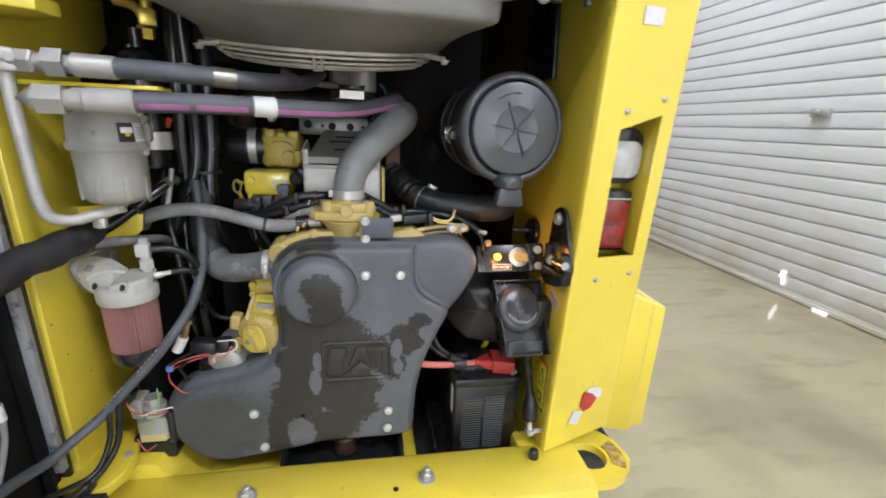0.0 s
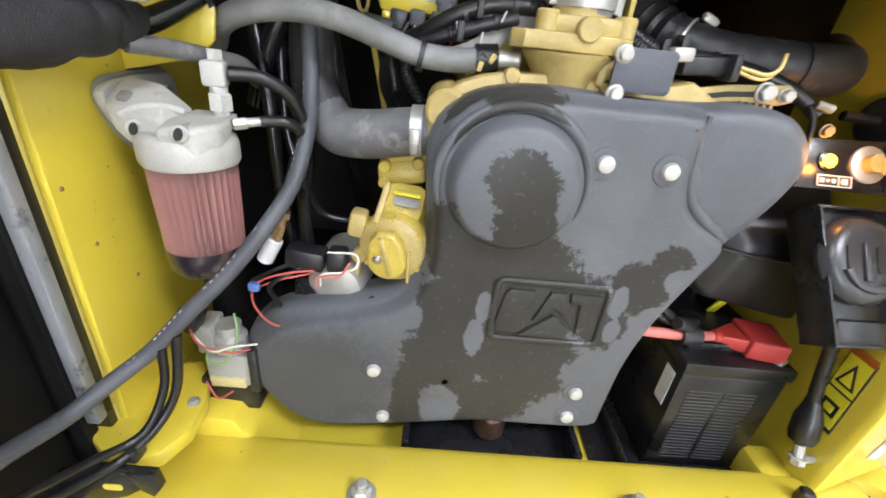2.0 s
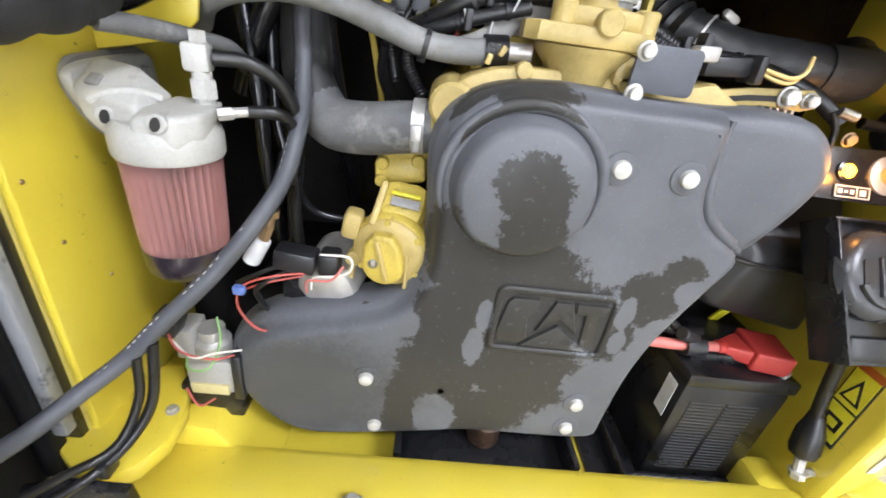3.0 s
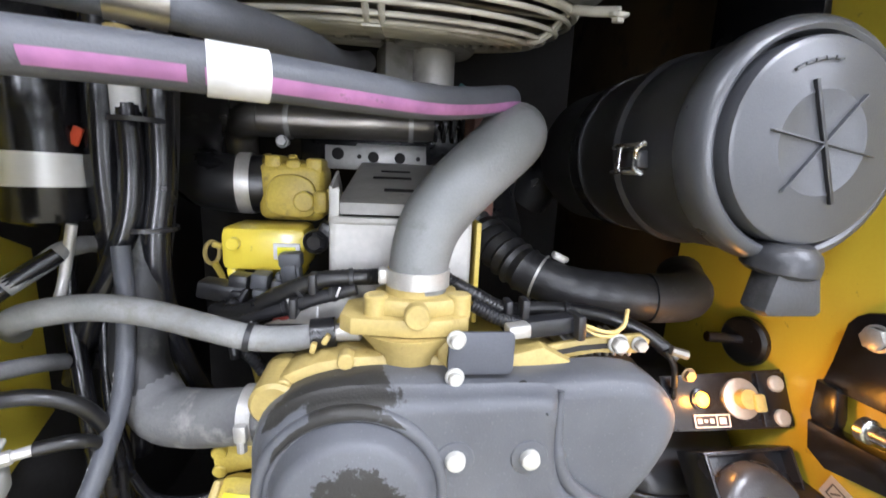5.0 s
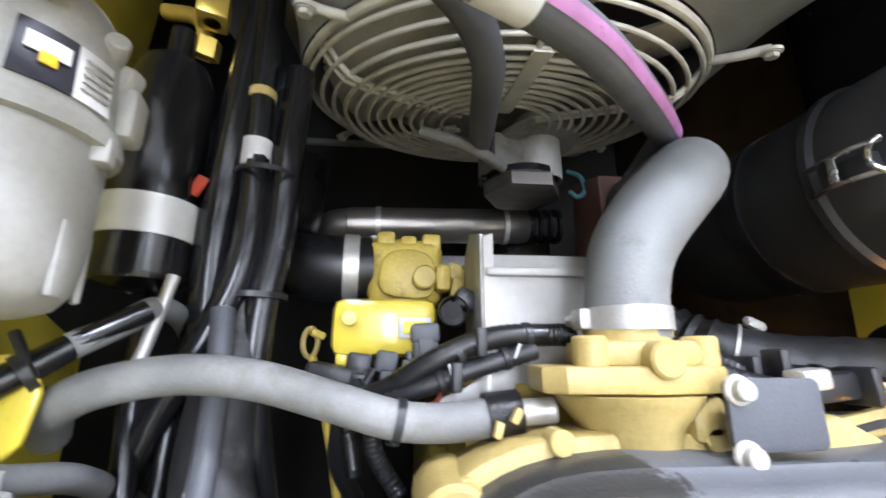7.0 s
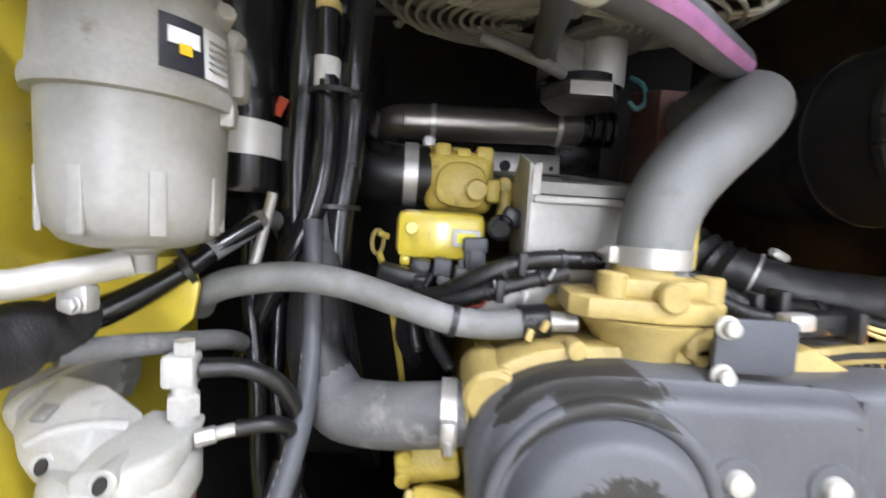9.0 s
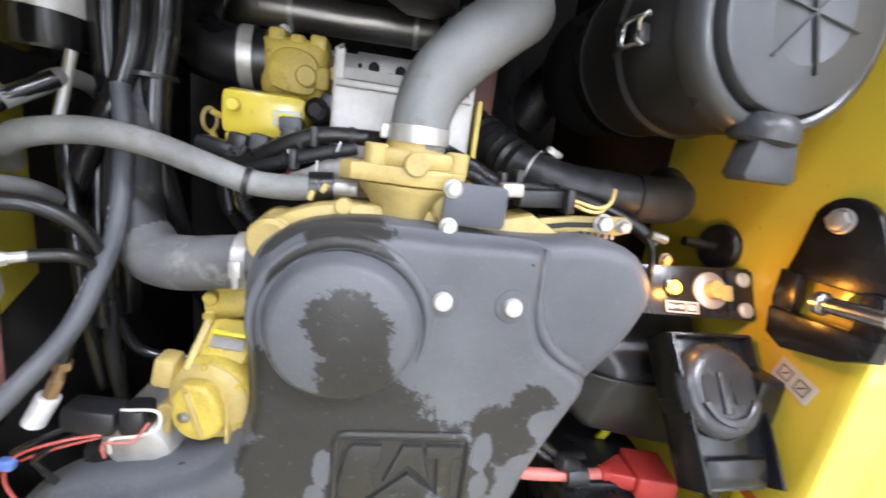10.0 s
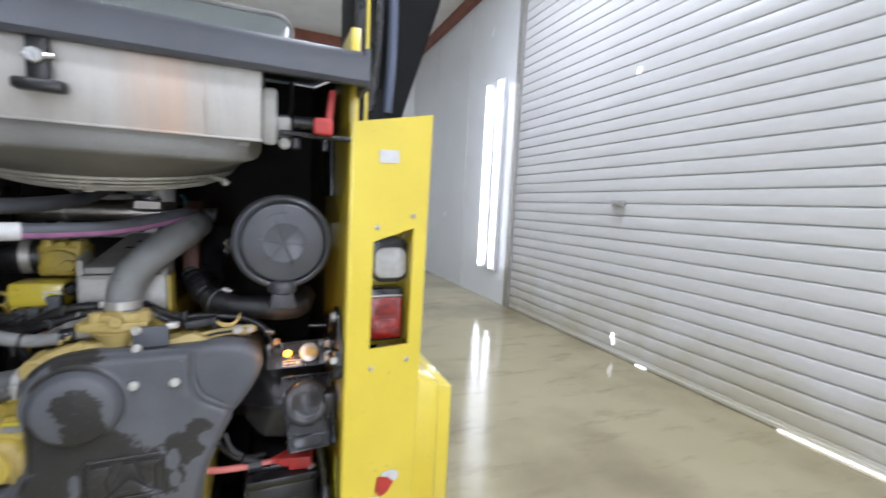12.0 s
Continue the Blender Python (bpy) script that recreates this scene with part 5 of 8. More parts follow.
# ---- air cleaner ----
air = thing("air_cleaner", "large black plastic air cleaner canister with a grey ribbed end cover", "air cleaner")
AC = Vector((0.589, 1.036, 1.062))
AW = Vector((-0.055, 1, -0.012))
part("canister", lathe([(0.0, 0.042), (0.096, 0.042), (0.1000, 0.048), (0.1005, 0.128), (0.1045, 0.133), (0.1045, 0.141), (0.0995, 0.146), (0.0970, 0.34), (0.088, 0.37), (0.0, 0.375)], AC, AW, 56), HOUSING, air)
part("cover_skirt", lathe([(0.096, 0.046), (0.1025, 0.044), (0.1042, 0.038), (0.1045, 0.022), (0.1025, 0.0155), (0.099, 0.0115), (0.094, 0.010), (0.0905, 0.012), (0.0895, 0.017), (0.0895, 0.03)], AC, AW, 64), COVER, air)
ac_cover = part("end_cover", lathe([(0.0, 0.001), (0.0405, 0.001), (0.0420, 0.0002), (0.0435, 0.0002), (0.0450, 0.001), (0.080, 0.002), (0.0838, 0.004), (0.0853, 0.009), (0.0853, 0.022), (0.0, 0.024)], AC, AW, 64), COVER, air, "grey dusty end cover")
rot = axis_turn(AW)
for k in range(3):
    a = 9 + 60 * k
    part("rib", move(box(-0.052, 0.052, *((-0.0017, 0.0017) if k == 1 else (-0.0007, 0.0007)), -0.0022, 0.003, 0.0005), Matrix.Translation(AC) @ rot @ pose(0, 0, 0, 0, 0, a)), HOUSING if k == 1 else COVER, ac_cover)
mark = []
for i, a in enumerate((68, 76, 84, 92, 100)):
    mark.append(move(box(-0.004, 0.004, -0.0012, 0.0012, -0.001, 0.0035, 0.0004), Matrix.Translation(AC) @ rot @ pose(0, 0, 0, 0, 0, a - 100) @ pose(0, 0.066, 0, 0, 0, 0)))
part("moulded_mark", join(*mark), COVER, ac_cover)
clip_m = Matrix.Translation(Vector((0.479, 1.130, 1.046)))
wires = [sweep(spline([(0.0, 0.034, z), (-0.008, 0.010, z), (-0.009, -0.012, z), (-0.004, -0.030, z)], 4), 0.0025, 8) for z in (0.013, -0.013)]
hook = sweep(spline([(-0.004, -0.030, 0.015), (-0.010, -0.026, 0.009), (-0.006, -0.020, 0.0), (-0.010, -0.026, -0.009), (-0.004, -0.030, -0.015)], 4), 0.0024, 8)
part("wire_clip", move(join(*wires, hook, obox((-0.009, 0.006, 0), (0.003, 0.008, 0.029), 0, 0, 0, 0.001)), clip_m), CHROME, air, "bright wire over-centre clip")
part("clip_pad", move(box(-0.004, 0.012, -0.02, 0.018, -0.009, 0.009, 0.003), clip_m), HOUSING, air)
part("dust_valve", join(lathe([(0.0, 0.004), (0.020, 0.003), (0.027, -0.003), (0.030, -0.012), (0.030, -0.020), (0.025, -0.024), (0.0, -0.024)], (0.586, 1.048, 0.975), (0.05, -0.1, 1), 30),
                        prism([(0.565, 0.955), (0.607, 0.955), (0.615, 0.920), (0.610, 0.915), (0.563, 0.915), (0.558, 0.920)], "y", 1.028, 1.058, 0.006)), VALVE, air, "dusty grey-black rubber dust valve")
part("mounting_band", join(lathe([(0.097, 0.22), (0.1005, 0.22), (0.1005, 0.245), (0.097, 0.245)], AC, AW, 48), box(0.672, 0.712, 1.24, 1.27, 1.03, 1.10, 0.003)), BLACK, air)
part("outlet", tube([(0.55, 1.38, 1.06), (0.53, 1.46, 1.05), (0.49, 1.50, 0.98)], 0.042), RUBBER, air)

# ---- hoses at the engine ----
riser = thing("upper_radiator_hose", "pale grey rubber radiator hose rising in a curve", "radiator hose")
part("hose", tube([(0.270, 1.145, 0.905), (0.272, 1.145, 0.938), (0.281, 1.148, 0.970), (0.302, 1.153, 1.000), (0.330, 1.160, 1.028), (0.358, 1.172, 1.052), (0.378, 1.195, 1.068), (0.388, 1.240, 1.078), (0.390, 1.310, 1.080)], [0.0305, 0.031, 0.0325, 0.034, 0.0345, 0.0345, 0.034, 0.0335, 0.033], 6, 24), PALEHOSE, riser)
part("hose_clamp", clamp_band((0.270, 1.145, 0.918), (0, 0, 1), 0.0316, 0.017), ZINC, riser, "stainless worm clamp")

lower = thing("lower_radiator_hose", "dusty black radiator hose with a cuff clamped to the engine", "radiator hose")
part("hose", tube([(0.115, 1.148, 0.763), (0.08, 1.15, 0.758), (0.035, 1.165, 0.748), (-0.005, 1.178, 0.748), (-0.03, 1.195, 0.77)], [0.029, 0.0295, 0.031, 0.031, 0.03], 6, 20), DUSTHOSE, lower)
part("hose_clamp", clamp_band((0.10, 1.148, 0.762), (-1, 0.05, -0.05), 0.0297, 0.014), ZINC, lower, "stainless worm clamp")
part("riser", tube([(-0.025, 1.19, 0.762), (-0.042, 1.205, 0.80), (-0.048, 1.225, 0.86), (-0.048, 1.25, 0.93), (-0.046, 1.27, 1.0), (-0.045, 1.29, 1.12)], [0.0305, 0.029, 0.0275, 0.027, 0.026, 0.026], 6, 20), DUSTBLACK, lower)
part("pump_neck", rod((0.095, 1.148, 0.762), (0.15, 1.146, 0.765), 0.026, 22), ENGINE, lower)

heater = thing("heater_hose", "dusty grey heater hose running across the bay", "heater hose")
part("hose", tube([(-0.16, 1.20, 0.835), (-0.135, 1.165, 0.857), (-0.10, 1.15, 0.872), (-0.05, 1.148, 0.88), (0.0, 1.147, 0.876), (0.05, 1.148, 0.862), (0.098, 1.15, 0.848), (0.14, 1.152, 0.846), (0.172, 1.156, 0.850)], 0.0135, 6, 16), GREYHOSE, heater)
part("cuff", tube([(0.160, 1.155, 0.849), (0.185, 1.1565, 0.8515)], 0.0165), RUBBER, heater)
part("cable_tie", clamp_band((0.098, 1.15, 0.848), (1, 0.05, -0.2), 0.0138, 0.006, 0.0012), PLASTIC, heater, "black cable tie")

intake = thing("intake_duct", "black rubber intake duct with a corrugated section", "intake duct")
path = spline([(0.372, 1.34, 0.946), (0.398, 1.29, 0.917), (0.43, 1.25, 0.895), (0.475, 1.225, 0.882), (0.53, 1.212, 0.879), (0.585, 1.205, 0.877), (0.630, 1.215, 0.880), (0.650, 1.26, 0.897)], 10)
bore = [0.0295 + (0.0028 * math.sin(i * 2.2) if i < 19 else 0.0005 * math.sin(i * 1.3)) for i in range(len(path))]
part("duct", sweep(path, bore, 24), DUCT, intake)
part("duct_clamp", clamp_band(path[22], path[23] - path[21], 0.0308, 0.003), ZINC, intake, "thin bright wire clamp")
part("clamp_screw", join(obox(path[22] + Vector((0.022, -0.008, 0.030)), (0.018, 0.010, 0.010), 0, 25, 0, 0.002), rod(path[22] + Vector((0.012, -0.01, 0.035)), path[22] + Vector((0.034, -0.006, 0.026)), 0.004, 10)), ZINC, intake)
part("grey_cuff", sweep(path[-24:-8], 0.0318, 24), DUSTBLACK, intake, "dusty grey rubber cuff")
part("rear_boot", tube([(0.40, 1.36, 0.93), (0.40, 1.42, 0.99), (0.42, 1.46, 1.05)], 0.045), RUBBER, intake)

up_left = thing("intake_pipe_boot", "black rubber boot clamped to the yellow intake elbow", "rubber boot")
part("boot", tube([(0.06, 1.357, 0.996), (0.02, 1.352, 0.995), (-0.03, 1.36, 1.005), (-0.06, 1.40, 1.04), (-0.062, 1.44, 1.10), (-0.06, 1.46, 1.18)], 0.041, 6, 20), RUBBER, up_left)
part("hose_clamp", clamp_band((0.036, 1.354, 0.996), (1, 0.1, 0), 0.0415, 0.018), ZINC, up_left, "bright steel band clamp")

# harness over the engine
har = thing("engine_harness", "black corrugated wiring loom over the thermostat housing", "wiring loom")


def corrugated(pts, r, sub=18):
    p = spline(pts, sub)
    return sweep(p, [r + (0.0006 if i % 2 else -0.0002) for i in range(len(p))], 12)


part("loom", corrugated([(0.04, 1.21, 0.855), (0.08, 1.19, 0.862), (0.125, 1.175, 0.888), (0.17, 1.172, 0.905), (0.22, 1.175, 0.908), (0.24, 1.18, 0.908)], 0.009), RUBBER, har)
part("loom", corrugated([(0.05, 1.20, 0.845), (0.10, 1.18, 0.862), (0.15, 1.172, 0.88), (0.205, 1.17, 0.896)], 0.0075), PLASTIC, har)
part("loom", corrugated([(0.30, 1.18, 0.908), (0.335, 1.16, 0.893), (0.37, 1.155, 0.878), (0.42, 1.165, 0.876), (0.48, 1.165, 0.87), (0.53, 1.15, 0.855), (0.565, 1.13, 0.83)], 0.008), RUBBER, har)
part("loom", corrugated([(0.33, 1.15, 0.885), (0.36, 1.14, 0.872), (0.39, 1.145, 0.868)], 0.007), PLASTIC, har)
part("plug", join(obox((0.413, 1.135, 0.868), (0.058, 0.022, 0.02), 0, -4, 8, 0.004), obox((0.442, 1.132, 0.869), (0.01, 0.028, 0.028), 0, -4, 8, 0.003)), PLASTIC, har, "black plug")
part("plug_tip", obox((0.367, 1.10, 0.876), (0.024, 0.016, 0.014), 0, -4, 8, 0.003), ZINC, har, "grey sensor body")
for x, y, z in ((0.16, 1.168, 0.902), (0.14, 1.165, 0.876), (0.37, 1.15, 0.88), (0.385, 1.14, 0.885)):
    part("clip", obox((x, y, z), (0.008, 0.02, 0.022), 0, 0, 0, 0.002), PLASTIC, har)
part("yellow_wire", join(tube([(0.445, 1.13, 0.872), (0.46, 1.12, 0.868), (0.477, 1.118, 0.866), (0.49, 1.12, 0.873), (0.497, 1.128, 0.888)], 0.0022), tube([(0.445, 1.13, 0.869), (0.462, 1.12, 0.862), (0.48, 1.12, 0.862), (0.494, 1.125, 0.874)], 0.002)), mat("pale_wire", (0.75, 0.55, 0.2), None, 0.5), har, "pale yellow wires")
part("red_tag", obox((0.108, 1.185, 0.872), (0.012, 0.008, 0.008), 0, 30, 0, 0.002), REDPLASTIC, har)
part("terminal", rod((0.552, 1.125, 0.842), (0.570, 1.12, 0.838), 0.0055, 8), STEEL, har, "dull ring terminal")
part("terminal_lead", tube([(0.55, 1.13, 0.84), (0.562, 1.128, 0.82), (0.566, 1.128, 0.79), (0.575, 1.14, 0.76)], 0.0035), RUBBER, har)
part("terminal_nut", hexbolt((0.574, 1.12, 0.815), (0, -1, 0), 0.006, 0.006), BRASS, har)
for p, q, r in (((0.092, 1.19, 0.866), (0.096, 1.188, 0.868), 0.0112), ((0.142, 1.175, 0.893), (0.147, 1.1745, 0.895), 0.0112), ((0.196, 1.1735, 0.9068), (0.202, 1.174, 0.9072), 0.0112), ((0.128, 1.1745, 0.872), (0.133, 1.1738, 0.874), 0.0096), ((0.178, 1.171, 0.889), (0.183, 1.1708, 0.8905), 0.0096), ((0.44, 1.1655, 0.8745), (0.446, 1.1655, 0.874), 0.0102)):
    part("tape_band", rod(p, q, r, 14), PLASTIC, har)
for x, y, z, a in ((0.100, 1.176, 0.862, 10), (0.136, 1.162, 0.880, -15), (0.165, 1.160, 0.872, 5), (0.187, 1.158, 0.895, 20), (0.092, 1.178, 0.850, -8)):
    part("tie_tail", obox((x, y, z), (0.0022, 0.0022, 0.012), 12, a, 0, 0.0005), LABEL, har, "pale cable tie tail")
for k, (m, pts) in enumerate(((REDWIRE, [(0.118, 1.215, 0.872), (0.130, 1.20, 0.868), (0.128, 1.19, 0.856), (0.110, 1.195, 0.850)]), (REDWIRE, [(0.126, 1.215, 0.868), (0.136, 1.20, 0.872), (0.14, 1.19, 0.878)]), (RUBBER, [(0.112, 1.216, 0.872), (0.105, 1.20, 0.856), (0.085, 1.20, 0.846)]), (RUBBER, [(0.10, 1.22, 0.872), (0.085, 1.21, 0.858), (0.066, 1.21, 0.848)]), (PLASTIC, [(0.075, 1.215, 0.880), (0.066, 1.205, 0.860), (0.07, 1.19, 0.845), (0.09, 1.18, 0.835)]))):
    part("wire", tube(pts, 0.0022 if k < 2 else 0.0034, 5, 8), m, har)
part("stay_plate", prism([(0.100, 0.846), (0.178, 0.848), (0.206, 0.884), (0.180, 0.884), (0.150, 0.866)], "y", 1.190, 1.1935, 0.001), BRACKET, har, "pale sheet stay under the loom")
part("loom", corrugated([(0.06, 1.205, 0.87), (0.075, 1.20, 0.85), (0.08, 1.19, 0.82), (0.10, 1.185, 0.79)], 0.0065), PLASTIC, har)
part("loom", corrugated([(0.045, 1.215, 0.865), (0.055, 1.21, 0.84), (0.065, 1.20, 0.80)], 0.0055), RUBBER, har)
under = thing("actuator_connectors", "blue-black plugs under the yellow actuator box", "connector")
for x, z, w in ((0.062, 0.884, 0.022), (0.086, 0.886, 0.020), (0.106, 0.878, 0.014)):
    part("plug", join(obox((x, 1.235, z), (w, 0.026, 0.020), 0, 8, 0, 0.003), obox((x + 0.002, 1.222, z - 0.012), (w * 0.7, 0.018, 0.010), 0, 8, 0, 0.002)), PLUGGREY if w < 0.021 else PLASTIC, under)
solo("lower_harness", join(corrugated([(0.05, 1.22, 0.84), (0.045, 1.25, 0.80), (0.06, 1.28, 0.76)], 0.008), obox((0.045, 1.235, 0.872), (0.06, 0.03, 0.022), 0, 10, 0, 0.005)), PLASTIC, "black loom and plug under the actuator", "wiring loom")

# vertical looms on the left
vert = thing("vertical_hose_bundle", "shiny black hoses tied together, rising along the bay", "hose bundle")
part("hose", tube([(-0.05, 1.235, 1.30), (-0.052, 1.24, 1.18), (-0.050, 1.238, 1.09), (-0.046, 1.232, 1.02), (-0.05, 1.225, 0.96), (-0.07, 1.22, 0.90), (-0.10, 1.22, 0.84), (-0.13, 1.23, 0.76)], 0.0135), GLOSSHOSE, vert)
part("hose", tube([(-0.02, 1.26, 1.20), (-0.022, 1.25, 1.10), (-0.024, 1.245, 1.0), (-0.03, 1.235, 0.93), (-0.03, 1.235, 0.86), (-0.02, 1.25, 0.78), (-0.01, 1.30, 0.68), (0.0, 1.36, 0.58)], 0.0155), GLOSSHOSE, vert)
part("hose", tube([(-0.070, 1.27, 1.40), (-0.072, 1.25, 1.22), (-0.075, 1.24, 1.10), (-0.08, 1.24, 1.0), (-0.078, 1.245, 0.9), (-0.07, 1.25, 0.80), (-0.08, 1.25, 0.65)], 0.018), GLOSSHOSE, vert)
part("printed_sleeve", tube([(-0.0505, 1.2385, 1.070), (-0.0502, 1.2383, 1.102)], 0.0146), LABEL, vert, "white printed sleeve")
for x, z in ((-0.04, 1.066), (-0.038, 0.945)):
    part("cable_tie", clamp_band((x, 1.242, z), (0, 0, 1), 0.0275, 0.005), PLASTIC, vert)
part("yellow_mark", tube([(-0.0515, 1.2392, 1.150), (-0.052, 1.24, 1.160)], 0.0141), PALEYELLOW, vert, "yellow paint mark")
cables = thing("side_cable_bundle", "thin black cables hanging behind the fuel filter", "cable bundle")
for i, pts in enumerate(([(-0.13, 1.26, 0.98), (-0.125, 1.23, 0.88), (-0.10, 1.20, 0.76), (-0.095, 1.20, 0.66), (-0.085, 1.21, 0.56)], [(-0.095, 1.26, 0.96), (-0.092, 1.235, 0.86), (-0.085, 1.215, 0.74), (-0.07, 1.21, 0.66), (-0.075, 1.22, 0.5)], [(-0.055, 1.19, 0.66), (-0.04, 1.20, 0.62), (0.0, 1.21, 0.605), (0.05, 1.22, 0.61)])):
    part("cable", tube(pts, (0.009, 0.007, 0.006)[i]), GLOSSHOSE, cables)

# accumulator cylinder
acc = thing("hydraulic_accumulator", "shiny black cylinder held by a bright steel strap", "accumulator")
part("cylinder", lathe([(0, 0), (0.018, 0), (0.036, 0.006), (0.038, 0.012), (0.038, 0.20), (0.03, 0.225), (0.012, 0.235), (0.012, 0.27), (0, 0.27)], (-0.133, 1.225, 0.948), (0, 0.02, 1), 34), GLOSSHOSE, acc)
part("strap", lathe([(0.0383, 0.043), (0.0405, 0.043), (0.0405, 0.078), (0.0383, 0.078)], (-0.133, 1.225, 0.948), (0, 0.02, 1), 34), WHITEBAND, acc, "bright steel strap")
part("top_fitting", join(obox((-0.10, 1.215, 1.235), (0.03, 0.03, 0.03), 0, 0, 20, 0.004), rod((-0.10, 1.215, 1.22), (-0.10, 1.215, 1.28), 0.01, 12)), mat("yellow_zinc", (0.65, 0.48, 0.1), (0.55, 0.4, 0.08), 0.35, 0.6), acc, "yellow zinc fitting")
part("stay_rod", tube([(-0.085, 1.19, 0.955), (-0.095, 1.185, 0.90), (-0.10, 1.18, 0.875)], 0.005), ZINC, acc)

part("warning_tag", obox((-0.092, 1.22, 1.045), (0.010, 0.004, 0.020), 0, 25, 0, 0.001), mat("orange_red_tag", (0.62, 0.08, 0.03), None, 0.4), acc, "orange-red tag")
bl = thing("hydraulic_elbow", "yellow zinc plated elbow fitting above the accumulator", "elbow fitting")
part("nut", lathe([(0.016, 0), (0.016, 0.02), (0.010, 0.02)], (-0.122, 1.25, 1.206), (0.2, -0.3, 1), 6), MATS["yellow_zinc"], bl)
part("elbow", tube([(-0.122, 1.25, 1.21), (-0.124, 1.25, 1.24), (-0.14, 1.255, 1.262), (-0.175, 1.26, 1.27)], 0.009), MATS["yellow_zinc"], bl)
solo("branch_hose", tube([(-0.156, 1.25, 1.19), (-0.15, 1.25, 1.12), (-0.165, 1.26, 1.04), (-0.16, 1.27, 0.95)], 0.010), GLOSSHOSE, "black hose behind the accumulator", "hose")
sl = thing("sleeved_branch", "black sleeved hose and grey hose leaving the woven sleeve", "hose")
part("black_hose", tube([(-0.20, 1.075, 0.842), (-0.172, 1.10, 0.855), (-0.145, 1.128, 0.876), (-0.12, 1.15, 0.90), (-0.095, 1.18, 0.925)], [0.013, 0.012, 0.010, 0.009, 0.009]), GLOSSHOSE, sl)
part("grey_hose", tube([(-0.122, 1.148, 0.898), (-0.105, 1.17, 0.915), (-0.095, 1.19, 0.928), (-0.10, 1.24, 0.925), (-0.12, 1.32, 0.90)], 0.0095), GREYHOSE, sl)
part("cable_tie_tail", obox((-0.135, 1.13, 0.893), (0.006, 0.006, 0.035), 0, -30, 0, 0.002), PLASTIC, sl)
part("cable_tie", clamp_band((-0.136, 1.135, 0.882), (0.6, 0.5, 0.55), 0.0115, 0.006), PLASTIC, sl)

# ---- upper filter: pale bowl ----
uf = thing("hydraulic_filter", "dusty white hydraulic filter with a milky ribbed bowl", "filter")
UF = (-0.118, 1.055, 0.0)
uf_head = part("head", lathe([(0.0542, 1.006), (0.0533, 1.02), (0.0501, 1.06), (0.0469, 1.075), (0.0404, 1.085), (0.0000, 1.087)], UF, (0, 0, 1), 40), CASTWHITE, uf)
part("band", lathe([(0.0485, 1.000), (0.0562, 1.001), (0.0570, 1.006), (0.0558, 1.012), (0.0485, 1.012)], UF, (0, 0, 1), 44), CASTWHITE, uf)
uf_bowl = part("bowl", lathe([(0.0507, 1.004), (0.0506, 0.985), (0.0501, 0.955), (0.0495, 0.938), (0.0469, 0.924), (0.0404, 0.915), (0.0292, 0.911), (0.0000, 0.910)], UF, (0, 0, 1), 44), BOWL, uf)
for a in range(0, 360, 45):
    part("bowl_rib", move(box(-0.0045, 0.0045, -0.0016, 0.002, 0.920, 0.958, 0.0012), Matrix.Translation(UF) @ pose(0, 0, 0, 0, 0, a) @ pose(0, -0.0492, 0)), BOWL, uf_bowl)
part("drain_nut", join(lathe([(0.0162, 0.917), (0.0154, 0.908), (0.0097, 0.905), (0.0089, 0.893), (0.0000, 0.892)], UF, (0, 0, 1), 12)), BOWL, uf_bowl)
part("side_lug", join(obox((-0.070, 1.080, 1.03), (0.018, 0.024, 0.034), 0, 0, 15, 0.006), obox((-0.070, 1.074, 1.05), (0.015, 0.015, 0.02), 0, 20, 0, 0.005)), CASTWHITE, uf)
part("bleed_screw", rod((-0.074, 1.066, 1.058), (-0.062, 1.052, 1.063), 0.006, 10), CASTWHITE, uf)
part("side_lug", obox((-0.170, 1.045, 1.008), (0.014, 0.014, 0.014), 0, 0, 0, 0.004), CASTWHITE, uf)
part("clamp_lug", obox((-0.067, 1.064, 1.0), (0.011, 0.014, 0.016), 0, 0, 20, 0.003), CASTWHITE, uf)
LABR = (0.0542, 0.0519)
part("label", curved_patch(UF, LABR, 70, 92, 1.016, 1.046), LABEL, uf_head, "white printed label")
part("label_print", join(*[curved_patch(UF, (0.0551, 0.0550), 73, 89, z, z + 0.0012) for z in (1.022, 1.026, 1.030, 1.034, 1.038)]), SHROUD, uf_head, "rows of fine grey print")
part("label_mark", curved_patch(UF, LABR, 44, 70, 1.016, 1.046), LABELDARK, uf_head, "dark label block")
part("label_bar", curved_patch(UF, (0.0548, 0.0544), 48, 66, 1.030, 1.039), LABEL, uf_head)
part("label_wedge", curved_patch(UF, (0.0553, 0.0551), 54, 61, 1.025, 1.031), mat("amber_label_mark", (0.8, 0.5, 0.02), None, 0.4), uf_head)
part("inlet_block", join(obox((-0.09, 1.0, 1.077), (0.06, 0.045, 0.034), 0, 0, 20, 0.005), rod((-0.135, 0.965, 1.076), (-0.09, 0.985, 1.077), 0.016, 6)), CASTWHITE, uf)

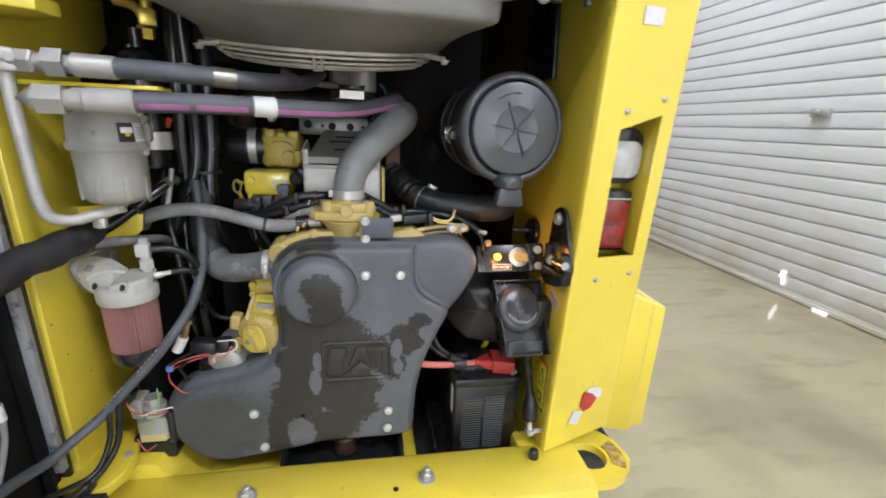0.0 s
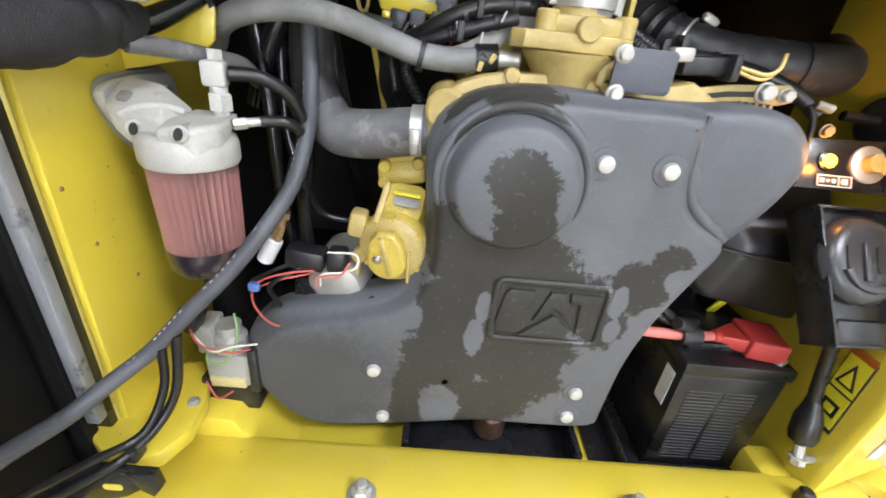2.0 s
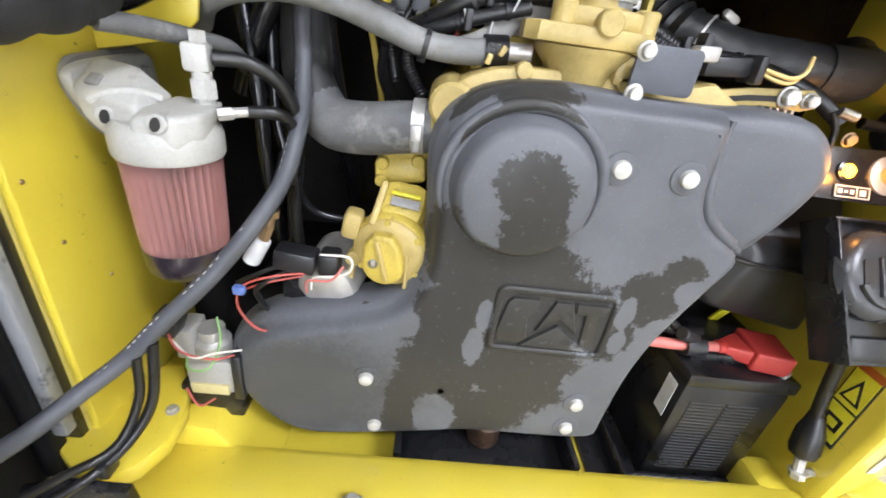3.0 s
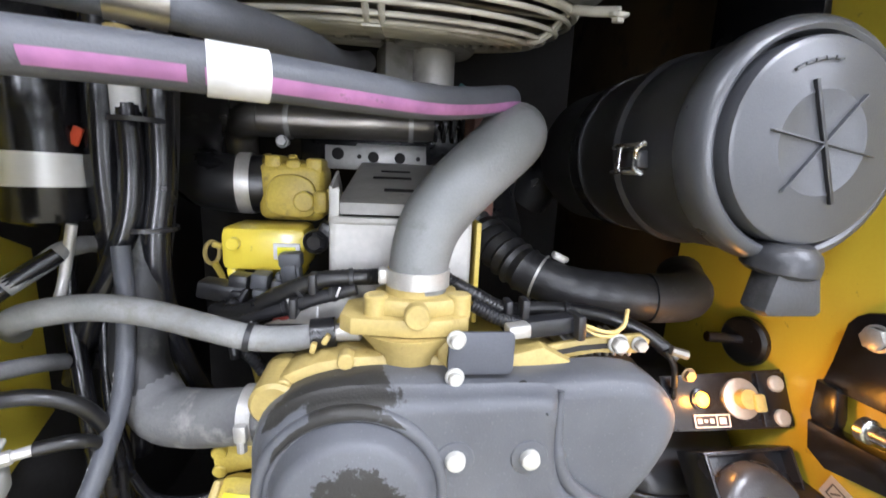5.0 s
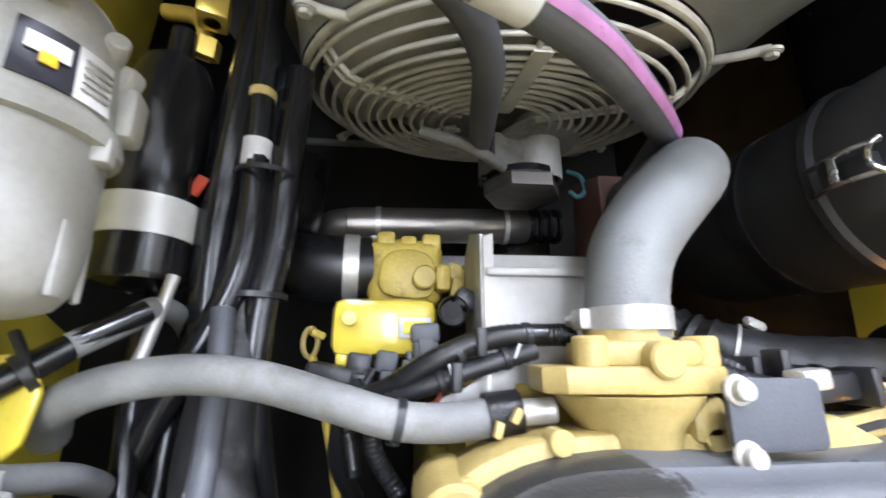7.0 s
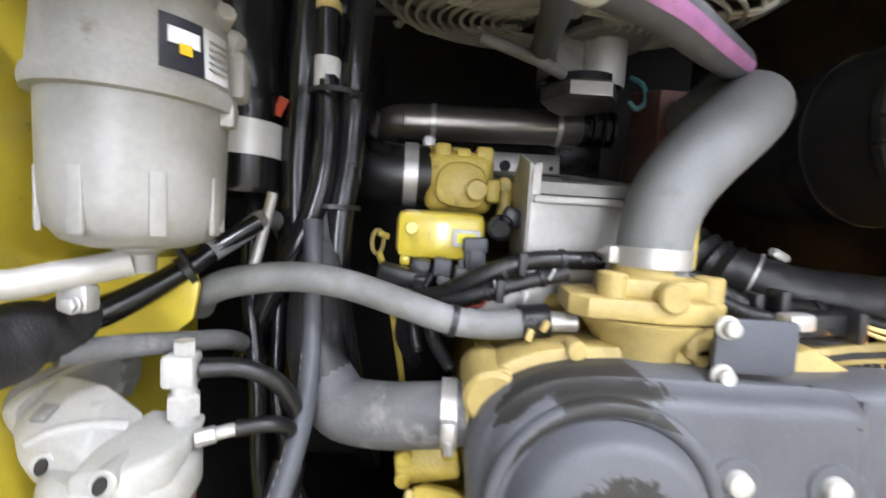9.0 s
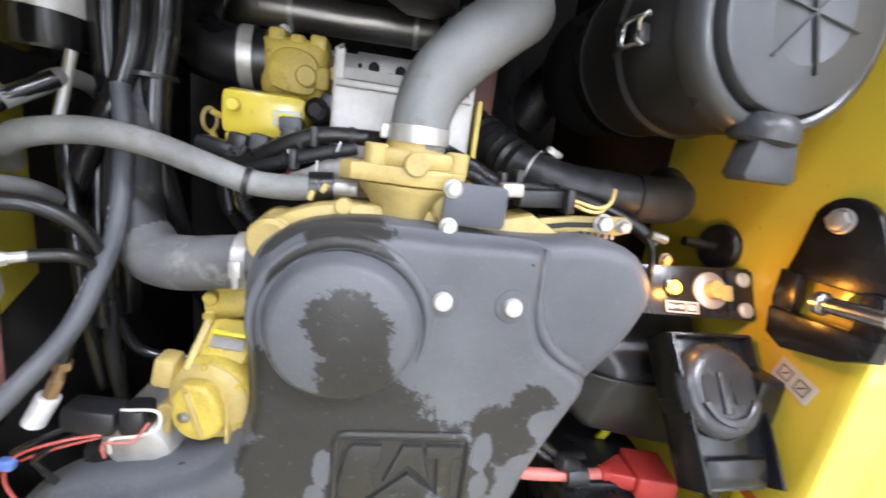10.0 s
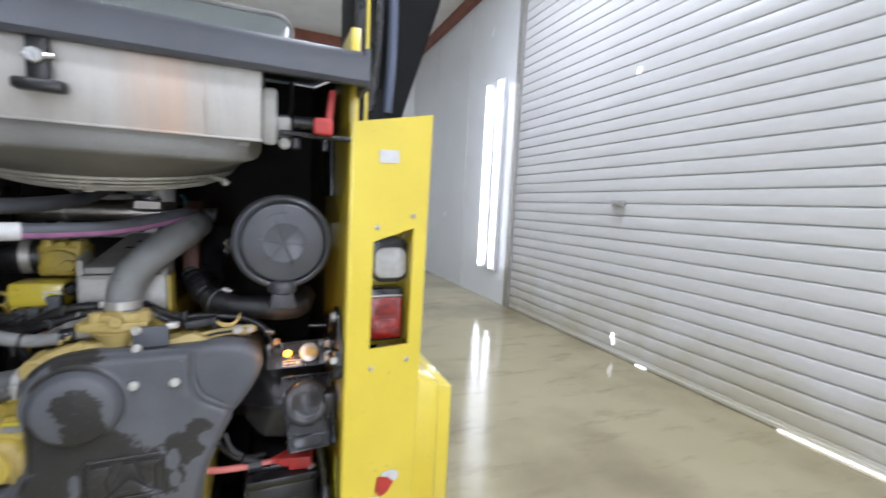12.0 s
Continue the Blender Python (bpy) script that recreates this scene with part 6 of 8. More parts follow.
# hydraulic hoses with crimped fittings
ha = thing("hydraulic_hose", "black hydraulic hose with a bright crimp sleeve", "hydraulic hose")
ha_pts = [(-0.06, 0.985, 1.124), (-0.0, 0.995, 1.124), (0.07, 1.015, 1.122), (0.13, 1.06, 1.122), (0.165, 1.13, 1.128), (0.178, 1.21, 1.135), (0.19, 1.28, 1.15), (0.20, 1.35, 1.17)]
part("hose", tube(ha_pts, 0.0145, 7, 16), HYDHOSE, ha)
part("crimp", sweep(spline(ha_pts, 7)[14:18], 0.0157, 20), STEEL, ha, "dull crimp sleeve")
part("fitting", join(rod((-0.105, 0.982, 1.125), (-0.05, 0.987, 1.124), 0.0165, 18), rod((-0.15, 0.98, 1.126), (-0.105, 0.982, 1.125), 0.013, 16), lathe([(0.021, 0), (0.021, 0.025)], (-0.135, 0.98, 1.126), (1, 0.05, 0), 6), rod((-0.205, 0.978, 1.126), (-0.15, 0.98, 1.126), 0.017, 6)), ZINC, ha, "zinc plated hose fitting")
hb = thing("hydraulic_hose", "dark hydraulic hose with a purple printed stripe and white tag", "hydraulic hose")
hb_pts = [(-0.03, 0.957, 1.077), (0.03, 0.97, 1.079), (0.09, 0.988, 1.080), (0.147, 1.01, 1.080), (0.21, 1.045, 1.080), (0.27, 1.095, 1.083), (0.32, 1.145, 1.093), (0.358, 1.19, 1.105), (0.375, 1.23, 1.11), (0.385, 1.30, 1.10)]
part("hose", tube(hb_pts, 0.0148, 7, 18), HYDHOSE, hb)
path = spline(hb_pts, 7)
bm = bmesh.new()
rows = []
for i in range(len(path)):
    t = (path[min(i + 1, len(path) - 1)] - path[max(i - 1, 0)]).normalized()
    s = t.cross(Vector((0, 0, 1))).normalized()
    u = s.cross(t)
    rows.append([bm.verts.new(path[i] + 0.0153 * (math.cos(a) * s + math.sin(a) * u)) for a in (radians(-8), radians(-20), radians(-32), radians(-45))])
for i in range(2, len(rows) - 9):
    if i in (9, 18):
        continue
    for k in range(3):
        bm.faces.new((rows[i][k], rows[i + 1][k], rows[i + 1][k + 1], rows[i][k + 1]))
for v in [v for v in bm.verts if not v.link_faces]:
    bm.verts.remove(v)
part("stripe", bm, PURPLE, hb, "purple printed stripe")
part("paper_tag", tube([(0.131, 1.0027, 1.0801), (0.147, 1.0098, 1.080), (0.162, 1.0170, 1.080)], 0.0162, 3, 20), LABEL, hb, "white paper tag")
part("fitting", join(rod((-0.078, 0.944, 1.076), (-0.02, 0.959, 1.0772), 0.0175, 20), rod((-0.105, 0.934, 1.0755), (-0.078, 0.944, 1.076), 0.014, 18), lathe([(0.0215, 0), (0.0215, 0.03), (0.016, 0.03)], (-0.125, 0.928, 1.075), (1, 0.3, 0), 6), lathe([(0.0, -0.02), (0.014, -0.004), (0.017, 0.0), (0.017, 0.012)], (-0.128, 0.927, 1.075), (1, 0.3, 0), 8)), CASTWHITE, hb, "pale painted hose fitting")

pipe = thing("hydraulic_pipe", "bent silver steel hydraulic pipe on the yellow cheek", "steel pipe")
part("tube", tube([(-0.192, 0.982, 1.12), (-0.193, 0.982, 1.06), (-0.192, 0.983, 0.99), (-0.192, 0.985, 0.93), (-0.187, 0.992, 0.898), (-0.168, 1.01, 0.888), (-0.145, 1.03, 0.893), (-0.12, 1.05, 0.90)], 0.0092, 7, 16), BRACKET, pipe)
part("end_block", join(obox((-0.19, 0.98, 1.126), (0.04, 0.035, 0.032), 0, 0, 10, 0.005), hexbolt((-0.172, 0.968, 1.128), (0.2, -1, 0.1), 0.007, 0.008)), ZINC, pipe)
part("pipe_clip", join(obox((-0.142, 1.035, 0.878), (0.02, 0.012, 0.018), 0, 0, 0, 0.003), hexbolt((-0.14, 1.028, 0.875), (0, -1, 0), 0.0045, 0.004)), ZINC, pipe)

# ---- lower filter: red bowl ----
lf = thing("fuel_filter", "fuel filter with a white head and transparent red bowl", "filter")
LF = Vector((-0.142, 1.075, 0))
part("head", join(lathe([(0.0475, 0.720), (0.0495, 0.724), (0.0495, 0.741), (0.0475, 0.748), (0.041, 0.754), (0.0, 0.758)], LF, (0, 0, 1), 40), hull([(-0.150, 1.030, 0.735), (-0.112, 1.033, 0.735), (-0.096, 1.056, 0.735), (-0.148, 1.029, 0.762), (-0.114, 1.032, 0.765), (-0.097, 1.055, 0.767), (-0.097, 1.110, 0.770), (-0.150, 1.112, 0.770), (-0.152, 1.056, 0.768)], 0.006)), HEADWHITE, lf)
lf_arm = part("mounting_arm", hull([(-0.211, 1.060, 0.777), (-0.206, 1.058, 0.752), (-0.188, 1.052, 0.738), (-0.150, 1.047, 0.738), (-0.150, 1.047, 0.767), (-0.172, 1.094, 0.797), (-0.205, 1.098, 0.799), (-0.142, 1.100, 0.769), (-0.150, 1.100, 0.742), (-0.224, 1.100, 0.745), (-0.224, 1.078, 0.774), (-0.224, 1.110, 0.794)], 0.005), HEADWHITE, lf)
part("arm_ledge", sweep(spline([(-0.196, 1.0565, 0.767), (-0.178, 1.060, 0.776), (-0.158, 1.068, 0.777), (-0.144, 1.078, 0.772)], 5), 0.0042, 10), HEADWHITE, lf_arm)
part("flange", prism(smooth_outline([(1.068, 0.782), (1.082, 0.792), (1.11, 0.795), (1.16, 0.796), (1.192, 0.792), (1.196, 0.756), (1.165, 0.748), (1.135, 0.724), (1.115, 0.722), (1.094, 0.738), (1.076, 0.760)], 3), "x", XLI + 0.008, XLI + 0.020, 0.004), HEADWHITE, lf)
part("gasket", prism(smooth_outline([(1.076, 0.780), (1.088, 0.796), (1.12, 0.799), (1.16, 0.800), (1.197, 0.797), (1.200, 0.753), (1.168, 0.743), (1.140, 0.717), (1.118, 0.715), (1.098, 0.733), (1.082, 0.758)], 3), "x", XLI + 0.0005, XLI + 0.009, 0.002), SHROUD, lf, "grey mounting pad behind the flange")
for y, z in ((1.172, 0.776), (1.170, 0.757)):
    part("foot_bolt", hexbolt((XLI + 0.019, y, z), (1, -0.1, 0), 0.0075, 0.007), ZINC, lf)
part("port_boss", rod((-0.184, 1.074, 0.757), (-0.1805, 1.0502, 0.755), 0.0098, 24), HEADWHITE, lf_arm)
part("port_boss", rod((-0.128, 1.060, 0.758), (-0.1235, 1.0285, 0.760), 0.0088, 24), HEADWHITE, lf_arm)
for x, y, z in ((-0.1234, 1.0279, 0.760), (-0.1805, 1.0496, 0.7556)):
    part("port", move(lathe([(0, 0), (0.0066, 0), (0.0066, 0.0010), (0, 0.0010)], (0, 0, 0), (-0.05, -1, 0.05), 18), Matrix.Translation((x, y, z)) @ pose(0, 0, 0, 0, 22, 0) @ Matrix.Diagonal((0.66, 1, 1, 1))), VOID, lf, "dark open port")
# grey block laid on the arm for the dark inside of a slot
part("arm_pocket", obox((-0.196, 1.0685, 0.7835), (0.011, 0.014, 0.004), 30, 0, 0, 0.001), SHROUD, lf_arm)
lf_bowl = part("bowl", lathe([(0.0455, 0.724), (0.0455, 0.715), (0.0440, 0.65), (0.0425, 0.605), (0.038, 0.596), (0.0, 0.594)], LF, (0, 0, 1), 44), FILTERRED, lf, "transparent pinkish red bowl")
lf_bowl.visible_shadow = False
PLEAT = mat("filter_pleat", (0.50, 0.25, 0.22), (0.36, 0.16, 0.135), 0.5, scale=30, dirt=(0.30, 0.12, 0.08), dirt_amount=0.3, dirt_scale=20, aniso=(1, 1, 0.2))
bm = bmesh.new()
rings = [[bm.verts.new((LF.x + r * math.cos(math.pi * k / 33) * (1.0 if k % 2 else 0.66), LF.y + r * math.sin(math.pi * k / 33) * (1.0 if k % 2 else 0.66), z)) for k in range(66)] for r, z in ((0.0392, 0.612), (0.0418, 0.724))]
for k in range(66):
    bm.faces.new((rings[0][k], rings[0][(k + 1) % 66], rings[1][(k + 1) % 66], rings[1][k]))
part("pleated_element", bm, PLEAT, lf_bowl, "brownish pink pleated paper element", 10)
part("bottom_cup", lathe([(0.0434, 0.622), (0.0436, 0.616), (0.0428, 0.598), (0.038, 0.590), (0.018, 0.585), (0.013, 0.58), (0.013, 0.56), (0, 0.56)], LF, (0, 0, 1), 40), mat("dark_bowl_foot", (0.03, 0.022, 0.03), None, 0.25, coat=0.4), lf, "dark bottom cup")
part("fitting", join(rod((-0.112, 1.095, 0.758), (-0.112, 1.095, 0.80), 0.009, 14), lathe([(0.0125, 0), (0.0125, 0.016), (0.010, 0.018)], (-0.112, 1.095, 0.774), (0, 0, 1), 6), obox((-0.114, 1.095, 0.811), (0.024, 0.022, 0.026), 0, 0, 10, 0.004), lathe([(0.008, 0), (0.008, 0.01), (0, 0.01)], (-0.112, 1.095, 0.824), (0, 0, 1), 6)), HEADWHITE, lf, "pale hose fitting")
part("side_fitting", join(rod((-0.095, 1.08, 0.763), (-0.082, 1.087, 0.7645), 0.0065, 6), rod((-0.084, 1.086, 0.7645), (-0.070, 1.093, 0.766), 0.005, 10)), ZINC, lf)
fh1 = solo("fuel_line", tube([(-0.10, 1.096, 0.812), (-0.07, 1.105, 0.81), (-0.045, 1.12, 0.79), (-0.035, 1.135, 0.75), (-0.04, 1.15, 0.70), (-0.05, 1.165, 0.64), (-0.05, 1.18, 0.56)], 0.0075), RUBBER, "black fuel line looping from the filter head", "fuel line")
fh2 = solo("fuel_line", tube([(-0.07, 1.093, 0.766), (-0.045, 1.105, 0.765), (-0.035, 1.12, 0.75), (-0.037, 1.13, 0.72), (-0.042, 1.14, 0.68)], 0.0065), RUBBER, "short black fuel line bending down from the filter", "fuel line")

# ---- battery ----
bat = thing("battery", "black ribbed starter battery with a red terminal cap", "battery")
BX0, BX1, BY0, BY1, BZ0, BZ1 = 0.512, 0.672, 1.082, 1.41, 0.264, 0.468
part("case", box(BX0, BX1, BY0, BY1, BZ0, BZ1, 0.006), BATTERY, bat)
bat_lid = part("lid", join(box(BX0 - 0.003, BX1 + 0.003, BY0 - 0.003, BY1 + 0.003, BZ1, BZ1 + 0.022, 0.004), box(BX0 + 0.012, BX1 - 0.012, BY0 + 0.03, BY1 - 0.02, BZ1 + 0.02, BZ1 + 0.036, 0.005)), BATTERY, bat)
for i in range(22):
    part("rib", box(BX0 + 0.018, BX0 + 0.068, BY0 - 0.0022, BY0 + 0.001, 0.292 + i * 0.0068, 0.2955 + i * 0.0068, 0.0006, 1), BATTERY, bat)
    part("rib", box(BX0 + 0.074, BX0 + 0.124, BY0 - 0.0022, BY0 + 0.001, 0.292 + i * 0.0068, 0.2955 + i * 0.0068, 0.0006, 1), BATTERY, bat)
part("terminal_post", join(rod((0.655, 1.10, BZ1 + 0.02), (0.655, 1.10, BZ1 + 0.034), 0.008, 12), obox((0.655, 1.10, BZ1 + 0.026), (0.02, 0.02, 0.008), 0, 0, 30, 0.002)), ZINC, bat)
cap = join(hull([(x, y, z) for x, y in ((0.604, 1.098), (0.656, 1.088), (0.668, 1.150), (0.612, 1.160)) for z in (BZ1 + 0.024, BZ1 + 0.056)], 0.004), hull([(0.606, 1.104, BZ1 + 0.028), (0.606, 1.152, BZ1 + 0.028), (0.606, 1.104, BZ1 + 0.052), (0.606, 1.152, BZ1 + 0.052), (0.574, 1.118, BZ1 + 0.029), (0.574, 1.138, BZ1 + 0.029), (0.574, 1.118, BZ1 + 0.047), (0.574, 1.138, BZ1 + 0.047)], 0.003), rod((0.580, 1.128, BZ1 + 0.038), (0.566, 1.128, BZ1 + 0.038), 0.011, 16))
part("terminal_cap", cap, REDPLASTIC, bat_lid, "red rubber terminal cap")
part("side_label", box(BX0 - 0.0045, BX0 - 0.0035, 1.092, 1.116, 0.395, 0.46, 0), LABEL, bat, "white side label")
tray = join(box(0.425, 0.512, 1.058, 1.44, 0.262, 0.269, 0.002), box(0.468, 0.474, 1.06, 1.44, 0.262, 0.30, 0.002), tube([(0.476, 1.07, 0.274), (0.505, 1.075, 0.274), (0.56, 1.076, 0.272), (0.66, 1.076, 0.272)], 0.007))
solo("battery_tray", tray, BLACK, "black battery tray on the yellow bay floor", "tray")
cab = thing("battery_cable", "pink and black battery cable with black retaining clip", "battery cable")
part("cable", tube([(0.42, 1.13, 0.512), (0.46, 1.125, 0.508), (0.52, 1.125, 0.506), (0.58, 1.128, 0.506)], 0.008), PINKWIRE, cab)
part("clip", join(clamp_band((0.528, 1.125, 0.506), (1, 0.05, 0), 0.009, 0.03, 0.006), rod((0.50, 1.12, 0.53), (0.53, 1.128, 0.516), 0.01, 12)), PLASTIC, cab, "black clip")
part("black_lead", tube([(0.44, 1.17, 0.56), (0.47, 1.15, 0.535), (0.50, 1.14, 0.52), (0.55, 1.15, 0.515)], 0.008), RUBBER, cab)
part("black_lead", tube([(0.46, 1.16, 0.58), (0.475, 1.14, 0.55), (0.50, 1.135, 0.53)], 0.006), RUBBER, cab)

# ---- right cheek fittings ----
sw = thing("disconnect_switch_plate", "black switch plate with lit amber lamp and round key switch", "switch panel")
plate = prism([(0.555, 0.745), (0.555, 0.805), (0.725, 0.812), (0.733, 0.745)], "y", -0.002, 0.002, 0.001)
PM = Matrix.Translation((0, 1.128, 0.775)) @ pose(0, 0, 0, -26) @ Matrix.Translation((0, 0, -0.775))
part("plate", move(join(plate, box(0.675, 0.715, -0.006, 0.0, 0.747, 0.808, 0.002)), PM), BLACK, sw)
part("indicator_lamp", move(lathe([(0.0085, 0), (0.0085, 0.004), (0.006, 0.007), (0, 0.008)], (0.601, -0.002, 0.779), (0, -1, 0), 20), PM), LAMPAMBER, sw, "lit amber lamp")
part("lamp_bezel", move(lathe([(0.0125, 0), (0.0125, 0.003), (0.0086, 0.004), (0.0086, 0)], (0.601, -0.002, 0.779), (0, -1, 0), 22), PM), BLACK, sw)
key_disc = part("key_disc", move(lathe([(0, 0), (0.023, 0), (0.023, 0.003), (0.021, 0.004), (0, 0.004)], (0.652, -0.002, 0.779), (0, -1, 0), 34), PM), ZINC, sw, "round zinc key plate")
part("key_barrel", move(join(lathe([(0.011, 0), (0.011, 0.012), (0, 0.012)], (0.652, -0.004, 0.779), (0, -1, 0), 20), box(0.656, 0.670, -0.02, -0.014, 0.765, 0.785, 0.003)), PM), PALEYELLOW, key_disc, "yellowed key switch")
part("symbol_label", move(box(0.588, 0.634, -0.0035, -0.002, 0.748, 0.763, 0.0003), PM), LABELDARK, sw)
for x0, x1, z0, z1 in ((0.589, 0.5902, 0.7485, 0.7625), (0.616, 0.6172, 0.7485, 0.7625), (0.632, 0.6332, 0.7485, 0.7625), (0.589, 0.633, 0.7485, 0.7497), (0.589, 0.633, 0.7612, 0.7624), (0.593, 0.598, 0.753, 0.758), (0.601, 0.605, 0.754, 0.757), (0.608, 0.613, 0.753, 0.758), (0.620, 0.628, 0.752, 0.759)):
    part("symbol_mark", move(box(x0, x1, -0.0042, -0.003, z0, z1, 0), PM), LABEL, sw, "white symbol mark")
for z in (0.795, 0.757):
    part("screw", move(lathe([(0.0095, 0), (0.0095, 0.003), (0.007, 0.005), (0, 0.005)], (0.697, -0.006, z), (0, -1, 0), 20), PM), BOLT, sw)
lamp_light = bpy.data.lights.new("amber_lamp_light", "POINT")
lamp_light.energy, lamp_light.color, lamp_light.shadow_soft_size = 0.36, (1.0, 0.40, 0.05), 0.008
new("amber_lamp_light", lamp_light).location = (0.601, 1.088, 0.792)

cap2 = thing("rubber_stop", "round black rubber stop on the yellow cheek", "rubber stop")
part("disc", lathe([(0, 0), (0.028, 0.0), (0.032, 0.003), (0.032, 0.010), (0.028, 0.014), (0.012, 0.015), (0, 0.012)], (0.711, 1.190, 0.825), (-1, -0.15, 0), 34), RUBBER, cap2)
part("stem", rod((0.655, 1.197, 0.828), (0.70, 1.192, 0.826), 0.007), BLACK, cap2)

latch = thing("door_latch_striker", "black steel striker bracket with a bright pin bolted to the cheek", "striker")
def strike(outl, x0, x1, bev=0.002):
    return prism(outl, "x", x0, x1, bev)


top_arc = [(1.042 + 0.034 * math.cos(radians(a)), 0.884 + 0.030 * math.sin(radians(a))) for a in range(20, 161, 20)]
part("back_plate", strike(top_arc + [(0.99, 0.85), (0.974, 0.824), (1.086, 0.820), (1.08, 0.85)], 0.700, 0.709, 0.003), BLACK, latch)
part("side_arm", strike([(1.086, 0.826), (1.064, 0.826), (1.058, 0.795), (1.060, 0.775), (1.078, 0.77), (1.086, 0.79)], 0.694, 0.709, 0.003), BLACK, latch)
part("side_arm", strike([(1.000, 0.828), (0.980, 0.828), (0.968, 0.80), (0.975, 0.775), (0.998, 0.78), (0.998, 0.81)], 0.690, 0.709, 0.003), BLACK, latch)
part("bottom_web", strike([(1.082, 0.782), (0.97, 0.79), (0.972, 0.768), (1.0, 0.755), (1.055, 0.742), (1.076, 0.752)], 0.688, 0.709, 0.004), BLACK, latch)
part("pin", join(rod((0.688, 1.025, 0.806), (0.688, 0.966, 0.812), 0.0085, 18), rod((0.688, 1.032, 0.805), (0.688, 1.022, 0.806), 0.012, 18)), CHROME, latch, "bright steel pin")
part("bolt", hexbolt((0.700, 1.045, 0.889), (-1, 0, 0), 0.010, 0.009), ZINC, latch)

soc = thing("power_socket_box", "black pressed steel box with a round black power socket", "socket box")
sm = Matrix.Translation((0.645, 1.062, 0.657)) @ pose(0, 0, 0, -34, 0, 3)
part("back_panel", move(prism([(-0.056, 0.083), (0.056, 0.083), (0.052, -0.070), (0.040, -0.084), (-0.044, -0.084)], "y", -0.002, 0.002, 0.001), sm), BLACK, soc)
for x, w in ((-0.057, 0.010), (0.053, -0.003)):
    part("side_flange", move(prism([(x, 0.083), (x + 0.004, 0.083), (x + 0.004 + w, -0.084), (x + w, -0.084)], "y", -0.016, 0.03, 0.001), sm), BLACK, soc)
part("pocket_fold", move(obox((0.0, -0.006, -0.066), (0.080, 0.008, 0.030), 14, 0, 0, 0.003), sm), BLACK, soc)
part("top_flange", move(box(-0.057, 0.057, -0.014, 0.03, 0.081, 0.085, 0.001), sm), BLACK, soc)
socket = part("socket", move(lathe([(0.052, 0), (0.054, 0.008), (0.050, 0.017), (0.044, 0.021), (0.034, 0.022), (0.0, 0.0225)], (-0.004, -0.002, 0.020), (0, -1, 0), 44), sm), SOCKET, soc, "round scuffed grey-black moulded socket")
part("socket_slot", move(prism(rounded(-0.036, -0.020, 0.004, 0.036, 0.004), "y", -0.0255, -0.0235, 0), sm), VOID, socket)
part("socket_slot", move(prism(rounded(0.002, 0.022, 0.004, 0.036, 0.004), "y", -0.0258, -0.0238, 0), sm), VOID, socket)
part("socket_ridge", move(prism(arc(-0.004, 0.020, 0.040, 200, 340, 12) + list(reversed(arc(-0.004, 0.020, 0.031, 200, 340, 12))), "y", -0.029, -0.022, 0.002), sm), SOCKET, socket)
part("socket_ridge", move(box(-0.016, -0.003, -0.028, -0.022, -0.006, 0.040, 0.002), sm), SOCKET, socket)
part("wall_bracket", box(0.68, 0.714, 1.05, 1.12, 0.63, 0.70, 0.003), BLACK, soc)
lead = thing("jump_lead_plug", "black cable ending in a rubber boot and bright stud", "cable plug")
part("cable", tube([(0.66, 1.06, 0.60), (0.672, 1.062, 0.56), (0.682, 1.058, 0.50), (0.686, 1.05, 0.455)], 0.0085), RUBBER, lead)
part("boot", lathe([(0.010, 0), (0.012, 0.01), (0.017, 0.026), (0.0185, 0.054), (0.016, 0.064), (0, 0.066)], (0.686, 1.052, 0.466), (0.0, -0.25, -1), 24), RUBBER, lead)
part("stud", join(rod((0.684, 1.033, 0.40), (0.684, 1.026, 0.378), 0.007, 10), hexbolt((0.684, 1.026, 0.382), (0, -0.3, -1), 0.009, 0.012), rod((0.684, 1.026, 0.375), (0.714, 1.03, 0.375), 0.006, 10)), ZINC, lead)
tank = thing("coolant_tank", "black plastic tank behind the socket box", "tank")
# body enlarged to fill the dark zone in the camera's view, hiding yellow cheek
part("body", hull([(0.545, 1.150, 0.560), (0.702, 1.152, 0.528), (0.575, 1.138, 0.652), (0.700, 1.142, 0.640), (0.500, 1.215, 0.742), (0.700, 1.210, 0.745), (0.500, 1.36, 0.745), (0.702, 1.36, 0.745), (0.515, 1.36, 0.535), (0.702, 1.36, 0.530), (0.500, 1.185, 0.605)], 0.008), PLASTIC, tank)
part("moulding_seam", sweep(spline([(0.500, 1.186, 0.640), (0.560, 1.143, 0.640), (0.640, 1.138, 0.636), (0.699, 1.140, 0.632)], 4), 0.0035, 8), PLASTIC, tank)
part("yellow_tab", obox((0.611, 1.20, 0.515), (0.014, 0.006, 0.075), 18, 14, 0, 0.002), LABELYELLOW, tank, "yellow tab below the tank")
part("outlet_neck", box(0.60, 0.64, 1.25, 1.3, 0.49, 0.56, 0.01), PLASTIC, tank)
part("outlet_hose", tube([(0.62, 1.275, 0.51), (0.61, 1.27, 0.45), (0.58, 1.30, 0.40), (0.52, 1.36, 0.38)], 0.013), RUBBER, tank)

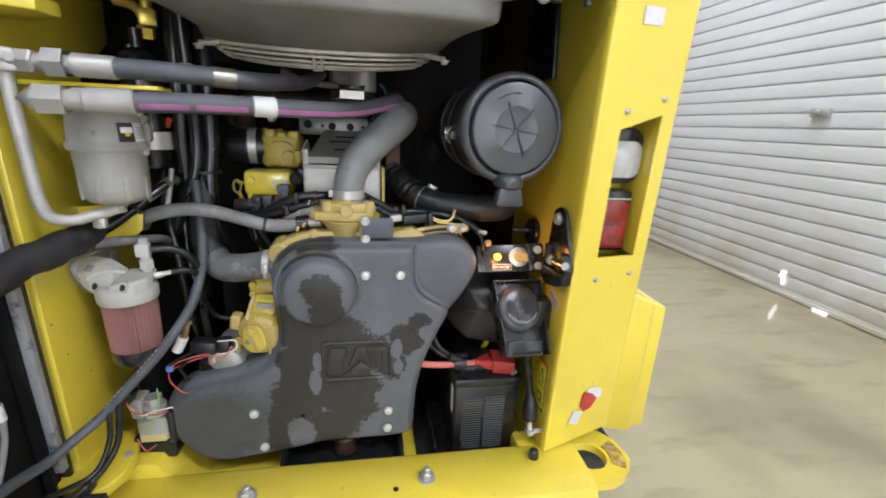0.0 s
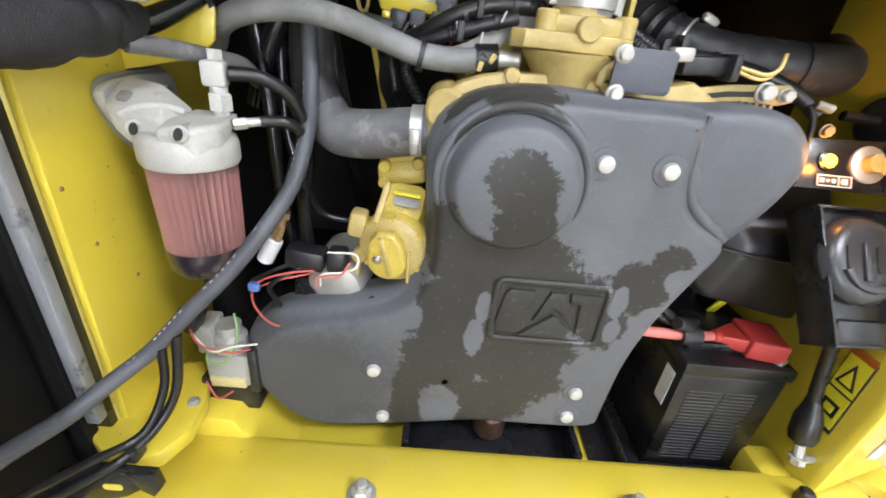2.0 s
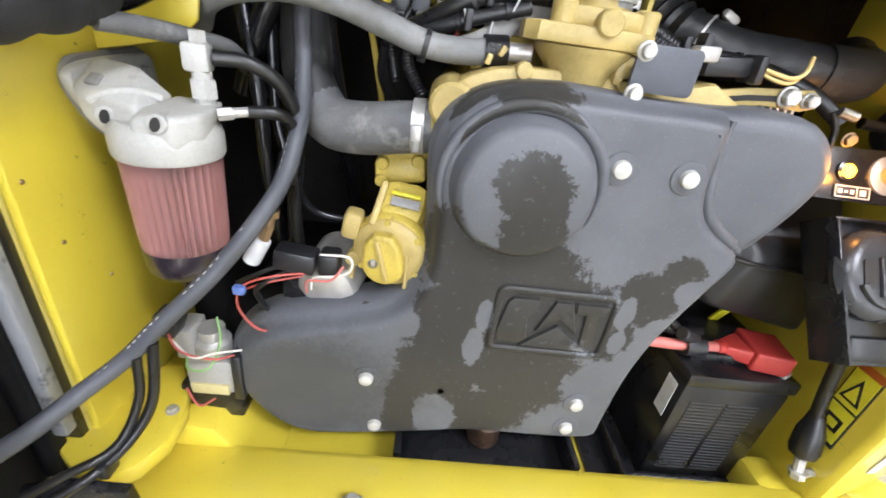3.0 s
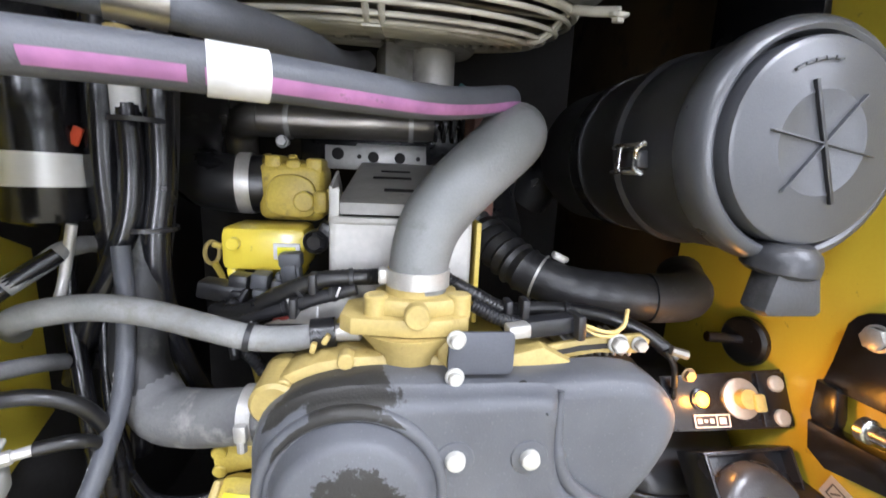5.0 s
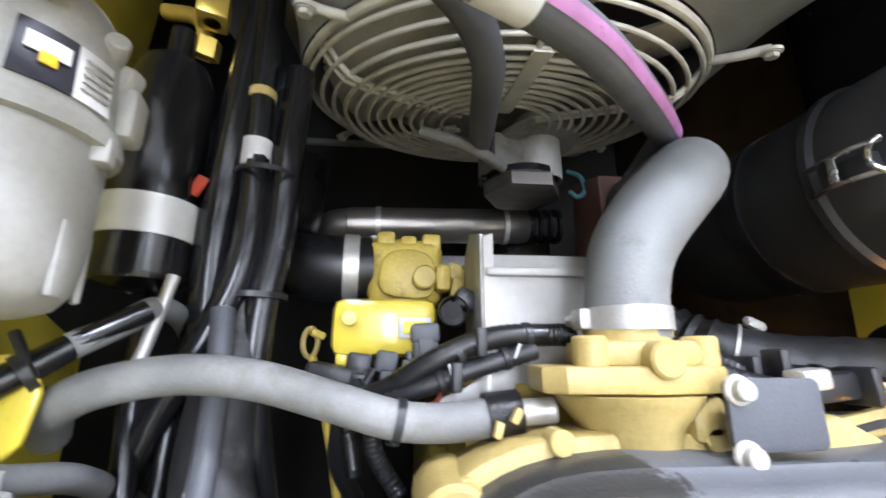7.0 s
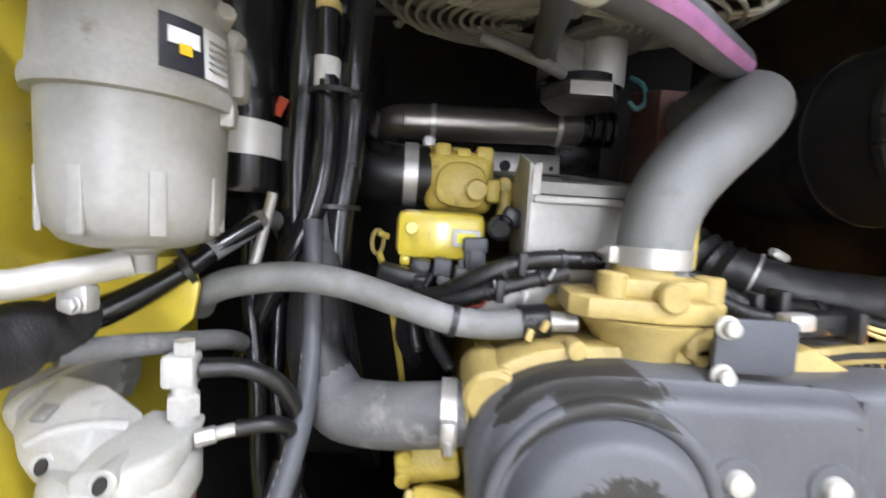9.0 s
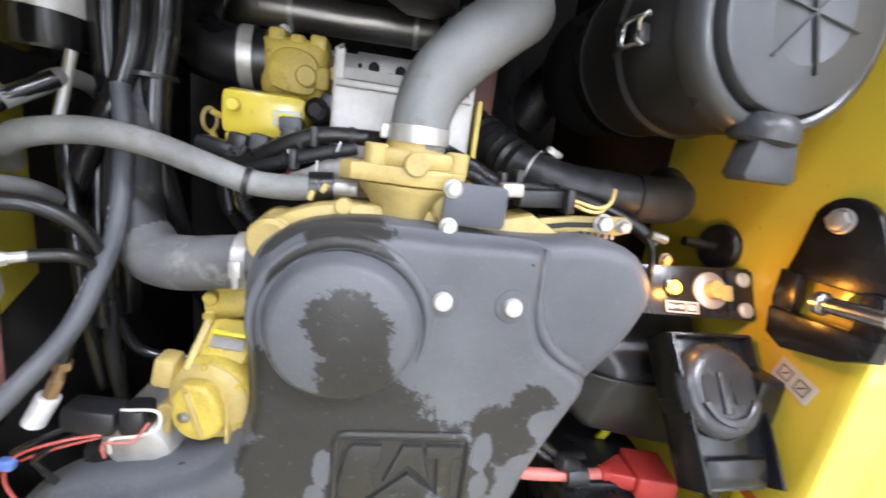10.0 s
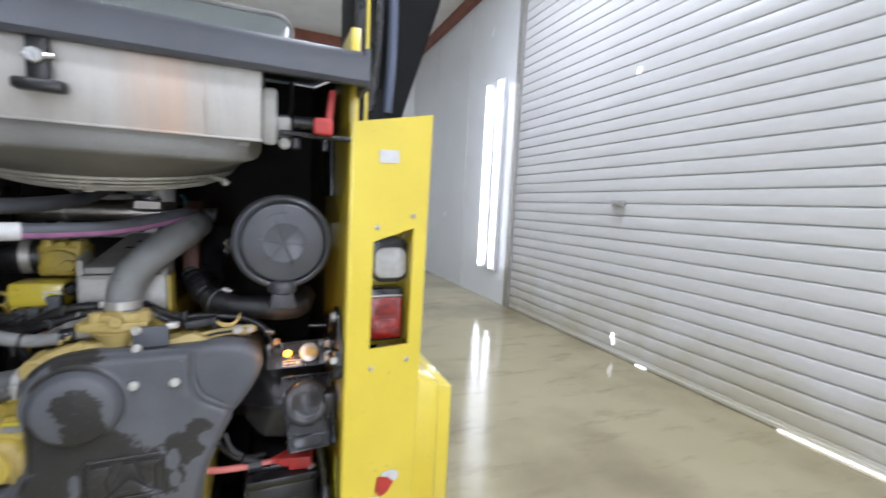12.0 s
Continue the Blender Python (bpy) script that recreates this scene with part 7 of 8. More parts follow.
wl = thing("warning_label", "yellow and black warning label on the yellow cheek", "label")
part("sheet", box(0.7095, 0.7115, 1.030, 1.068, 0.425, 0.55, 0), LABELDARK, wl)
part("yellow_field", join(box(0.7085, 0.7095, 1.032, 1.066, 0.49, 0.546, 0), box(0.7085, 0.7095, 1.032, 1.066, 0.432, 0.486, 0)), LABELYELLOW, wl)
part("pictogram", prism([(1.035, 0.498), (1.063, 0.498), (1.049, 0.536)], "x", 0.7078, 0.7086, 0), LABELDARK, wl)
part("pictogram", box(0.7078, 0.7086, 1.037, 1.061, 0.448, 0.470, 0), LABELDARK, wl)
part("pictogram_field", prism([(1.040, 0.5015), (1.058, 0.5015), (1.049, 0.526)], "x", 0.7072, 0.7079, 0), LABELYELLOW, wl)
part("pictogram_field", box(0.7072, 0.7079, 1.042, 1.056, 0.453, 0.465, 0), LABELYELLOW, wl)
part("orange_header", box(0.7080, 0.7090, 1.030, 1.068, 0.545, 0.556, 0), mat("faded_orange_print", (0.5, 0.12, 0.02), None, 0.4), wl)
ws = thing("white_sticker", "small white sticker with two printed symbols on the yellow cheek", "sticker")
wsm = Matrix.Translation((0.7108, 1.044, 0.708)) @ pose(0, 0, 0, 18)
part("paper", move(box(-0.0005, 0.0005, -0.024, 0.024, -0.013, 0.013, 0), wsm), LABEL, ws)
for y in (-0.011, 0.011):
    part("printed_symbol", move(join(box(-0.0012, -0.0006, y - 0.0075, y + 0.0075, -0.0075, -0.0062, 0), box(-0.0012, -0.0006, y - 0.0075, y + 0.0075, 0.0062, 0.0075, 0), box(-0.0012, -0.0006, y - 0.0075, y - 0.0062, -0.0062, 0.0062, 0), box(-0.0012, -0.0006, y + 0.0062, y + 0.0075, -0.0062, 0.0062, 0), obox((-0.0009, y, 0), (0.0006, 0.0018, 0.0105), 40, 0, 0, 0)), wsm), LABELGREY, ws)

# tail lamps behind the window
tl = thing("work_lamp", "rounded clear-lens work lamp in a black housing", "lamp")
part("housing", prism(rounded(0.79, 0.885, 0.96, 1.075, 0.03), "y", 1.075, 1.13, 0.004), BLACK, tl)
part("lens", prism(rounded(0.796, 0.878, 0.972, 1.05, 0.022), "y", 1.064, 1.08, 0.006), TAILWHITE, tl, "clear ribbed lens")
tr = thing("tail_lamp", "red rectangular tail lamp with a black housing", "tail lamp")
part("housing", box(0.786, 0.874, 1.07, 1.13, 0.812, 0.945, 0.004), BLACK, tr)
part("chrome_strip", box(0.788, 0.872, 1.066, 1.082, 0.926, 0.930, 0.001), ZINC, tr, "thin bright strip")
tail_lens = part("lens", box(0.789, 0.871, 1.064, 1.085, 0.818, 0.924, 0.006), TAILRED, tr, "red lens")
for z in (0.825, 0.88):
    part("lens_panel", box(0.80, 0.855, 1.061, 1.066, z, z + 0.045, 0.003), TAILRED, tail_lens)


def on_panel(name, x, z, w, h, material, label, category, roll=0):
    m = Matrix.Translation((x, panel_y(x, z) - 0.002, z)) @ pose(0, 0, 0, 2.4, roll, 19.4)
    return solo(name, move(box(-w / 2, w / 2, -0.0008, 0.0008, -h / 2, h / 2, 0), m), material, label, category)


on_panel("white_sticker", 0.806, 1.262, 0.052, 0.028, LABEL, "white paper sticker on the yellow rear panel", "sticker", -4)
on_panel("reflector_sticker", 0.797, 0.405, 0.034, 0.036, LABEL, "torn white sticker at the foot of the panel", "sticker", 20)
sh = thing("shield_sticker", "red and white shield sticker on the yellow panel", "sticker")
m0 = Matrix.Translation((0.832, panel_y(0.832, 0.446) - 0.0025, 0.446)) @ pose(0, 0, 0, 2.4, 8, 19.4) @ Matrix.Diagonal((1.35, 1, 1.35, 1))
part("red_field", move(prism([(-0.020, 0.018), (0.004, 0.012), (0.020, 0.0), (0.010, -0.018), (-0.006, -0.024), (-0.020, -0.010)], "y", -0.0008, 0.0008, 0), m0), REDPLASTIC, sh)
part("white_field", move(prism([(-0.012, 0.024), (0.010, 0.026), (0.026, 0.018), (0.030, 0.004), (0.020, 0.0005), (0.004, 0.0125), (-0.012, 0.018)], "y", -0.001, 0.0006, 0), m0), LABEL, sh)

# ---- fan, shroud, radiator, hood ----
fan = thing("fan_guard", "round plated wire fan guard under the shroud", "fan guard")
FC = Vector((0.222, 1.34, 1.169))
TILT_M = Matrix.Translation((0, 1.09, 1.18)) @ pose(0, 0, 0, 12) @ Matrix.Translation((0, -1.09, -1.18))   # the whole cooler leans up towards the cab


def ring_at(c, r, n=64):
    return [Vector((c.x + r * math.cos(2 * math.pi * k / n), c.y + r * math.sin(2 * math.pi * k / n), c.z)) for k in range(n)]


part("outer_ring", sweep(ring_at(FC + Vector((0, 0, 0.012)), 0.249), 0.0048, 10, True), WIRE, fan)
for i in range(13):
    r = 0.244 - i * 0.0142
    drop = (0.002, -0.008, -0.016, -0.021)[i] if i < 4 else -0.023
    part("wire_ring", sweep(ring_at(FC + Vector((0, 0, drop)), r), 0.0027, 8, True), WIRE, fan)
for k in range(6):
    a = radians(30 + 60 * k)
    d = Vector((math.cos(a), math.sin(a), 0))
    s = Vector((-d.y, d.x, 0))
    for off in (-0.007, 0.007):
        part("radial_wire", sweep(spline([FC + d * 0.055 + s * off + Vector((0, 0, -0.021)), FC + d * 0.19 + s * off + Vector((0, 0, -0.021)), FC + d * 0.222 + s * off + Vector((0, 0, -0.013)), FC + d * 0.243 + s * off + Vector((0, 0, 0.010))], 3), 0.0032, 8), WIRE, fan)
part("centre_strap", box(FC.x - 0.012, FC.x + 0.006, FC.y - 0.205, FC.y - 0.055, 1.1425, 1.145, 0.0008), WIRE, fan)
for px, py, lx, ly in ((0.425, 1.20, 0.465, 1.160), (0.045, 1.17, 0.008, 1.150), (0.42, 1.47, 0.46, 1.51), (0.03, 1.48, -0.01, 1.52)):
    part("mounting_lug", join(tube([(px, py, 1.181), ((px + lx) / 2, (py + ly) / 2, 1.178), (lx, ly, 1.177)], 0.005), lathe([(0.004, 0), (0.010, 0), (0.010, 0.003), (0.004, 0.003)], (lx, ly, 1.173), (0, 0, 1), 18), hexbolt((lx, ly, 1.173), (0, 0, -1), 0.006, 0.006)), WIRE, fan)
hub = thing("fan_motor", "silver and dark hydraulic fan motor under the fan", "fan motor")
part("flange", lathe([(0, 0), (0.062, 0), (0.065, 0.004), (0.065, 0.014), (0, 0.014)], (0.285, 1.39, 1.236), (0, 0, 1), 30), STEEL, hub)
part("shaft_housing", lathe([(0.031, 0), (0.032, 0.003), (0.032, 0.105), (0.05, 0.108), (0.05, 0.118), (0, 0.118)], (0.297, 1.385, 1.135), (0, 0, 1), 30), BRACKET, hub, "dull silver machined body")
part("mount_disc", lathe([(0.03, 0), (0.056, 0), (0.060, 0.004), (0.060, 0.010), (0.03, 0.010)], (0.297, 1.385, 1.196), (0, 0, 1), 36), SHROUD, hub)
part("motor_block", obox((0.245, 1.40, 1.175), (0.055, 0.06, 0.06), 0, 0, 15, 0.006), SHROUD, hub)
part("hexagon_base", lathe([(0, 0), (0.04, 0), (0.057, 0.008), (0.057, 0.026), (0.05, 0.032), (0, 0.032)], (0.272, 1.395, 1.108), (0, 0, 1), 6), STEEL, hub)
part("steel_tie", clamp_band((0.272, 1.398, 1.143), (0, 0, 1), 0.052, 0.009), BLACK, hub)
part("drain_hose", tube([(0.235, 1.36, 1.145), (0.20, 1.32, 1.143), (0.16, 1.30, 1.148), (0.12, 1.31, 1.165)], 0.0075), GREYHOSE, hub)
part("blue_hook", tube([(0.34, 1.385, 1.155), (0.352, 1.37, 1.14), (0.352, 1.36, 1.115), (0.34, 1.36, 1.105), (0.332, 1.365, 1.115)], 0.0035), mat("teal_strap", (0.05, 0.16, 0.17), None, 0.5), hub)

shr = thing("fan_shroud", "dusty grey fan shroud tray under the radiator", "fan shroud")
SX0, SX1, SY0, SY1 = -0.038, 0.542, 0.960, 1.78
bm = bmesh.new()
N = 72


def shroud_rect(k, m):
    """A point on a rounded rectangle, by angle, shrunk by m."""
    a = 2 * math.pi * k / N
    c, s = math.cos(a), math.sin(a)
    hx, hy = (SX1 - SX0) / 2 - m, (SY1 - SY0) / 2 - m
    p = 9.0
    d = (abs(c / hx) ** p + abs(s / hy) ** p) ** (-1 / p)
    return (SX0 + SX1) / 2 + d * c, (SY0 + SY1) / 2 + d * s


layers = []
for m, z in ((0.0, 1.290), (0.0, 1.268), (0.001, 1.254), (0.003, 1.249), (0.008, 1.245)):
    layers.append([bm.verts.new((*shroud_rect(k, m), z)) for k in range(N)])
for f, z in ((0.30, 1.228), (0.60, 1.208), (0.90, 1.188), (1.0, 1.184), (1.0, 1.24)):
    row = []
    for k in range(N):
        x, y = shroud_rect(k, 0.008)
        a = math.atan2(y - FC.y, x - FC.x)
        rx, ry = FC.x + 0.255 * math.cos(a), FC.y + 0.255 * math.sin(a)
        row.append(bm.verts.new((x + (rx - x) * f, y + (ry - y) * f, z)))
    layers.append(row)
for a, b in zip(layers, layers[1:]):
    for k in range(N):
        j = (k + 1) % N
        bm.faces.new((a[k], a[j], b[j], b[k]))
part("tray", bm, TRAY, shr)
part("core_underside", box(SX0 + 0.02, SX1 - 0.02, SY0 + 0.02, SY1 - 0.02, 1.278, 1.286, 0), SHROUD, shr)
fb = thing("cooling_fan", "pale grey plastic cooling fan above its guard", "fan")
part("fan_hub", lathe([(0, 0), (0.06, 0), (0.065, 0.005), (0.065, 0.03), (0, 0.03)], (FC.x, FC.y, 1.205), (0, 0, 1), 30), SHROUD, fb)
FANTAN = mat("dusty_fan_plastic", (0.50, 0.48, 0.41), (0.39, 0.37, 0.315), 0.6, scale=9, fine=200, bump=0.15, dirt=(0.20, 0.185, 0.15), dirt_amount=0.3)
for k in range(7):
    blade = prism([(0.058, -0.045), (0.13, -0.072), (0.215, -0.088), (0.232, -0.040), (0.232, 0.040), (0.20, 0.066), (0.12, 0.056), (0.058, 0.040)], "z", -0.002, 0.002, 0.001)
    part("blade", move(blade, Matrix.Translation((FC.x, FC.y, 1.206)) @ pose(0, 0, 0, 0, 0, 360 / 7 * k + 14) @ pose(0, 0, 0, 14)), FANTAN, fb)

rad = thing("radiator", "grey metal radiator tank with a faint rust stain", "radiator")
part("tank", box(-0.040, 0.545, 0.957, 1.80, 1.291, 1.425, 0.006), RADIATOR, rad)
part("tank_seam", join(box(0.455, 0.459, 0.954, 0.959, 1.295, 1.398, 0.001), box(0.045, 0.048, 0.954, 0.959, 1.295, 1.398, 0.001), box(-0.041, 0.546, 0.954, 0.959, 1.2905, 1.2945, 0.001)), RADIATOR, rad)
part("end_tank", join(box(0.545, 0.572, 0.965, 1.7, 1.285, 1.388, 0.008), box(0.568, 0.598, 0.975, 1.1, 1.300, 1.340, 0.008), hexbolt((0.585, 0.972, 1.290), (0, -1, 0), 0.008, 0.01)), CASTWHITE, rad, "pale cast end tank")
part("end_tank", join(box(-0.086, -0.042, 0.965, 1.7, 1.30, 1.395, 0.01), rod((-0.14, 1.0, 1.345), (-0.075, 1.0, 1.35), 0.025, 20)), RADIATOR, rad)
rl = thing("rubber_draw_latch", "black rubber draw latch on the radiator", "latch")
part("strap", join(box(0.226, 0.254, 0.924, 0.936, 1.312, 1.42, 0.004), obox((0.242, 0.928, 1.309), (0.064, 0.024, 0.018), 0, 0, 0, 0.006)), RUBBER, rl)
part("pin", join(rod((0.239, 0.915, 1.35), (0.239, 0.955, 1.35), 0.012, 16), rod((0.225, 0.925, 1.35), (0.262, 0.925, 1.352), 0.006, 10)), CHROME, rl, "bright latch pin")
rl.matrix_basis = Matrix.Translation((0, -0.024, 0))
hood = thing("engine_hood", "dark grey engine hood edge above the radiator", "hood")
hp2 = prism([(0.892, 1.378), (0.886, 1.386), (0.894, 1.430), (0.91, 1.445), (1.0, 1.46), (2.0, 1.66), (2.0, 1.64), (1.0, 1.444), (0.915, 1.427), (0.905, 1.378)], "x", -0.45, 0.735, 0.003)
part("lid", hp2, HOODGREY, hood)
part("side_lip", box(0.725, 0.738, 0.90, 1.4, 1.375, 1.45, 0.003), HOODGREY, hood)
glass = mat("grey_tinted_glass", (0.45, 0.5, 0.5), (0.42, 0.47, 0.47), 0.08, scale=3, bump=0, trans=0.85)
win = thing("cab_rear_window", "grey tinted cab rear window with a rounded frame", "cab window")
wm = Matrix.Translation((0.09, 1.9, 1.66))
part("pane", move(prism(rounded(-0.545, 0.545, -0.198, 0.198, 0.055), "y", -0.004, 0.004, 0.002), wm), glass, win)
fr = [Vector((x, 0, z)) for x, z in rounded(-0.55, 0.55, -0.202, 0.202, 0.06)]
part("window_frame", move(sweep(fr, 0.010, 10, True), wm), SHROUD, win, "grey window seal")

for group in (fan, shr, fb, rad):
    group.matrix_basis = TILT_M

# machine body behind: lift arm tower
tower = thing("loader_tower", "black painted loader tower with hoses beside the cab", "loader tower")
armp = prism([(1.34, 1.30), (1.34, 1.45), (1.25, 1.72), (1.20, 2.05), (1.32, 2.08), (1.52, 1.72), (1.56, 1.30)], "x", 0.85, 0.941, 0.008)
for v in armp.verts:
    v.co.x += (v.co.z - 1.437) * (0.12 if v.co.x < 0.9 else 0.235)
part("arm_plate", armp, DOORBLACK, tower)
part("side_plate", prism([(1.30, 0.7), (1.30, 1.42), (1.5, 1.95), (1.7, 1.95), (1.7, 0.7)], "x", 0.80, 0.87, 0.006), DOORBLACK, tower)
part("hose", join(tube([(0.80, 1.2, 1.40), (0.815, 1.19, 1.55), (0.82, 1.2, 1.8), (0.82, 1.25, 2.05)], 0.016)), BLACK, tower)
part("hose", join(tube([(0.85, 1.2, 1.40), (0.855, 1.185, 1.55), (0.855, 1.19, 1.8), (0.855, 1.22, 2.05)], 0.013)), mat("blue_grey_hose", (0.09, 0.11, 0.17), None, 0.45), tower)
part("yellow_strip", box(0.778, 0.788, 1.15, 1.17, 1.36, 1.95, 0.002), YELLOW, tower)
part("dark_bar", box(0.755, 0.775, 1.14, 1.18, 1.42, 2.0, 0.003), BLACK, tower)
rv = thing("red_valve_lever", "red plastic coated lever on a pivot rod", "lever")
part("grip", obox((0.655, 0.937, 1.30), (0.036, 0.022, 0.032), 0, 0, 0, 0.005), REDPLASTIC, rv)
part("arm", obox((0.668, 0.94, 1.335), (0.012, 0.008, 0.075), 0, 6, 0, 0.002), REDPLASTIC, rv)
part("pivot_rod", join(rod((0.575, 0.95, 1.283), (0.712, 0.95, 1.283), 0.006, 10), rod((0.60, 0.95, 1.305), (0.645, 0.95, 1.305), 0.013, 16), rod((0.66, 0.955, 1.255), (0.66, 0.955, 1.283), 0.006), rod((0.605, 0.95, 1.255), (0.605, 0.95, 1.275), 0.009)), BLACK, rv)

# ---- open rear door ----
rd = thing("rear_door", "open rear door, black inside with a worn grey steel edge", "door")
DX = -0.262
part("door_panel", box(DX - 0.06, DX - 0.03, 0.02, 0.975, 0.28, 1.55, 0.006), BLACK, rd)
part("inner_liner", box(DX - 0.032, DX - 0.012, 0.05, 0.960, 0.33, 1.5, 0.01), DOORBLACK, rd)
edge = mat("worn_grey_steel_edge", (0.40, 0.415, 0.43), (0.27, 0.28, 0.30), 0.42, 0.25, scale=14, dirt=(0.035, 0.036, 0.04), dirt_amount=0.42, dirt_scale=30, aniso=(1, 1, 0.4))
part("edge_strip", box(-0.2585, -0.2425, 0.966, 0.981, 0.42, 1.55, 0.003), edge, rd, "worn grey steel edge")
part("edge_fold", box(-0.30, -0.2595, 0.962, 0.980, 0.35, 1.55, 0.003), DOORBLACK, rd)
part("edge_seal", box(DX - 0.04, -0.2475, 0.984, 0.9965, 0.35, 1.55, 0.003), RUBBER, rd, "black rubber seal")
hb_out = [(-0.29, 0.345), (-0.27, 0.388), (-0.222, 0.405), (-0.18, 0.402), (-0.17, 0.375), (-0.20, 0.352), (-0.24, 0.338), (-0.28, 0.335)]
part("hinge_bracket", prism(hb_out, "y", 0.925, 0.933, 0.002), BLACK, rd, "black hinge bracket")
part("bracket_tooth", prism([(-0.19, 0.40), (-0.158, 0.40), (-0.155, 0.375), (-0.165, 0.36), (-0.178, 0.37)], "y", 0.922, 0.934, 0.002), BLACK, rd)
part("oval_hole", prism(rounded(-0.222, -0.200, 0.366, 0.376, 0.004), "y", 0.9238, 0.9248, 0), YELLOW, rd)
stay = thing("sleeved_hose_bundle", "thick black woven sleeve of hoses running to the door", "hose sleeve")
slp = spline([(-0.172, 1.072, 0.852), (-0.178, 1.04, 0.850), (-0.186, 1.0, 0.845), (-0.205, 0.93, 0.835), (-0.225, 0.84, 0.815), (-0.245, 0.72, 0.79), (-0.26, 0.58, 0.77)], 12)
rng = random.Random(4)
slr = [(0.0175 + 0.0075 * min(1, k / 22)) * (1 + 0.03 * math.sin(k * 0.5) + 0.012 * math.sin(k * 2.3 + 1) + rng.uniform(-0.015, 0.015)) for k in range(len(slp))]
slp = [p + Vector((0, 0, 0.002 * math.sin(k * 0.6))) for k, p in enumerate(slp)]
part("sleeve", sweep(slp, slr, 22), SLEEVE, stay)
part("bare_hose", tube([(-0.17, 1.05, 0.835), (-0.145, 1.09, 0.83), (-0.125, 1.125, 0.823), (-0.112, 1.16, 0.815), (-0.12, 1.22, 0.79), (-0.13, 1.30, 0.75)], 0.009), DUSTHOSE, stay, "grey hose leaving the sleeve")
dg = thing("door_cable", "long dark grey cable running down to the door", "cable")
dpts = [(-0.05, 1.205, 0.93), (-0.042, 1.19, 0.86), (-0.034, 1.16, 0.79), (-0.030, 1.125, 0.75), (-0.038, 1.09, 0.70), (-0.058, 1.05, 0.66), (-0.095, 1.025, 0.61), (-0.135, 1.0, 0.567), (-0.172, 0.985, 0.525), (-0.205, 0.955, 0.50), (-0.225, 0.92, 0.488), (-0.236, 0.86, 0.50), (-0.243, 0.76, 0.52), (-0.25, 0.64, 0.53)]
part("jacket", tube(dpts, 0.0092, 7, 16), HYDHOSE, dg)
pp = spline(dpts, 7)
for i in range(12, min(84, len(pp) - 1)):
    if i % 9 in (0, 1, 2):
        continue
    t = (pp[i + 1] - pp[i]).normalized()
    s = -t.cross(Vector((0, 1, 0))).normalized()
    c = (pp[i] + pp[i + 1]) / 2 + (s * 0.72 - Vector((0, 1, 0)) * 0.69).normalized() * 0.0092
    part("printed_mark", move(box(-0.0006, 0.0006, -0.0006, 0.0006, -0.0019, 0.0019, 0), Matrix.Translation(c) @ axis_turn(t)), LABEL, dg)
part("thin_cable", tube([(-0.145, 0.992, 0.545), (-0.155, 0.985, 0.47), (-0.172, 0.965, 0.43), (-0.195, 0.935, 0.41), (-0.215, 0.90, 0.415), (-0.235, 0.84, 0.44), (-0.245, 0.76, 0.47)], 0.0055), RUBBER, dg)
part("thin_cable", tube([(-0.16, 0.985, 0.53), (-0.168, 0.982, 0.47), (-0.185, 0.955, 0.425), (-0.215, 0.91, 0.43), (-0.238, 0.82, 0.47), (-0.248, 0.74, 0.50)], 0.005), RUBBER, dg)
part("cable_tie", obox((-0.19, 0.945, 0.408), (0.012, 0.02, 0.02), 0, 0, 0, 0.003), PLASTIC, dg)
tc = thing("door_lead", "thin grey lead with a white sleeve on the door", "cable")
lead_pts = [(-0.262, 0.880, 0.80), (-0.262, 0.890, 0.73), (-0.262, 0.898, 0.687), (-0.262, 0.905, 0.648), (-0.262, 0.912, 0.598), (-0.262, 0.906, 0.549), (-0.258, 0.872, 0.496), (-0.255, 0.845, 0.470)]
part("lead", tube(lead_pts, 0.0045), GREYHOSE, tc)
part("white_sleeve", tube([(-0.262, 0.9105, 0.612), (-0.262, 0.9115, 0.584)], 0.0068), LABEL, tc, "white sleeve")
tc.matrix_basis = Matrix.Translation((0.006, -0.010, 0.006))

# ---- small wiring at the lower left ----
md = thing("relay_module", "grey relay block with coloured wires", "relay")
part("block", join(box(-0.165, -0.105, 1.06, 1.10, 0.40, 0.455, 0.005), box(-0.172, -0.15, 1.06, 1.10, 0.455, 0.50, 0.004)), CASTWHITE, md)
part("yellow_face", box(-0.16, -0.112, 1.057, 1.062, 0.40, 0.417, 0.001), mat("cream_plastic", (0.55, 0.48, 0.24), None, 0.45), md)
part("black_end", box(-0.105, -0.092, 1.055, 1.105, 0.395, 0.47, 0.003), PLASTIC, md)
part("barrel", lathe([(0.022, 0), (0.022, 0.02), (0.016, 0.025), (0.016, 0.04), (0, 0.04)], (-0.135, 1.08, 0.455), (0, 0, 1), 20), ZINC, md)
part("foot", box(-0.18, -0.10, 1.065, 1.11, 0.35, 0.405, 0.004), BLACK, md)
for i, (mw, pts) in enumerate(((REDWIRE, [(-0.17, 1.05, 0.52), (-0.155, 1.04, 0.49), (-0.12, 1.045, 0.475), (-0.10, 1.06, 0.47)]), (GREENWIRE, [(-0.16, 1.06, 0.46), (-0.15, 1.045, 0.455), (-0.125, 1.045, 0.46), (-0.115, 1.06, 0.49), (-0.12, 1.07, 0.52)]), (WHITEWIRE, [(-0.17, 1.05, 0.50), (-0.14, 1.04, 0.48), (-0.115, 1.045, 0.485), (-0.09, 1.06, 0.48)]),
                                (REDWIRE, [(-0.13, 1.055, 0.395), (-0.15, 1.05, 0.385), (-0.165, 1.055, 0.41)]))):
    part("wire", tube(pts, 0.0014, 6, 8), mw, md)
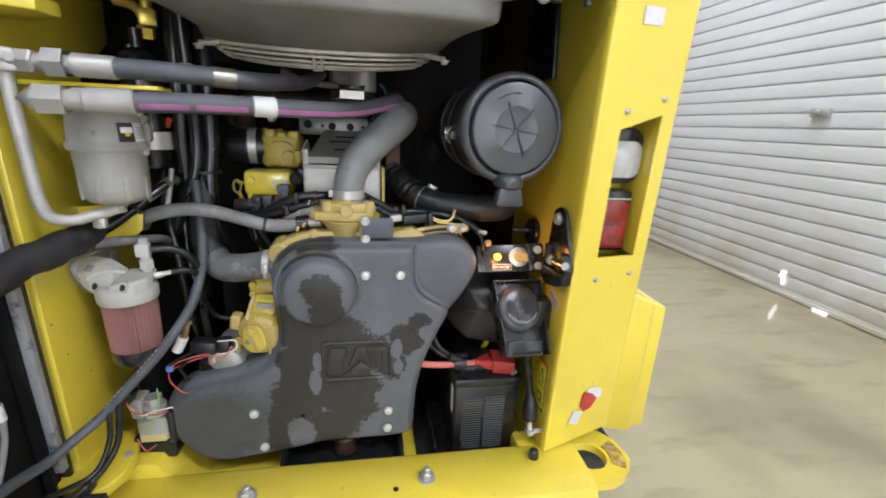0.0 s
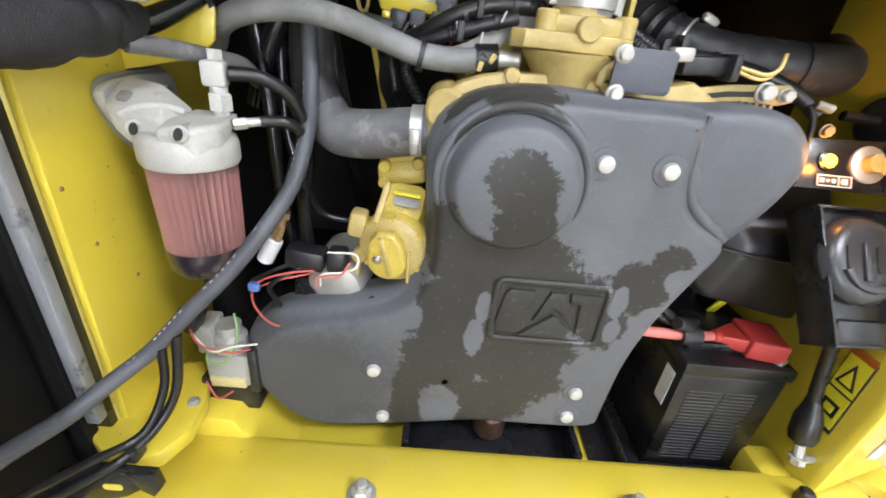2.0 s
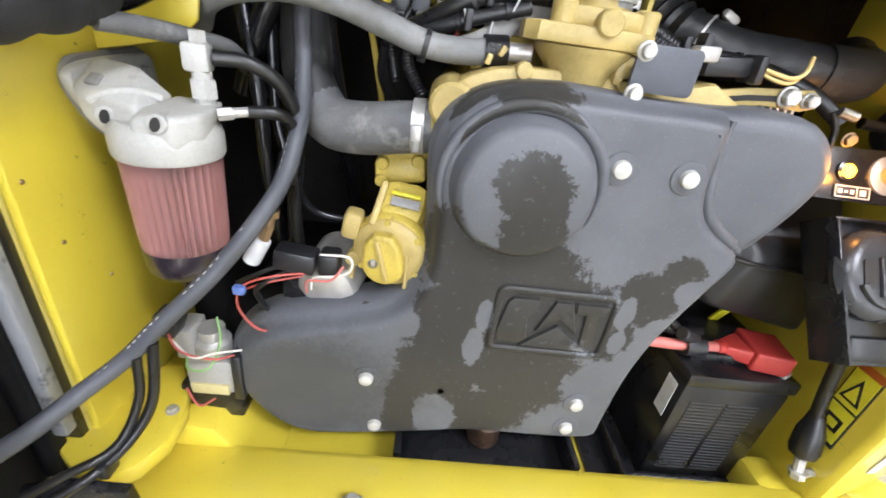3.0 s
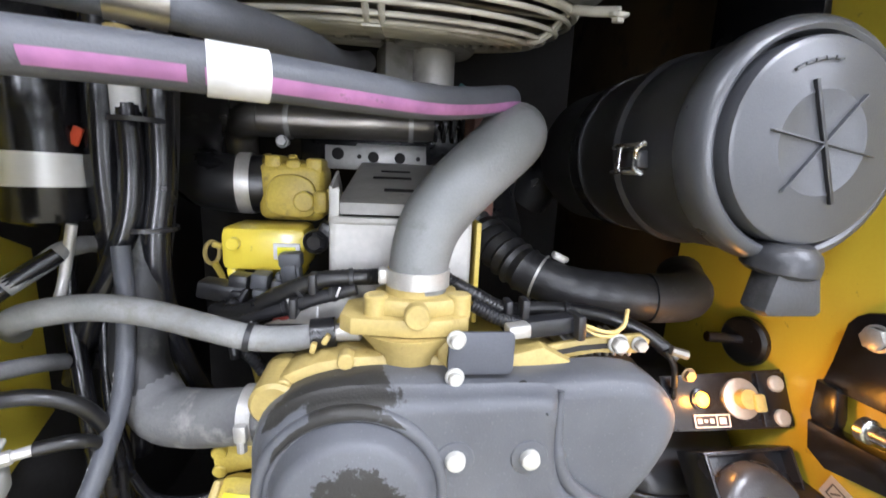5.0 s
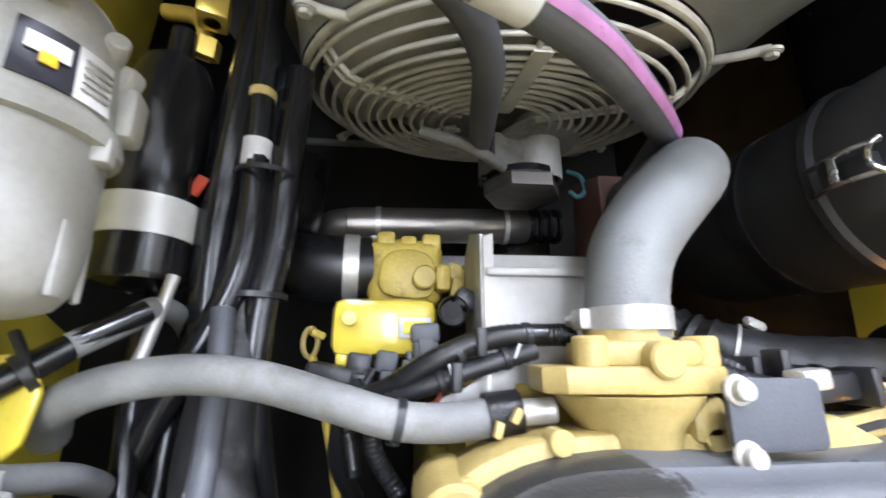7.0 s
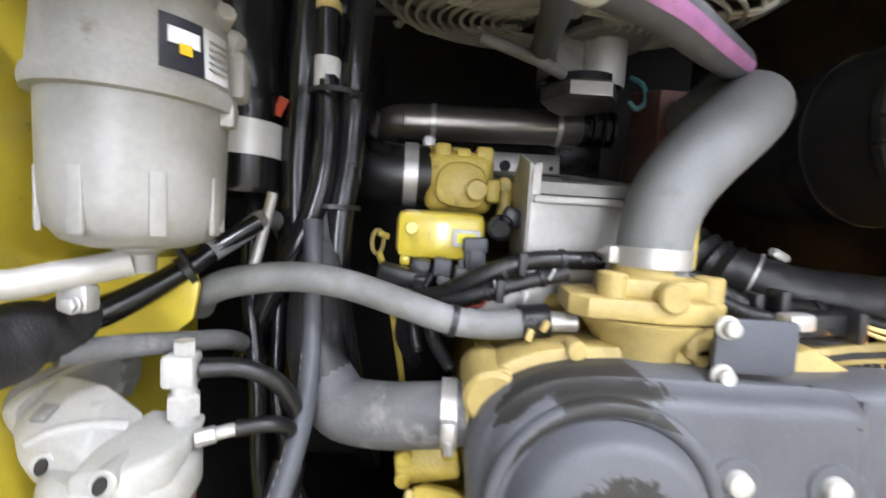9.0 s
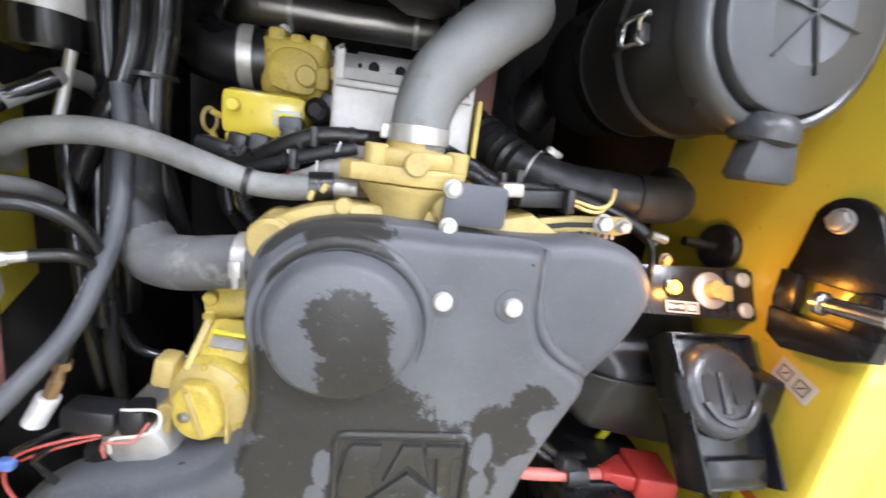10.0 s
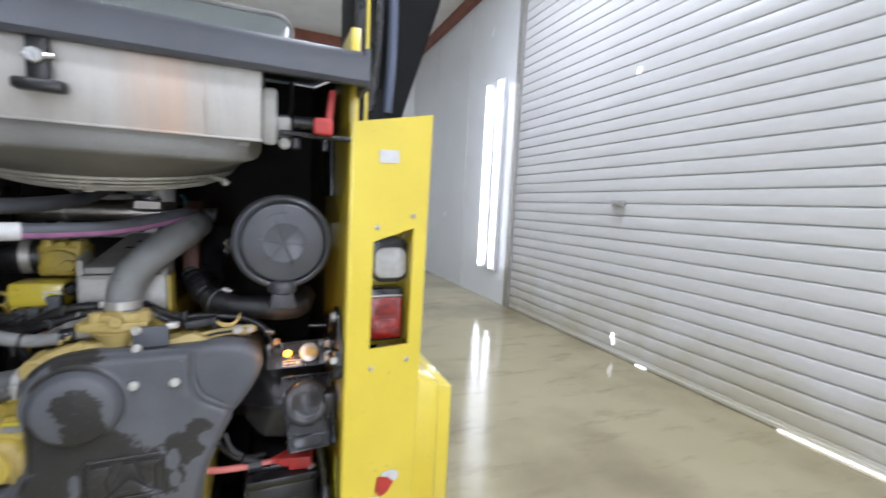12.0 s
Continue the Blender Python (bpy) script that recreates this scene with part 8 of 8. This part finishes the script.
part("black_cap", obox((-0.172, 1.06, 0.515), (0.03, 0.03, 0.03), 0, 20, 0, 0.006), PLASTIC, md)
st = thing("starter_solenoid_wiring", "tangle of red, white and black wires at the starter", "wiring")
part("solenoid", join(lathe([(0, 0), (0.024, 0), (0.036, 0.006), (0.040, 0.016), (0.040, 0.08), (0, 0.08)], (0.002, 1.10, 0.552), (0.15, 1, 0.15), 30)), ZINC, st, "dull steel solenoid")
part("plug", join(obox((-0.03, 1.10, 0.598), (0.05, 0.03, 0.028), 0, 6, 0, 0.005), obox((0.01, 1.10, 0.598), (0.025, 0.03, 0.03), 0, 0, 0, 0.005)), PLASTIC, st)
part("white_boot", rod((-0.083, 1.095, 0.590), (-0.067, 1.096, 0.622), 0.0105, 16), LABEL, st, "dirty white sleeve")
part("brass_fitting", join(rod((-0.067, 1.096, 0.620), (-0.060, 1.098, 0.640), 0.007, 6), rod((-0.060, 1.098, 0.638), (-0.056, 1.100, 0.656), 0.0055, 12), lathe([(0.0085, 0), (0.0085, 0.008), (0.006, 0.008)], (-0.0565, 1.0995, 0.650), (0.15, 0.05, 1), 6)), BRASS, st, "small brass fitting")
part("sensor_hose", tube([(-0.056, 1.100, 0.656), (-0.050, 1.11, 0.69), (-0.046, 1.125, 0.72)], 0.006), RUBBER, st)
for mw, r, pts in ((REDWIRE, 0.0016, [(-0.01, 1.09, 0.585), (-0.05, 1.075, 0.585), (-0.085, 1.07, 0.57), (-0.093, 1.07, 0.54), (-0.075, 1.07, 0.51), (-0.05, 1.075, 0.50)]), (WHITEWIRE, 0.0016, [(-0.01, 1.085, 0.565), (-0.005, 1.08, 0.585), (0.02, 1.08, 0.59), (0.038, 1.08, 0.60), (0.035, 1.085, 0.615), (0.0, 1.09, 0.612)]), (PINKWIRE, 0.0015, [(-0.015, 1.085, 0.56), (-0.012, 1.08, 0.58), (0.015, 1.078, 0.585), (0.03, 1.08, 0.605)]),
                     (REDWIRE, 0.0016, [(-0.02, 1.09, 0.58), (-0.06, 1.08, 0.572), (-0.09, 1.085, 0.555)]), (RUBBER, 0.0035, [(-0.03, 1.09, 0.59), (-0.07, 1.08, 0.565), (-0.075, 1.09, 0.54), (-0.06, 1.10, 0.50)]), (RUBBER, 0.003, [(-0.04, 1.09, 0.595), (-0.08, 1.085, 0.575), (-0.10, 1.09, 0.56)])):
    part("wire", tube(pts, r, 6, 8), mw, st)
part("blue_splice", obox((-0.088, 1.068, 0.566), (0.014, 0.01, 0.012), 0, 0, 0, 0.003), mat("blue_splice", (0.12, 0.2, 0.5), None, 0.4), st)
part("ground", box(-0.06, 0.03, 1.11, 1.2, 0.30, 0.56, 0.02), BLACK, st)

# ---- small hardware on the hinge ear and cheek ----
eb = thing("ear_bolt", "small zinc bolt on the yellow hinge ear", "bolt")
part("head", hexbolt((-0.172, 1.031, 0.395), (0, 0, 1), 0.006, 0.006), ZINC, eb)
for y, z in ((1.03, 0.63), (1.075, 0.565), (1.01, 0.70)):
    solo("cheek_rivet", lathe([(0, 0), (0.0026, 0), (0.002, 0.0012), (0, 0.0015)], (XLI, y, z), (1, 0, 0), 10), BRASS, "tiny rusty speck on the yellow cheek", "rivet", group="specks on the cheek")
bp = thing("rubber_bumper", "small black rubber bumper on the yellow sill", "bumper")
part("stub", lathe([(0, 0), (0.011, 0), (0.0115, 0.006), (0.010, 0.020), (0.007, 0.023), (0, 0.023)], (0.685, 0.991, 0.334), (0, 0, 1), 20), RUBBER, bp)
